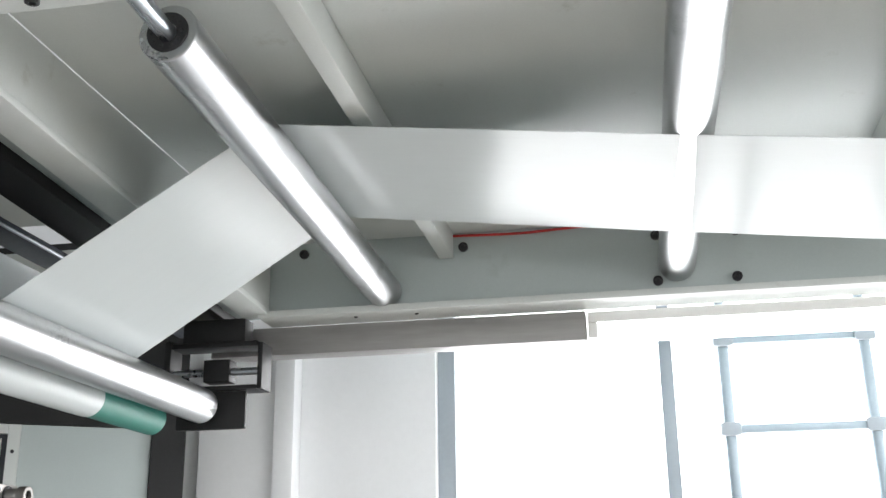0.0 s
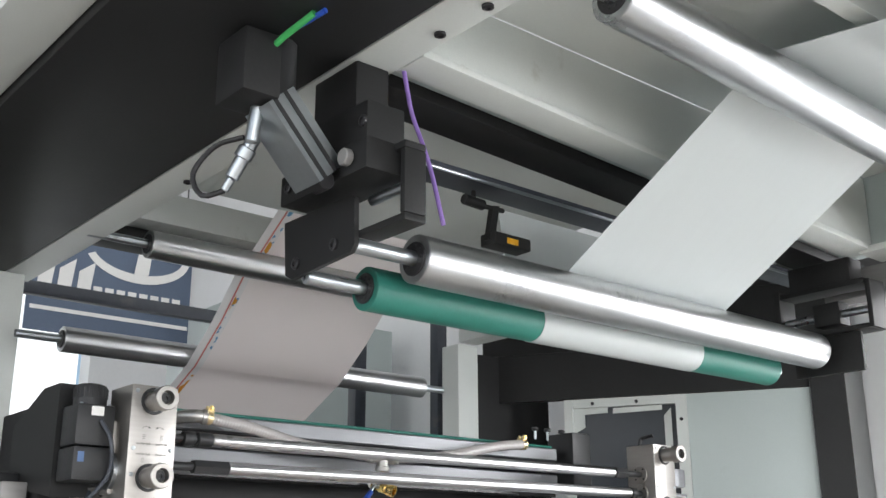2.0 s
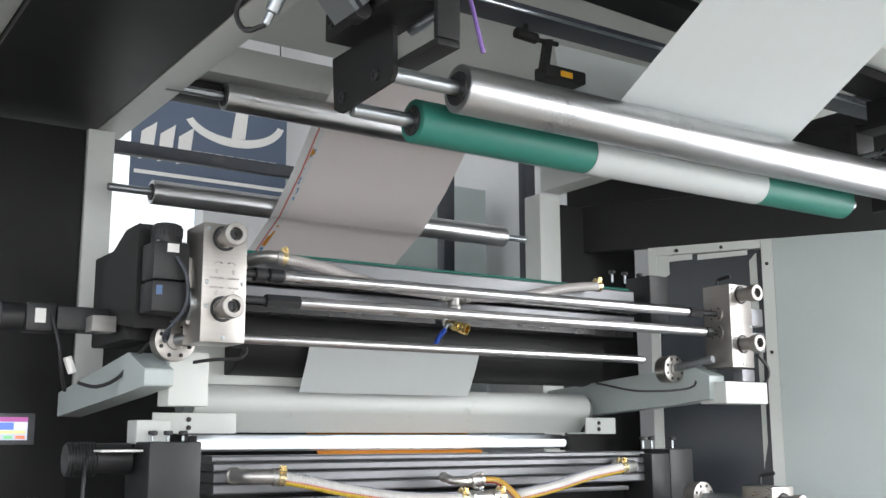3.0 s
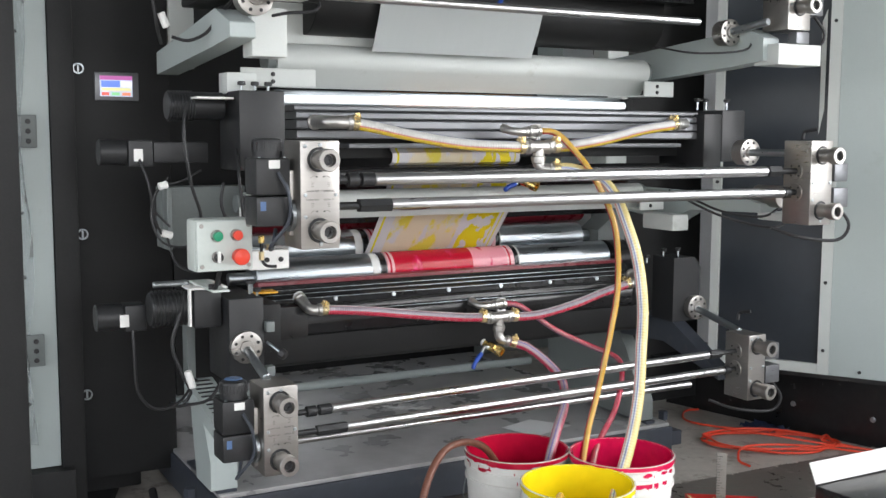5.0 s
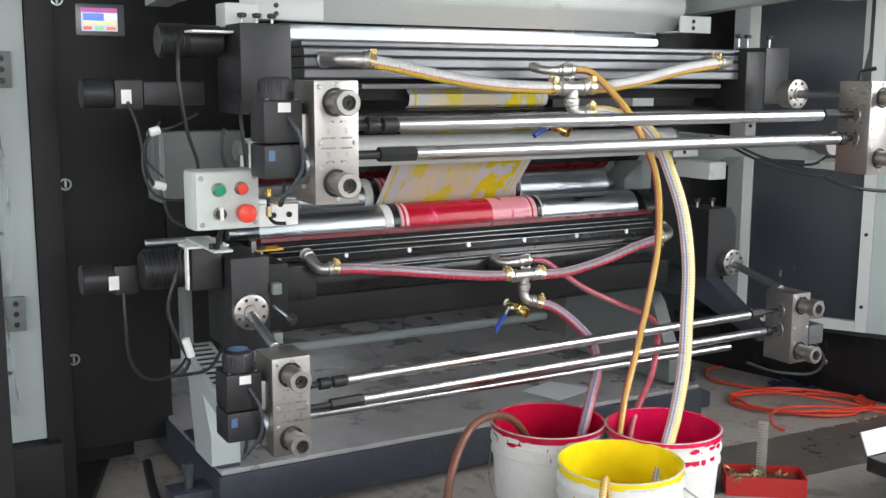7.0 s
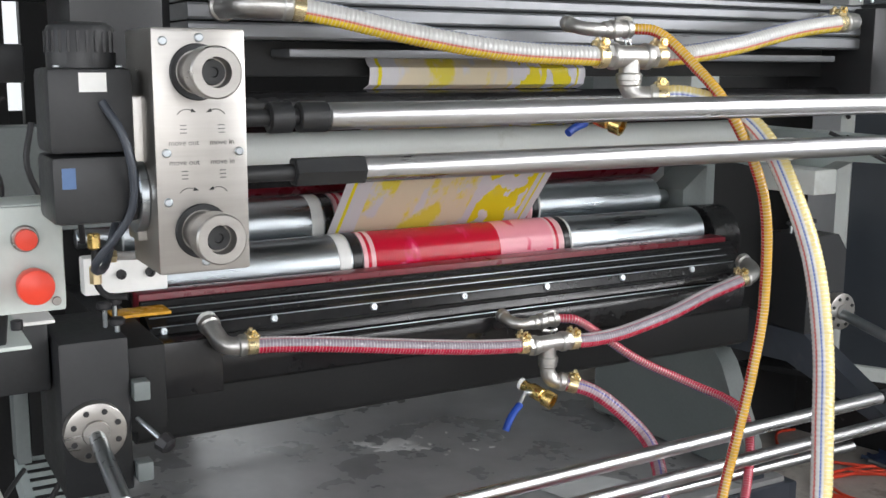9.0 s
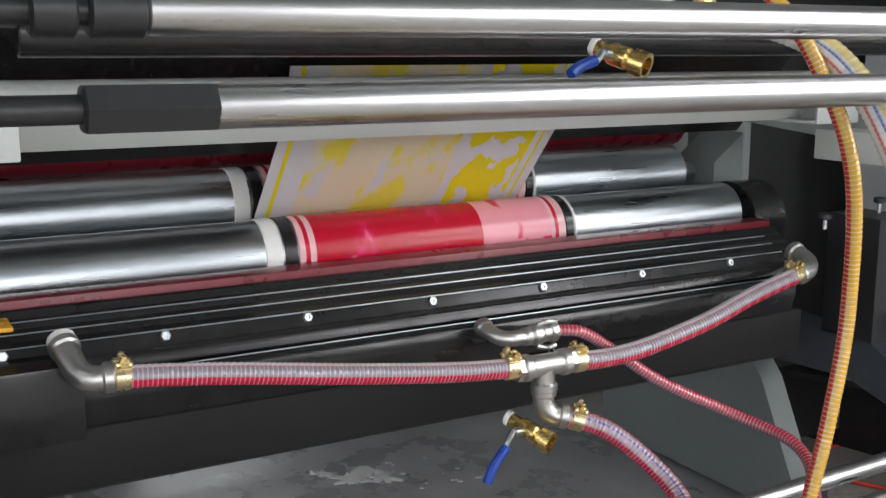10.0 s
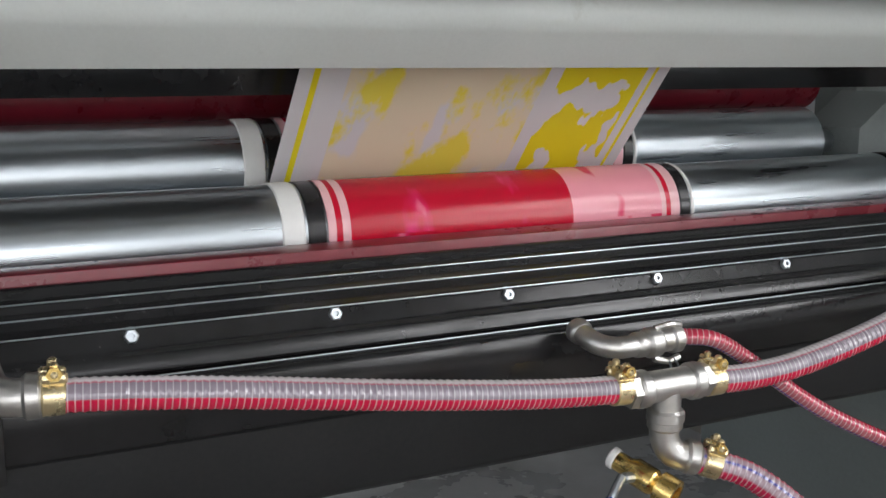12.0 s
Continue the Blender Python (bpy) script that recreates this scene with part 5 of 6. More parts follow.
solo("film_web", web([(-2.30, 1.70), (-2.325, 1.64), (-2.37, 1.555)], 1.60, 2.20), FILM, "translucent film running to the middle station", "film")
solo("cover_sheet", box(-2.50, -2.45, 1.22, 1.72, 1.575, 1.70, 0.003), LIGHT, "light grey cover sheet behind the film", "cover")


# ---- hoses and pipe fittings ----
def elbow(parent, pts, r, name="pipe_elbow"):
    e = part(name, sweep(pts, r, 18, 0.006), CAST, parent, "cast stainless pipe elbow")
    for p, q in ((pts[0], pts[1]), (pts[-1], pts[-2])):
        a, b = Vector(p), Vector(q)
        d = (b - a).normalized()
        part("bead", lathe(a - d * 0.002, a + d * 0.014, [(0, r * 1.05), (0.003, r * 1.2), (0.013, r * 1.2), (0.016, r * 1.03)], 20), CAST, e)
    return e


def hose_clamp(parent, at, d, r):
    """A bolted band clamp round a hose at a point, with its lugs and bolt on top."""
    at, d = Vector(at), Vector(d).normalized()
    s, u = frame_of(d)
    c = part("hose_clamp", ring(at - d * 0.010, at + d * 0.010, r * 1.16, r * 0.95, 24), CLAMP, parent, "yellow zinc-plated hose clamp")
    for k in (-1, 1):
        m = at + u * r * 1.16 + d * 0.0 + s * 0.009 * k
        part("clamp_lug", rod(m - d * 0.011, m + d * 0.011, 0.0055, 10), CLAMP, c)
        part("clamp_plate", rod(m - u * 0.004, m + u * 0.013, 0.004, 8), CLAMP, c)
    part("clamp_bolt", rod(at + u * (r * 1.16 + 0.005) - s * 0.02, at + u * (r * 1.16 + 0.005) + s * 0.02, 0.0032, 8), CLAMP, c)
    part("clamp_nut", lathe(at + u * (r * 1.16 + 0.005) + s * 0.012, at + u * (r * 1.16 + 0.005) + s * 0.018, [(0, 0.0065), (0.006, 0.0065)], 6), BRASS, c)


def tee(parent, y0, y1, x, z, drop, r=0.017):
    t = part("pipe_tee", rod((x, y0, z), (x, y1, z), r, 22), CAST, parent, "cast stainless pipe tee")
    yc = (y0 + y1) / 2
    part("branch", rod((x, yc, z - 0.005), (x, yc, z - drop), r * 0.95, 20), CAST, t)
    for a, b in (((x, y0 - 0.004, z), (x, y0 + 0.012, z)), ((x, y1 - 0.012, z), (x, y1 + 0.004, z)), ((x, yc, z - drop + 0.012), (x, yc, z - drop - 0.003))):
        n = (Vector(b) - Vector(a)).length
        part("bead", lathe(a, b, [(0, r * 1.05), (0.003, r * 1.2), (n - 0.003, r * 1.2), (n, r * 1.05)], 20), CAST, t)
    for y in (y0 - 0.014, y1 + 0.004):
        part("hex_nipple", lathe((x, y, z), (x, y + 0.01, z), [(0, r * 1.12), (0.01, r * 1.12)], 6), CAST, t)
    return t


def ball_valve(parent, x, y, z, reach=(0.080, 0.062)):
    v = part("ball_valve", lathe((x - 0.03, y - 0.012, z + 0.012), (x + 0.035, y + 0.02, z - 0.012), [(0, 0.011), (0.02, 0.011), (0.026, 0.015), (0.05, 0.015), (0.054, 0.012), (0.058, 0.0175), (0.078, 0.0175), (0.078, 0.012), (0.06, 0.011)], 20), BRASS, parent, "brass ball valve")
    part("valve_stem", rod((x, y, z), (x + 0.004, y - 0.024, z + 0.004), 0.006, 10), STEEL, v)
    a, b = reach
    lever = part("lever", sweep([(x + 0.004, y - 0.026, z + 0.006), (x + 0.010, y - 0.038, z - 0.004), (x + 0.012, y - 0.026 - 0.25 * a, z - 0.25 * b)], 0.005, 10), STEEL, v, "steel lever with a blue grip")
    part("grip", sweep([(x + 0.012, y - 0.022 - 0.25 * a, z - 0.23 * b), (x + 0.015, y - 0.018 - 0.6 * a, z - 0.6 * b), (x + 0.018, y - a, z - b)], 0.0075, 10), BLUE, lever, "blue coated grip")
    part("thread_tape", rod((x - 0.034, y - 0.014, z + 0.014), (x - 0.026, y - 0.01, z + 0.011), 0.0125, 14), WHITE, v)


def cam_coupling(parent, x, y, z):
    elbow(parent, [(x - 0.05, y - 0.055, z + 0.012), (x - 0.015, y - 0.053, z + 0.004), (x, y - 0.035, z), (x, y, z)], 0.012)
    c = part("cam_coupling", lathe((x, y, z), (x, y + 0.05, z + 0.003), [(0, 0.013), (0.005, 0.017), (0.018, 0.017), (0.022, 0.014), (0.034, 0.014), (0.036, 0.017), (0.046, 0.017), (0.05, 0.013)], 20), CAST, parent, "stainless quick coupling")
    for s in (-1, 1):
        part("cam_lever", sweep([(x + 0.004, y + 0.012, z + 0.017 * s), (x + 0.008, y + 0.03, z + 0.021 * s), (x + 0.006, y + 0.045, z + 0.018 * s)], 0.004, 8), CAST, c)
    part("pull_ring", sweep([(x + 0.016, y + 0.03, z - 0.014), (x + 0.02, y + 0.036, z - 0.028), (x + 0.02, y + 0.028, z - 0.034), (x + 0.017, y + 0.024, z - 0.018)], 0.0014, 6), STEEL, c)


R1 = 0.0148
h1 = thing("ink_hose_set", (-2.26, 2.0, 0.7), "clear spiral hoses with red ink joined by a stainless tee", "hose")
elbow(h1, [(-2.352, 1.341, 0.788), (-2.326, 1.344, 0.776), (-2.302, 1.350, 0.762), (-2.290, 1.364, 0.757), (-2.286, 1.388, 0.757)], 0.0165)
part("thread_tape", rod((-2.362, 1.340, 0.793), (-2.351, 1.341, 0.788), 0.0185, 16), WHITE, h1)
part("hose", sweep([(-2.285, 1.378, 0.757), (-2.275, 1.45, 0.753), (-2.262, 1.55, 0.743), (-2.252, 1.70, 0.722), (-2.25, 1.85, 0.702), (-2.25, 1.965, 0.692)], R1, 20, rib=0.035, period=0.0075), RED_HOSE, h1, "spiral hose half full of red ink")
hose_clamp(h1, (-2.283, 1.397, 0.7565), (0.05, 1, -0.05), R1)
hose_clamp(h1, (-2.25, 1.945, 0.694), (0, 1, -0.06), R1)
tee(h1, 1.968, 2.045, -2.25, 0.690, 0.038)
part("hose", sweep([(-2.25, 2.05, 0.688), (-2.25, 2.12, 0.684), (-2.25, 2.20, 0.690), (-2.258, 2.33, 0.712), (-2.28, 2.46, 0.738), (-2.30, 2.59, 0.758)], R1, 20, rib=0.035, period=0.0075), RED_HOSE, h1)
hose_clamp(h1, (-2.25, 2.068, 0.687), (0, 1, 0), R1)
hose_clamp(h1, (-2.30, 2.58, 0.757), (-0.1, 1, 0.1), R1)
elbow(h1, [(-2.30, 2.592, 0.758), (-2.306, 2.62, 0.762), (-2.33, 2.645, 0.772), (-2.37, 2.65, 0.785)], 0.016)
elbow(h1, [(-2.25, 2.006, 0.655), (-2.25, 2.006, 0.632), (-2.245, 2.015, 0.614), (-2.235, 2.038, 0.608)], 0.016)
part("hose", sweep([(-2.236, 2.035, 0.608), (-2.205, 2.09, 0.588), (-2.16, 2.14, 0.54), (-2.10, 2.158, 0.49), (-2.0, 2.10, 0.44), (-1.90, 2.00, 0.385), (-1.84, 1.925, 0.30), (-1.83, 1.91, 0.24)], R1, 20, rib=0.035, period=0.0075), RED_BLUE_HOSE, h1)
hose_clamp(h1, (-2.228, 2.052, 0.603), (0.5, 1, -0.35), R1)
cam_coupling(h1, -2.30, 2.012, 0.722)
part("return_hose", sweep([(-2.30, 2.062, 0.725), (-2.285, 2.10, 0.720), (-2.28, 2.15, 0.690), (-2.25, 2.24, 0.625), (-2.20, 2.35, 0.568), (-2.10, 2.385, 0.542), (-2.03, 2.352, 0.50), (-1.95, 2.264, 0.416), (-1.84, 2.11, 0.34), (-1.80, 2.06, 0.25)], 0.0095, 16, rib=0.03, period=0.006), THIN_RED_HOSE, h1, "thin red-stained return hose")
ball_valve(h1, -2.26, 1.982, 0.588)
for k, (y, w) in enumerate(((1.50, 0.05), (1.565, 0.045), (1.62, 0.035))):
    part("printed_mark", box(-2.263, -2.2625, y, y + w, 0.7555 - 0.013 * k, 0.7590 - 0.013 * k, 0), MOTOR, h1)

R2 = 0.0172
h2 = thing("ink_hose_set", (-2.05, 2.0, 1.25), "clear spiral hoses with yellow ink joined by a stainless tee", "hose")
elbow(h2, [(-2.20, 1.335, 1.328), (-2.14, 1.335, 1.328), (-2.105, 1.345, 1.327), (-2.09, 1.37, 1.327), (-2.085, 1.405, 1.326)], 0.019)
part("hose", sweep([(-2.086, 1.395, 1.327), (-2.07, 1.48, 1.312), (-2.05, 1.60, 1.287), (-2.03, 1.76, 1.264), (-2.02, 1.96, 1.256)], R2, 20, rib=0.035, period=0.0085), YELLOW_HOSE, h2, "spiral hose half full of yellow ink")
hose_clamp(h2, (-2.083, 1.415, 1.323), (0.1, 1, -0.15), R2)
hose_clamp(h2, (-2.02, 1.938, 1.256), (0, 1, 0), R2)
tee(h2, 1.962, 2.042, -2.02, 1.257, 0.04, 0.019)
part("hose", sweep([(-2.02, 2.045, 1.257), (-2.022, 2.12, 1.26), (-2.03, 2.262, 1.280), (-2.06, 2.44, 1.312), (-2.08, 2.60, 1.331)], R2, 20, rib=0.035, period=0.0085), YELLOW_HOSE, h2)
hose_clamp(h2, (-2.02, 2.066, 1.257), (0, 1, 0), R2)
hose_clamp(h2, (-2.08, 2.59, 1.33), (-0.1, 1, 0.1), R2)
elbow(h2, [(-2.08, 2.602, 1.331), (-2.088, 2.635, 1.333), (-2.11, 2.66, 1.334), (-2.19, 2.665, 1.334)], 0.018)
elbow(h2, [(-2.02, 2.002, 1.22), (-2.02, 2.003, 1.205), (-2.012, 2.015, 1.19), (-1.995, 2.045, 1.188)], 0.018)
part("hose", sweep([(-1.998, 2.04, 1.188), (-1.965, 2.085, 1.190), (-1.91, 2.145, 1.165), (-1.855, 2.170, 1.115), (-1.79, 2.165, 1.035), (-1.742, 2.172, 0.926), (-1.705, 2.165, 0.794), (-1.665, 2.130, 0.672), (-1.63, 2.095, 0.545), (-1.60, 2.045, 0.428), (-1.575, 1.98, 0.30), (-1.565, 1.95, 0.21)], R2, 20, rib=0.03, period=0.0085), STRIPED_HOSE, h2, "clear hose with red and blue lines")
hose_clamp(h2, (-1.99, 2.052, 1.1895), (0.5, 1, 0.1), R2)
cam_coupling(h2, -2.06, 1.985, 1.303)
part("return_hose", sweep([(-2.06, 2.035, 1.306), (-2.03, 2.075, 1.298), (-1.975, 2.105, 1.245), (-1.90, 2.125, 1.166), (-1.865, 2.18, 1.02), (-1.872, 2.203, 0.838), (-1.868, 2.178, 0.70), (-1.872, 2.156, 0.593), (-1.875, 2.135, 0.50), (-1.845, 2.08, 0.40), (-1.815, 2.04, 0.31), (-1.80, 2.03, 0.25)], 0.0098, 16, rib=0.03, period=0.0065), AMBER_HOSE, h2, "thin yellow return hose")
ball_valve(h2, -2.10, 2.005, 1.145, (0.085, 0.022))

h3 = thing("ink_hose_set", (-2.1, 2.0, 1.85), "empty clear spiral hoses on the upper chamber", "hose")
elbow(h3, [(-2.24, 1.37, 1.90), (-2.18, 1.38, 1.905), (-2.15, 1.40, 1.905), (-2.14, 1.43, 1.903)], 0.017)
CLEAR_HOSE = hose_material("clear_empty_hose", [(0.0, 0.3, (0.36, 0.34, 0.33))], (0.46, 0.44, 0.43))
part("hose", sweep([(-2.14, 1.42, 1.903), (-2.13, 1.55, 1.885), (-2.12, 1.72, 1.85), (-2.11, 1.93, 1.835)], 0.0155, 18, rib=0.03, period=0.0085), CLEAR_HOSE, h3)
tee(h3, 1.935, 2.01, -2.11, 1.835, 0.04)
part("hose", sweep([(-2.11, 2.012, 1.835), (-2.12, 2.2, 1.85), (-2.15, 2.45, 1.90), (-2.17, 2.60, 1.92)], 0.0155, 18, rib=0.03, period=0.0085), CLEAR_HOSE, h3)
hose_clamp(h3, (-2.14, 1.432, 1.902), (0, 1, -0.1), 0.0155)
hose_clamp(h3, (-2.17, 2.59, 1.918), (0, 1, 0.1), 0.0155)
ball_valve(h3, -2.18, 2.02, 1.755)


# ---- pails ----
def pail(x, y, z1, r, mat, ink, label, lid=False, smear=None, spin=0.0):
    p = thing("paint_pail", (x, y, 0.0), label, "bucket", "ink pails")
    r0 = r * 0.86
    rings = [(0.002, r0 - 0.006), (0.008, r0)]
    for k in range(5):
        rings.append((0.06 + (z1 - 0.16) * k / 4, r0 + (r - r0) * (0.15 + 0.7 * k / 4)))
    zz = z1 - 0.085
    rings += [(zz, r * 0.972), (zz + 0.002, r * 1.02), (zz + 0.010, r * 1.022), (zz + 0.012, r * 0.98), (zz + 0.034, r * 0.985), (zz + 0.036, r * 1.03), (zz + 0.044, r * 1.03), (zz + 0.046, r * 0.99), (zz + 0.066, r * 0.995), (zz + 0.070, r * 1.035), (z1 - 0.002, r * 1.035), (z1, r * 1.025), (z1, r * 0.985), (z1 - 0.02, r * 0.97), (z1 - 0.13, r * 0.93)]
    part("shell", lathe((x, y, 0), (x, y, 1), rings, 56, None, False), PAIL, p)
    if lid:
        part("lid", lathe((x, y, z1 - 0.018), (x, y, z1 + 1), [(0, r * 1.045), (0.018, r * 1.05), (0.024, r * 1.03), (0.024, r * 0.93), (0.014, r * 0.90), (0.012, r * 0.4), (0.013, 0.001)], 56), WHITE, p, "white plastic lid")
    else:
        part("ink", lathe((x, y, z1 - 0.132), (x, y, 1), [(0, r * 0.928), (0.001, r * 0.5), (0.0015, 0.001)], 48), ink, p, "ink surface")
        part("inner_coat", lathe((x, y, z1 - 0.131), (x, y, 1), [(0, r * 0.925), (0.11, r * 0.962), (0.130, r * 0.978), (0.1325, r * 1.0), (0.1325, r * 1.01), (0.130, r * 0.974)], 56, None, False), ink, p, "wet ink coat inside the rim")
    if smear:
        rnd = random.Random(int(100 * (x + y) + 7))
        bm = bmesh.new()
        n = 120
        def ripple(k):
            a = 2 * math.pi * k / n
            return 0.012 + 0.014 * max(0, math.sin(3 * a + spin) + 0.6 * math.sin(7 * a) + 0.5 * math.sin(17 * a + 1))
        for k in range(n):
            a0, a1 = 2 * math.pi * k / n, 2 * math.pi * (k + 1) / n
            rr = r * 1.0375
            q = [(a0, z1 - 0.0005), (a1, z1 - 0.0005), (a1, max(z1 - 0.0175, z1 - ripple(k + 1))), (a0, max(z1 - 0.0175, z1 - ripple(k)))]
            bm.faces.new([bm.verts.new((x + rr * math.cos(a), y + rr * math.sin(a), z)) for a, z in q])
        part("ink_run", bm, smear, p, "dried ink run over the rim")
        for k in range(16 if smear is not YELLOW_INK else 3):
            a, w = rnd.uniform(-2.4, 0.6), rnd.choice((0.012, 0.02, 0.06, 0.12))
            zc, hh = z1 - rnd.choice((0.026, 0.030, 0.034, 0.060)), rnd.uniform(0.003, 0.009)
            rr = r * 1.006
            one = bmesh.new()
            outline = [(math.cos(t) * (1 + 0.5 * rnd.random()), math.sin(t) * (0.4 + 0.8 * rnd.random())) for t in [2 * math.pi * q / 11 for q in range(11)]]
            one.faces.new([one.verts.new((x + rr * math.cos(a + w * u * 0.7), y + rr * math.sin(a + w * u * 0.7), zc + hh * v)) for u, v in outline])
            part("ink_smear", one, smear, p)
    if smear is MAGENTA_INK:
        for k in range(60):
            a0, a1 = -1.9 + 0.038 * k, -1.9 + 0.038 * (k + 1)
            lo = zz + 0.014 + 0.007 * (1 + noise.noise((k * 0.4, 2.0, 0)))
            one = bmesh.new()
            one.faces.new([one.verts.new((x + r * 0.9935 * math.cos(a), y + r * 0.9935 * math.sin(a), z)) for a, z in ((a0, zz + 0.0355), (a1, zz + 0.0355), (a1, lo), (a0, lo))])
            if noise.noise((k * 0.23, 5.0, 0)) > -0.15:
                part("ink_smear", one, smear, p)
    c, s = math.cos(spin), math.sin(spin)
    pts = [(x + r * (1.05 * c * math.cos(a) - 1.05 * s * math.sin(a)) + 0.0, y + r * (1.05 * s * math.cos(a) + 1.05 * c * math.sin(a)), z1 - 0.08 - 0.14 * math.sin(a)) for a in [math.pi * k / 12 for k in range(13)]]
    part("bail_handle", sweep(pts, 0.0022, 8), STEEL, p, "wire bail handle")
    m = Vector(pts[6])
    d = (Vector(pts[7]) - Vector(pts[5])).normalized() * 0.03
    part("handle_grip", rod(m - d, m + d, 0.008, 12), WHITE, p)
    return p


pail(-1.886, 1.848, 0.362, 0.152, PAIL, RED_INK, "white plastic pail of red ink with smeared rim", smear=RED_INK, spin=-2.6)
pail(-1.695, 2.09, 0.365, 0.150, PAIL, MAGENTA_INK, "white plastic pail of magenta-red ink", smear=MAGENTA_INK, spin=-0.6)
yellow_pail = pail(-1.548, 1.826, 0.360, 0.150, PAIL, YELLOW_INK, "white plastic pail of yellow ink", smear=YELLOW_INK, spin=-1.2)
lid_pail = pail(-1.344, 1.396, 0.345, 0.150, PAIL, YELLOW_INK, "white plastic pail closed with a lid", lid=True, spin=-1.8)
pail(-1.447, 1.091, 0.30, 0.140, PAIL, RED_INK, "white plastic pail of dark red ink, open", smear=RED_INK, spin=0.4)


def pail_patch(p, x, y, r, a0, a1, z0, z1, mat, name, lift=0.0012, label=""):
    """A thin patch bent round the pail's tapered wall."""
    bm = bmesh.new()
    rows = []
    for z in (z0, z1):
        rr = r * (0.881 + 0.098 * (z - 0.06) / 0.20) + lift
        rows.append([bm.verts.new((x + rr * math.cos(a0 + (a1 - a0) * k / 8), y + rr * math.sin(a0 + (a1 - a0) * k / 8), z)) for k in range(9)])
    for k in range(8):
        bm.faces.new((rows[0][k], rows[0][k + 1], rows[1][k + 1], rows[1][k]))
    return part(name, bm, mat, p, label)


LABEL_GREEN = material("pale_green_label", (0.16, 0.52, 0.24), 0.4, vary=0.1, grain=60)
lab = pail_patch(yellow_pail, -1.548, 1.826, 0.150, -0.60, 0.24, 0.135, 0.238, LABEL_GREEN, "label", 0.0012, "green and white printed label")
pail_patch(lab, -1.548, 1.826, 0.150, -0.58, 0.22, 0.206, 0.233, PAPER, "label_band", 0.0020)
pail_patch(lab, -1.548, 1.826, 0.150, -0.58, 0.22, 0.140, 0.172, PAPER, "label_band", 0.0020)
for k in range(7):
    pail_patch(lab, -1.548, 1.826, 0.150, -0.44 + 0.085 * k, -0.385 + 0.085 * k, 0.213, 0.226, LABEL_GREEN, "text_bar", 0.0028)
for k in range(3):
    pail_patch(lab, -1.548, 1.826, 0.150, -0.49, 0.05 + 0.04 * k, 0.146 + 0.008 * k, 0.149 + 0.008 * k, MOTOR, "text_bar", 0.0028)
rnd = random.Random(21)
for k in range(11):
    u, v, w = -1.33 + rnd.uniform(-0.07, 0.07), 1.43 + rnd.uniform(-0.06, 0.06), rnd.uniform(-0.03, 0.03)
    part("scribble", sweep([(u, v, 0.3412), (u + w * 0.6, v + 0.02, 0.3413), (u + w, v + 0.05 * rnd.random() + 0.01, 0.3412)], 0.0007, 5), RAG if k % 3 else LABEL_BLUE, lid_pail)
hb = thing("suction_hose", (-1.75, 1.6, 0.0), "ink-stained brown hose dipping into the red pail", "hose")
part("hose", sweep([(-1.69, 1.40, 0.012), (-1.69, 1.41, 0.16), (-1.71, 1.44, 0.33), (-1.76, 1.514, 0.415), (-1.80, 1.60, 0.434), (-1.84, 1.70, 0.400), (-1.865, 1.77, 0.32), (-1.87, 1.80, 0.24)], 0.0105, 14, rib=0.03, period=0.0065), BROWN_HOSE, hb)
hy = thing("suction_hose", (-1.36, 1.6, 0.0), "thin amber hose hooked over the yellow pail's rim", "hose")
part("hose", sweep([(-1.372, 1.622, 0.01), (-1.370, 1.622, 0.15), (-1.374, 1.632, 0.30), (-1.392, 1.652, 0.375), (-1.42, 1.68, 0.385), (-1.45, 1.71, 0.33), (-1.47, 1.73, 0.24)], 0.0085, 14, rib=0.03, period=0.006), AMBER_HOSE, hy)
bm = sweep([(-1.41, 1.35, 0.354), (-1.36, 1.43, 0.354), (-1.30, 1.46, 0.354), (-1.27, 1.44, 0.354)], 0.003, 8)
solo("hex_key", bm, MOTOR, "black hex key lying on the pail lid", "tool")

# ---- floor things ----
bx = thing("parts_bin", (-1.875, 2.672, 0.0), "small red plastic bin with metal swarf", "bin")
ang = radians(-36)


def bin_pt(u, v):
    return (-1.875 + math.cos(ang) * u - math.sin(ang) * v, 2.672 + math.sin(ang) * u + math.cos(ang) * v)


W2, L2 = 0.055, 0.122
bx_bm = bmesh.new()
for (u0, u1, v0, v1, z0, z1) in ((-W2, W2, -L2, L2, 0.001, 0.008), (-W2, -W2 + 0.006, -L2, L2, 0.008, 0.066), (W2 - 0.006, W2, -L2, L2, 0.008, 0.062), (-W2 + 0.006, W2 - 0.006, -L2, -L2 + 0.006, 0.008, 0.066), (-W2 + 0.006, W2 - 0.006, L2 - 0.006, L2, 0.008, 0.066)):
    extrude_z([bin_pt(u0, v0), bin_pt(u1, v0), bin_pt(u1, v1), bin_pt(u0, v1)], z0, z1, bx_bm)
part("tub", bx_bm, RED, bx)
rnd = random.Random(9)
for q in range(22):
    u, v = rnd.uniform(-W2 + 0.012, W2 - 0.012), rnd.uniform(-L2 + 0.012, L2 - 0.012)
    x, y = bin_pt(u, v)
    z = 0.036 + 0.026 * rnd.random()
    part("swarf", sweep([(x, y, z), (x + rnd.uniform(-0.02, 0.02), y + rnd.uniform(-0.02, 0.02), z + 0.012), (x + rnd.uniform(-0.03, 0.03), y + rnd.uniform(-0.03, 0.03), z)], 0.0035, 6), CLAMP, bx)
fill = bmesh.new()
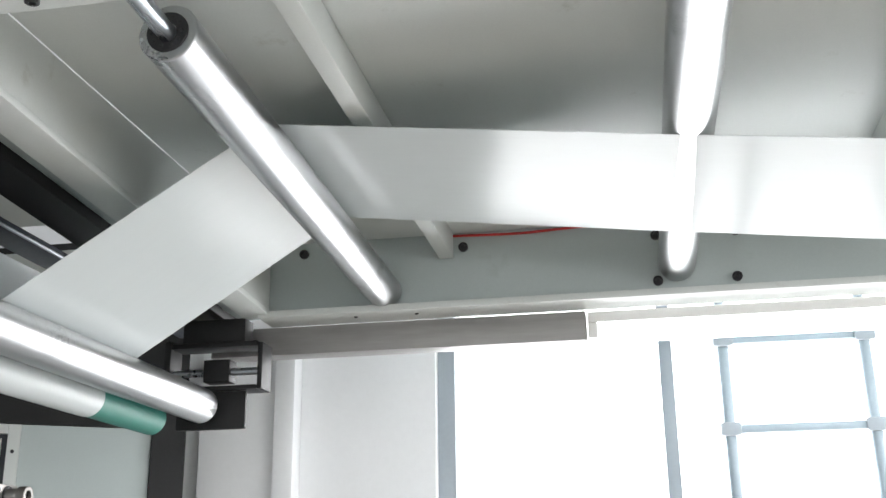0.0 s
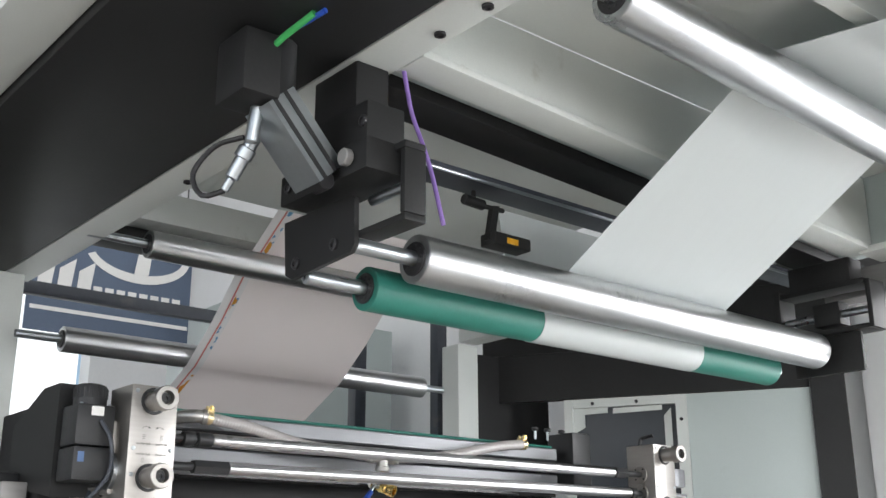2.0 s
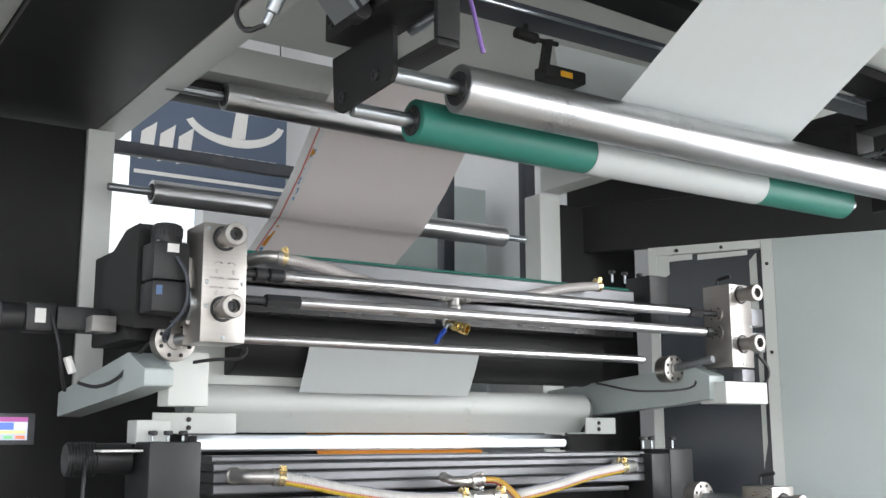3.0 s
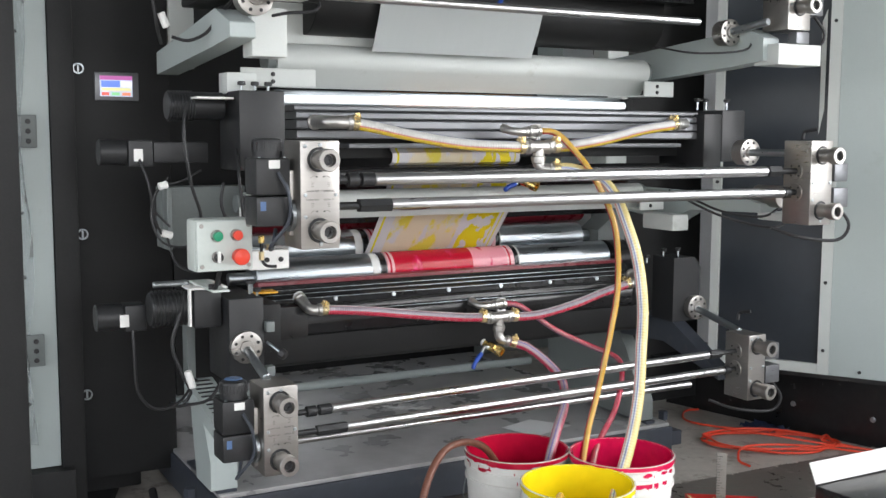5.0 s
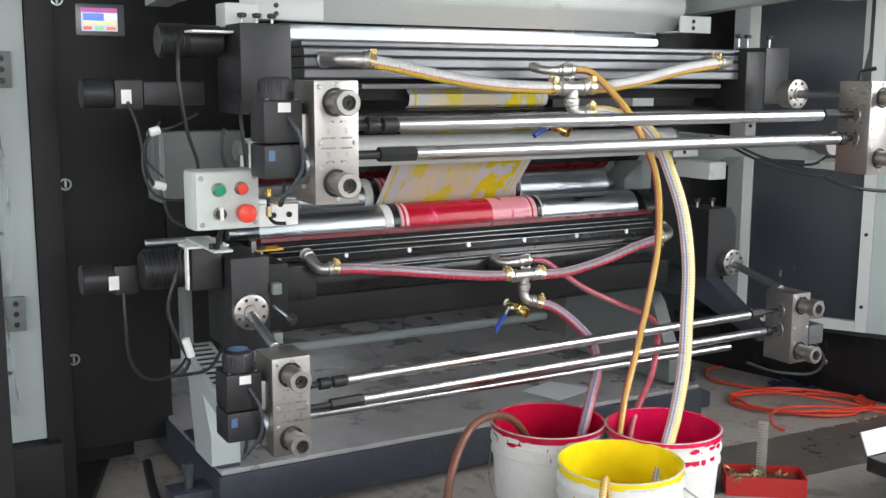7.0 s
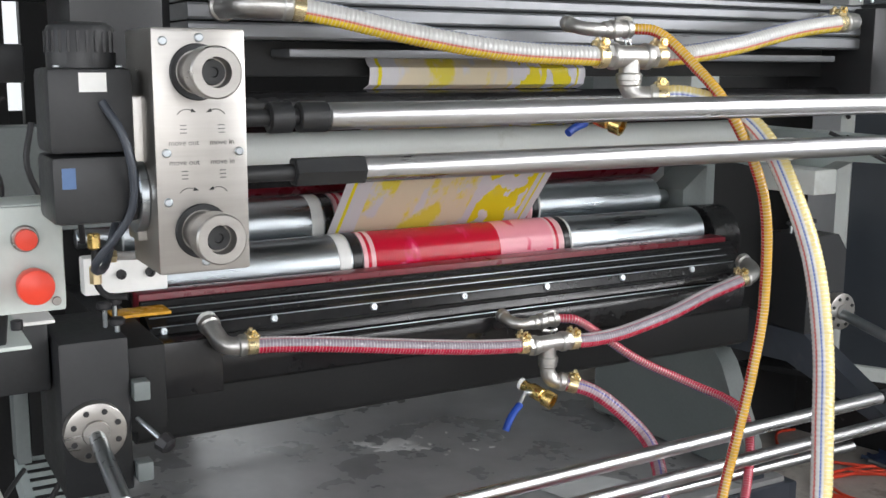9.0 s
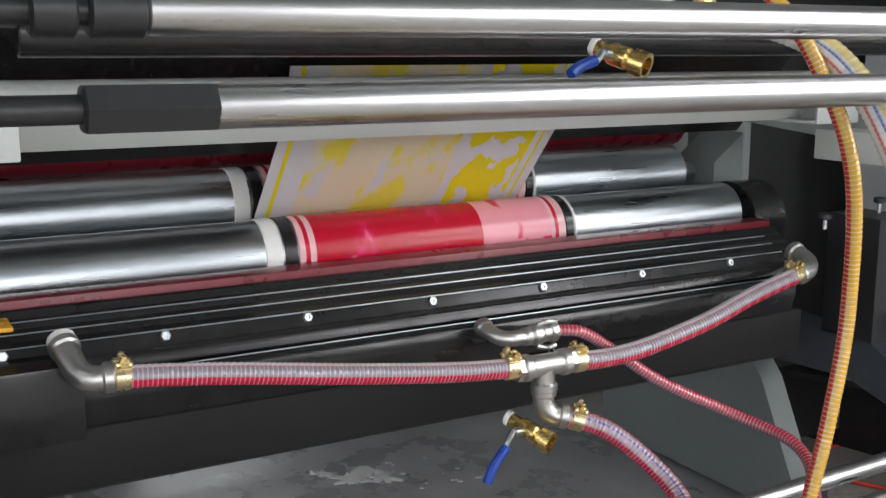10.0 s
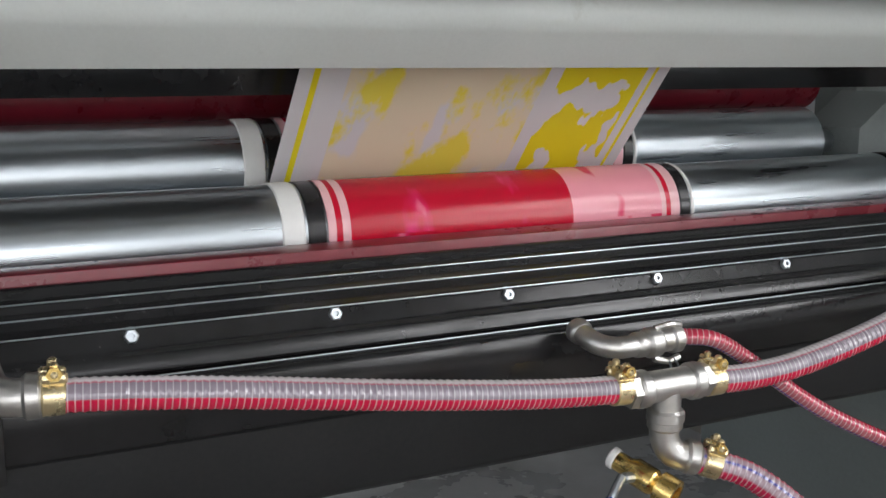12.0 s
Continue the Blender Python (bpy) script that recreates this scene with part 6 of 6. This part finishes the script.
extrude_z([bin_pt(-W2 + 0.007, -L2 + 0.007), bin_pt(W2 - 0.007, -L2 + 0.007), bin_pt(W2 - 0.007, L2 - 0.007), bin_pt(-W2 + 0.007, L2 - 0.007)], 0.009, 0.042, fill)
part("swarf_bed", fill, BROWN_HOSE, bx)
rl = thing("steel_ruler", (-1.8750, 2.6750, 0.04), "steel ruler standing in the red bin", "ruler")
part("blade", extrude_z([(-1.9000, 2.6630), (-1.8800, 2.6870), (-1.8795, 2.6865), (-1.8995, 2.6625)], 0.043, 0.225), BLOCK, rl)
for q in range(16):
    z = 0.075 + q * 0.0092
    part("graduation", extrude_z([(-1.8985, 2.6618), (-1.8985 + (0.012 if q % 5 == 0 else 0.007), 2.6618 + (0.0144 if q % 5 == 0 else 0.0084)), (-1.8980 + (0.012 if q % 5 == 0 else 0.007), 2.6612 + (0.0144 if q % 5 == 0 else 0.0084)), (-1.8980, 2.6612)], z, z + 0.001), MOTOR, rl)

oh = thing("air_hose", (-2.5, 3.4, 0.0), "coiled orange air hose lying on the floor", "hose")
coil = [(-3.0, 3.585, 0.008), (-3.0, 3.50, 0.008), (-2.88, 3.40, 0.008), (-2.74, 3.44, 0.008), (-2.60, 3.56, 0.008), (-2.42, 3.68, 0.012)]
for q in range(40):
    e = 2 * math.pi * q / 13 + 0.4
    u = (0.27 + 0.02 * math.sin(q * 2.1)) * math.cos(e)
    v = (0.15 + 0.018 * math.cos(q * 1.3)) * math.sin(e)
    coil.append((-2.44 + 0.54 * u - 0.84 * v, 3.47 + 0.84 * u + 0.54 * v, 0.008 + 0.0005 * q))
coil += [(-2.33, 3.66, 0.02), (-2.24, 3.72, 0.010), (-2.10, 3.78, 0.008)]
part("hose", sweep(coil, 0.0050, 10, 0.02), ORANGE, oh)
part("hose_end", sweep([(-2.24, 3.16, 0.008), (-2.30, 3.16, 0.015), (-2.36, 3.24, 0.04), (-2.34, 3.40, 0.035), (-2.26, 3.58, 0.02), (-2.10, 3.74, 0.008)], 0.0050, 10, 0.02), ORANGE, oh)
part("hose_tail", sweep([(-2.62, 3.40, 0.03), (-2.45, 3.50, 0.033), (-2.30, 3.62, 0.02), (-2.16, 3.76, 0.009)], 0.0050, 10, 0.02), ORANGE, oh)

tb = thing("toolbox", (-1.45, 3.1, 0.0), "open black cantilever toolbox with a white lid", "toolbox")
part("tray", box(-1.60, -1.20, 2.80, 3.30, 0.135, 0.18, 0.004), GLOSSY_BLACK, tb)
part("tray", box(-1.56, -1.22, 2.86, 3.26, 0.08, 0.125, 0.004), GLOSSY_BLACK, tb)
part("bottom", box(-1.54, -1.25, 2.92, 3.22, 0.0, 0.075, 0.006), GLOSSY_BLACK, tb)
part("lid", extrude_y([(-1.60, 0.181), (-1.63, 0.245), (-1.626, 0.247), (-1.596, 0.183)], 2.80, 3.34), WHITE, tb, "white inside of the lid")
for q, (y, z) in enumerate(((2.80, 0.165), (2.84, 0.12), (2.88, 0.09))):
    part("link_arm", rod((-1.50 + 0.04 * q, y, z), (-1.42 + 0.04 * q, y + 0.03, z - 0.085), 0.007, 10), STEEL, tb)
kn = thing("utility_knife", (-1.45, 3.05, 0.18), "yellow utility knife in the toolbox", "knife")
part("grip", sweep([(-1.45, 3.0, 0.191), (-1.44, 3.05, 0.191), (-1.43, 3.10, 0.191)], 0.011, 10), YELLOW_INK, kn)

gap = bmesh.new()
extrude_z([(-2.235, 2.55), (-2.18, 3.95), (-1.86, 3.52), (-1.93, 2.40)], 0.0005, 0.003, gap)
solo("floor_plate", gap, WET_CONCRETE, "dark wet rough strip across the concrete floor", "floor strip", kind="structure")
bm = bmesh.new()
rnd = random.Random(3)
for q in range(90):
    f = rnd.random()
    x, y = -2.235 + 0.055 * f + rnd.gauss(0, 0.006), 2.55 + 1.4 * f
    r = rnd.uniform(0.002, 0.007)
    lathe((x, y, 0), (x, y, 0.01), [(0, r), (r * 0.6, r * 0.8), (r, r * 0.2)], 5, bm)
solo("crumbled_edge", bm, CONCRETE, "crumbled concrete along the floor plate", "rubble", kind="stuff")


def rag(x, y, mat, label, s, seed):
    rnd = random.Random(seed)
    bm = bmesh.new()
    n = 9
    g = [[bm.verts.new((x + s * (i / n - 0.5) * (1.6 + 0.3 * rnd.random()), y + s * (j / n - 0.5) * 1.3, 0.004 + s * 0.28 * abs(noise.noise((i * 0.5 + seed, j * 0.5, 0))) + 0.02 * rnd.random() * s)) for j in range(n + 1)] for i in range(n + 1)]
    for i in range(n):
        for j in range(n):
            bm.faces.new((g[i][j], g[i + 1][j], g[i + 1][j + 1], g[i][j + 1]))
    bmesh.ops.solidify(bm, geom=bm.faces[:], thickness=0.002)
    solo("rag", bm, mat, label, "rag")


rag(-2.47, 1.0, RAG, "crumpled dull red rag on the floor", 0.13, 5)
rag(-2.36, 1.22, RAG, "crumpled dull red rag on the floor", 0.09, 8)
rag(-2.22, 1.38, DARKRAG, "crumpled dark oily rag on the floor", 0.11, 11)
rag(-2.62, 3.62, material("blue_cloth", (0.06, 0.09, 0.18), 0.85, vary=0.4, grain=90), "small blue printed cloth by the door", 0.1, 14)

# ---- control box ----
cb = thing("control_box", (-1.86, 0.947, 0.95), "grey push-button box with four operators", "control box")
part("enclosure", box(-1.91, -1.832, 0.873, 1.02, 0.953, 1.083, 0.010), BOXGREY, cb)
part("cover", box(-1.8315, -1.822, 0.876, 1.017, 0.956, 1.080, 0.006), BOXGREY, cb)
for y, z in ((0.888, 1.068), (1.006, 1.068), (0.888, 0.968), (1.006, 0.968)):
    part("screw", rod((-1.822, y, z), (-1.8195, y, z), 0.0055, 12), BLOCK, cb)
for y, z, mt, r, nm in ((0.925, 1.043, GREEN, 0.0125, "green push button"), (0.975, 1.044, SIGNAL, 0.0125, "red push button"), (0.981, 0.991, SIGNAL, 0.021, "red mushroom emergency button"), (0.926, 0.991, CABLE, 0.0115, "black selector switch")):
    b = part("button", lathe((-1.818, y, z), (-1.7, y, z), [(0, r * 0.9), (0.006, r * 0.92), (0.012 if r < 0.02 else 0.02, r), (0.016 if r < 0.02 else 0.026, r * 0.93), (0.0165 if r < 0.02 else 0.029, r * 0.5), (0.0168 if r < 0.02 else 0.030, 0.001)], 28), mt, cb, nm)
    part("bezel", ring((-1.822, y, z), (-1.814, y, z), r * 1.22 if r < 0.02 else r * 0.8, r * 0.85 if r < 0.02 else r * 0.5, 28), BLOCK, b)
part("selector_bar", box(-1.812, -1.797, 0.921, 0.929, 0.978, 1.006, 0.002), WHITE, cb)
part("bracket", box(-2.157, -1.93, 0.945, 0.99, 0.886, 0.892, 0.002), BOXGREY, cb, "pale bracket under the box")
for x, y in ((-2.02, 0.985), (-1.96, 0.95)):
    part("bolt", lathe((x, y, 0.892), (x, y, 1), [(0, 0.008), (0.012, 0.008), (0.013, 0.006)], 12), CABLE, cb)
part("post", rod((-1.95, 0.957, 0.892), (-1.90, 0.957, 0.953), 0.006, 12), MOTOR, cb)
fit = thing("air_fittings", (-1.82, 1.05, 0.9), "brass push-in air fittings on a tube", "fitting")
part("tube", sweep([(-1.90, 1.066, 1.03), (-1.90, 1.066, 0.985), (-1.898, 1.068, 0.965), (-1.89, 1.078, 0.953), (-1.88, 1.10, 0.952)], 0.0042, 10), CABLE, fit)
part("fitting", rod((-1.90, 1.066, 1.012), (-1.90, 1.066, 1.032), 0.008, 12), BRASS, fit)
part("fitting", lathe((-1.90, 1.066, 0.968), (-1.90, 1.066, 0.99), [(0, 0.0075), (0.022, 0.0075)], 6), CLAMP, fit)
part("cross_tube", rod((-1.90, 1.07, 1.003), (-1.90, 1.14, 0.998), 0.0055, 10), BARE, fit)
part("cross_nut", lathe((-1.90, 1.078, 1.002), (-1.90, 1.092, 1.001), [(0, 0.0085), (0.014, 0.0085)], 6), CLAMP, fit)


# ---- web guide at the bridge ----
g = thing("web_guide", (-1.15, 1.19, 2.1), "black web-guide arm with an actuator under the beam", "machine part")
part("arm_plate", extrude_y([(-1.395, 2.185), (-1.165, 2.182), (-1.155, 2.175), (-1.152, 2.085), (-1.165, 2.072), (-1.36, 2.062), (-1.385, 2.075)], 1.186, 1.196), BLACK, g)
for x, z in ((-1.215, 2.098), (-1.345, 2.09)):
    bolt(x, 1.186, z, 0.012, (0, -1, 0), g)
part("slide_block", box(-1.33, -1.05, 1.135, 1.24, 2.19, 2.25, 0.004), BLACK, g)
part("slide_block", box(-1.31, -1.07, 1.15, 1.235, 2.251, 2.33, 0.004), BLACK, g)
part("hanger", box(-1.26, -1.12, 1.16, 1.235, 2.331, 2.43, 0.004), BLACK, g)
for z in (2.10, 2.235):
    part("frame_bar", box(-1.16, -1.02, 1.197, 1.245, z, z + 0.014, 0.003), BLACK, g)
part("frame_side", box(-1.034, -1.02, 1.197, 1.245, 2.1145, 2.2345, 0.003), BLACK, g)
part("slide_rail", rod((-1.155, 1.225, 2.175), (-1.036, 1.225, 2.175), 0.010, 14), STEEL, g)
for x, z in ((-1.08, 2.29), (-1.30, 2.22)):
    bolt(x, 1.135 if z < 2.25 else 1.15, z, 0.011, (0, -1, 0), g)
part("pivot", rod((-1.10, 1.134, 2.22), (-1.10, 1.118, 2.22), 0.016, 16), BARE, g)
part("actuator_body", extrude_x([(1.029, 2.337), (1.139, 2.217), (1.091, 2.173), (0.981, 2.293)], -1.205, -1.125), STEEL, g, "brushed aluminium actuator body")
for k in (-0.5, 0.35):
    u, v = 0.0243 * k, 0.0223 * k
    part("actuator_groove", extrude_x([(1.007 + u, 2.317 + v), (1.117 + u, 2.197 + v), (1.111 + u, 2.191 + v), (1.001 + u, 2.311 + v)], -1.1248, -1.1235), MOTOR, g)
part("rod_eye", rod((-1.185, 1.118, 2.19), (-1.145, 1.118, 2.19), 0.018, 14), CABLE, g)
part("actuator_motor", box(-1.215, -1.115, 0.925, 0.998, 2.30, 2.42, 0.006), BLACK, g)
part("motor_end", rod((-1.16, 1.02, 2.43), (-1.16, 1.02, 2.296), 0.03, 20), MOTOR, g)
c1 = part("plug", rod((-1.205, 1.01, 2.275), (-1.25, 0.985, 2.19), 0.013, 16), STEEL, g, "chrome cable plug")
part("plug_ring", rod((-1.222, 1.0, 2.243), (-1.232, 0.994, 2.224), 0.017, 16), STEEL, c1)
part("plug_tail", rod((-1.25, 0.985, 2.19), (-1.262, 0.978, 2.168), 0.008, 12), STEEL, c1)
c2 = part("plug", rod((-1.17, 0.985, 2.30), (-1.18, 0.982, 2.235), 0.012, 16), STEEL, g, "chrome cable plug")
part("plug_cable", sweep([(-1.262, 0.978, 2.168), (-1.30, 0.955, 2.165), (-1.32, 0.945, 2.21), (-1.29, 0.97, 2.26), (-1.24, 1.0, 2.27)], 0.005, 10), CABLE, g)
part("green_cable", sweep([(-1.17, 0.985, 2.30), (-1.165, 0.98, 2.36), (-1.12, 0.985, 2.40), (-1.02, 1.0, 2.425)], 0.006, 10), GREEN_CABLE, g)
part("blue_cable", sweep([(-1.16, 0.985, 2.37), (-1.11, 0.99, 2.41), (-1.0, 1.01, 2.425)], 0.005, 10), BLUE, g)
part("purple_cable", sweep([(-1.10, 1.255, 2.43), (-1.12, 1.28, 2.40), (-1.13, 1.30, 2.36), (-1.115, 1.33, 2.26), (-1.11, 1.36, 2.145)], 0.0045, 10), PURPLE, g)

g2 = thing("web_guide", (-1.15, 2.85, 2.05), "black open bracket with a shaft block at the roller end", "machine part")
part("bracket_side", box(-1.34, -1.32, 2.82, 2.90, 2.155, 2.30, 0.003), BLACK, g2)
part("bracket_side", box(-1.055, -1.04, 2.82, 2.90, 2.15, 2.285, 0.003), BLACK, g2)
part("bracket_top", box(-1.318, -1.057, 2.82, 2.90, 2.275, 2.29, 0.003), BLACK, g2)
part("bracket_floor", box(-1.318, -1.057, 2.82, 2.90, 2.15, 2.163, 0.003), BLACK, g2)
part("shaft", rod((-1.319, 2.845, 2.205), (-1.056, 2.845, 2.205), 0.011, 16), STEEL, g2)
part("shaft_block", box(-1.22, -1.14, 2.825, 2.88, 2.175, 2.24, 0.004), BLACK, g2)
part("hanger", box(-1.30, -1.09, 2.835, 2.85, 2.04, 2.149, 0.01), BLACK, g2)
part("hanger_top", box(-1.29, -1.1, 2.83, 2.90, 2.291, 2.36, 0.003), BLACK, g2)

sn = thing("edge_sensor", (-1.37, 1.75, 2.25), "black edge sensor on a clamp arm", "sensor")
part("clamp", rod((-1.37, 1.64, 2.335), (-1.37, 1.70, 2.332), 0.013, 14), BLACK, sn)
part("cross_rod", rod((-1.37, 1.69, 2.33), (-1.37, 1.765, 2.332), 0.006, 12), BLACK, sn)
part("arm", extrude_x([(1.725, 2.335), (1.745, 2.338), (1.728, 2.25), (1.708, 2.25)], -1.378, -1.362), BLACK, sn)
part("head", box(-1.395, -1.345, 1.712, 1.828, 2.238, 2.268, 0.004), BLACK, sn)
part("display", box(-1.3445, -1.3435, 1.75, 1.785, 2.244, 2.258, 0), AMBER, sn)
part("stand", rod((-1.37, 1.67, 2.335), (-1.37, 1.67, 2.362), 0.006, 12), BLACK, sn)

# ---- beyond the press ----
sg = thing("hanging_banner", (-4.8, 2.2, 2.7), "blue-grey banner with a white emblem hung behind the press", "banner")
part("cloth", box(-4.81, -4.80, 1.80, 2.67, 2.66, 3.42, 0.003), material("banner_blue", (0.10, 0.135, 0.20), 0.6, vary=0.08), sg)
for r0, r1, a0, a1 in ((0.30, 0.345, 200, 350), (0.21, 0.25, 30, 115)):
    outer = [(2.36 + r1 * 0.85 * math.cos(radians(a0 + (a1 - a0) * k / 16)), 3.15 + r1 * 0.5 * math.sin(radians(a0 + (a1 - a0) * k / 16))) for k in range(17)]
    inner = [(2.36 + r0 * 0.85 * math.cos(radians(a0 + (a1 - a0) * k / 16)), 3.15 + r0 * 0.42 * math.sin(radians(a0 + (a1 - a0) * k / 16))) for k in range(16, -1, -1)]
    part("emblem", extrude_x(outer + inner, -4.799, -4.795), WHITE, sg)
part("emblem_bar", extrude_x([(2.34, 3.02), (2.42, 3.03), (2.44, 3.22), (2.37, 3.22)], -4.799, -4.795), WHITE, sg)
for y in (1.85, 2.62):
    part("hanging_cord", rod((-4.805, y, 3.41), (-4.805, y, 5.0), 0.004, 8), CABLE, sg)
for k in range(8):
    part("text_bar", box(-4.798, -4.795, 2.13 + 0.062 * k, 2.175 + 0.062 * k, 2.865, 2.925, 0), WHITE, sg)
part("white_band", box(-4.798, -4.795, 1.82, 2.66, 2.765, 2.785, 0), WHITE, sg)
for k in range(3):
    part("emblem_block", extrude_x([(1.84 + 0.10 * k, 2.84), (1.91 + 0.10 * k, 2.86), (1.93 + 0.10 * k, 3.05), (1.85 + 0.10 * k, 2.99)], -4.798, -4.795), WHITE, sg)
solo("cross_tie", box(-3.6, -3.56, 1.25, 2.9, 2.52, 2.57, 0.004), SLATE, "dark cross tie behind the press", "beam", kind="structure")
for y in (2.93, 3.42):
    solo("rear_post", box(-3.66, -3.60, y, y + 0.06, 1.7, 3.0, 0.004), SLATE, "dark grey rear machine post", "post", kind="structure")
solo("rear_cabinet", box(-5.2, -4.6, 2.75, 3.9, 0.0, 2.9, 0.006), GREY, "light grey-green cabinet behind the press", "cabinet")
solo("rear_machine", box(-4.5, -4.1, 2.45, 3.0, 0.0, 2.15, 0.01), BLACK, "dark machine body behind the press", "machine")
vm = thing("air_valve_set", (-3.58, 2.95, 2.0), "small red and blue air valve set", "valve")
part("body", box(-3.6, -3.53, 2.86, 2.97, 1.95, 2.03, 0.004), CABLE, vm)
part("lever", rod((-3.56, 2.88, 2.03), (-3.56, 2.87, 2.08), 0.008, 10), RED, vm)
part("lever", rod((-3.56, 2.91, 2.02), (-3.56, 2.915, 2.09), 0.009, 10), BLUE, vm)
part("filter_bowl", rod((-3.56, 2.95, 2.03), (-3.56, 2.95, 2.10), 0.02, 14), WHITE, vm)

# ---- loose cables on the near side ----
def cable(name, pts, r, mat, label, cat="cable", plug=None):
    t = thing(name, pts[0], label, cat, "loose cables")
    part("lead", sweep(pts, r * 0.72 if r < 0.01 else r, 10, 0.015), mat, t)
    for a, b in plug or ():
        part("connector", rod(a, b, 0.011, 8), WHITE, t, "white plug connector")


cable("motor_cable", [(-2.30, 0.82, 0.74), (-2.29, 0.82, 0.66), (-2.30, 0.83, 0.56), (-2.32, 0.88, 0.50), (-2.36, 0.96, 0.50), (-2.42, 1.03, 0.55)], 0.006, CABLE, "black motor cable drooping beside the press")
cable("motor_cable", [(-2.24, 0.955, 0.85), (-2.22, 0.93, 0.78), (-2.22, 0.91, 0.70), (-2.22, 0.935, 0.62), (-2.22, 0.96, 0.56), (-2.23, 0.94, 0.53)], 0.007, MOTOR, "grey motor cable with a white plug", plug=[((-2.215, 0.95, 0.625), (-2.215, 0.965, 0.575))])
cable("motor_cable", [(-2.34, 0.86, 1.22), (-2.32, 0.88, 1.15), (-2.32, 0.895, 1.05), (-2.33, 0.92, 1.00)], 0.006, CABLE, "black motor cable hanging from a motor", plug=[((-2.33, 0.915, 1.01), (-2.33, 0.945, 1.0))])
cable("motor_cable", [(-2.31, 0.99, 1.38), (-2.22, 0.96, 1.36), (-2.19, 0.95, 1.27), (-2.20, 0.97, 1.15), (-2.22, 1.0, 1.06), (-2.24, 0.985, 1.0)], 0.0065, MOTOR, "grey cable with a white plug", plug=[((-2.215, 0.995, 1.03), (-2.215, 1.005, 0.98))])
cable("air_tube", [(-2.33, 0.93, 1.0), (-2.30, 0.95, 0.92), (-2.28, 1.02, 0.90), (-2.26, 1.06, 0.98), (-2.25, 1.08, 1.06)], 0.005, CABLE, "thin black air tube in a loose loop", "tube")
cable("air_tube", [(-2.20, 1.10, 1.25), (-2.12, 1.08, 1.18), (-2.12, 1.09, 1.05), (-2.16, 1.10, 0.98)], 0.006, CABLE, "thin black air tube beside the housing", "tube")
cable("motor_cable", [(-2.22, 0.86, 1.72), (-2.20, 0.875, 1.65), (-2.22, 0.89, 1.58), (-2.26, 0.91, 1.54)], 0.0065, CABLE, "black cable hanging from the upper motor", plug=[((-2.215, 0.90, 1.62), (-2.215, 0.915, 1.58))])
cable("motor_cable", [(-2.26, 0.94, 1.56), (-2.24, 0.98, 1.55), (-2.20, 1.02, 1.57), (-2.16, 1.05, 1.62), (-2.05, 1.08, 1.68)], 0.0065, CABLE, "black cable along the upper arm")
cable("air_tube", [(-1.97, 1.13, 1.60), (-1.93, 1.16, 1.605), (-1.90, 1.22, 1.61), (-1.92, 1.24, 1.635), (-1.96, 1.22, 1.645)], 0.006, CABLE, "short black tube under the gear block", "tube")
cable("motor_cable", [(-2.0, 2.86, 1.62), (-1.98, 2.80, 1.58), (-2.05, 2.65, 1.57), (-2.2, 2.6, 1.60)], 0.005, CABLE, "black cable under the upper arm")
cable("motor_cable", [(-1.93, 2.95, 1.05), (-1.92, 2.85, 1.02), (-1.95, 2.70, 1.04), (-2.05, 2.60, 1.10)], 0.006, CABLE, "black cable under the middle arm")
cable("motor_cable", [(-1.90, 2.98, 1.02), (-1.88, 2.86, 0.985), (-1.92, 2.66, 1.03), (-2.05, 2.55, 1.11)], 0.006, CABLE, "black cable under the middle arm")
cable("air_tube", [(-2.30, 0.93, 1.17), (-2.28, 0.885, 1.12), (-2.27, 0.875, 1.05), (-2.26, 0.90, 0.99), (-2.25, 0.96, 0.975), (-2.24, 1.01, 1.00)], 0.005, CABLE, "thin black air tube in a loose loop", "tube")
cable("air_tube", [(-2.28, 1.02, 1.19), (-2.27, 0.96, 1.16), (-2.28, 0.90, 1.14), (-2.30, 0.89, 1.08), (-2.29, 0.93, 1.03)], 0.0045, CABLE, "thin black air tube with a white plug", "tube", plug=[((-2.27, 0.895, 1.145), (-2.27, 0.92, 1.152))])
cable("air_tube", [(-2.10, 1.03, 1.16), (-2.09, 1.02, 1.10), (-2.10, 1.05, 1.04), (-2.12, 1.09, 1.05), (-2.14, 1.10, 1.12)], 0.006, CABLE, "black air tube bent behind the gear motor", "tube")
cable("air_tube", [(-2.52, 0.98, 0.46), (-2.42, 0.95, 0.475), (-2.32, 0.97, 0.50), (-2.28, 1.03, 0.52), (-2.30, 1.08, 0.58)], 0.0065, CABLE, "black tube looping over the slotted tray", "tube")
cable("floor_cable", [(-2.9, 1.0, 0.06), (-2.75, 0.98, 0.02), (-2.62, 0.97, 0.016), (-2.55, 1.0, 0.03)], 0.014, CABLE, "thick black cable on the floor by the base")
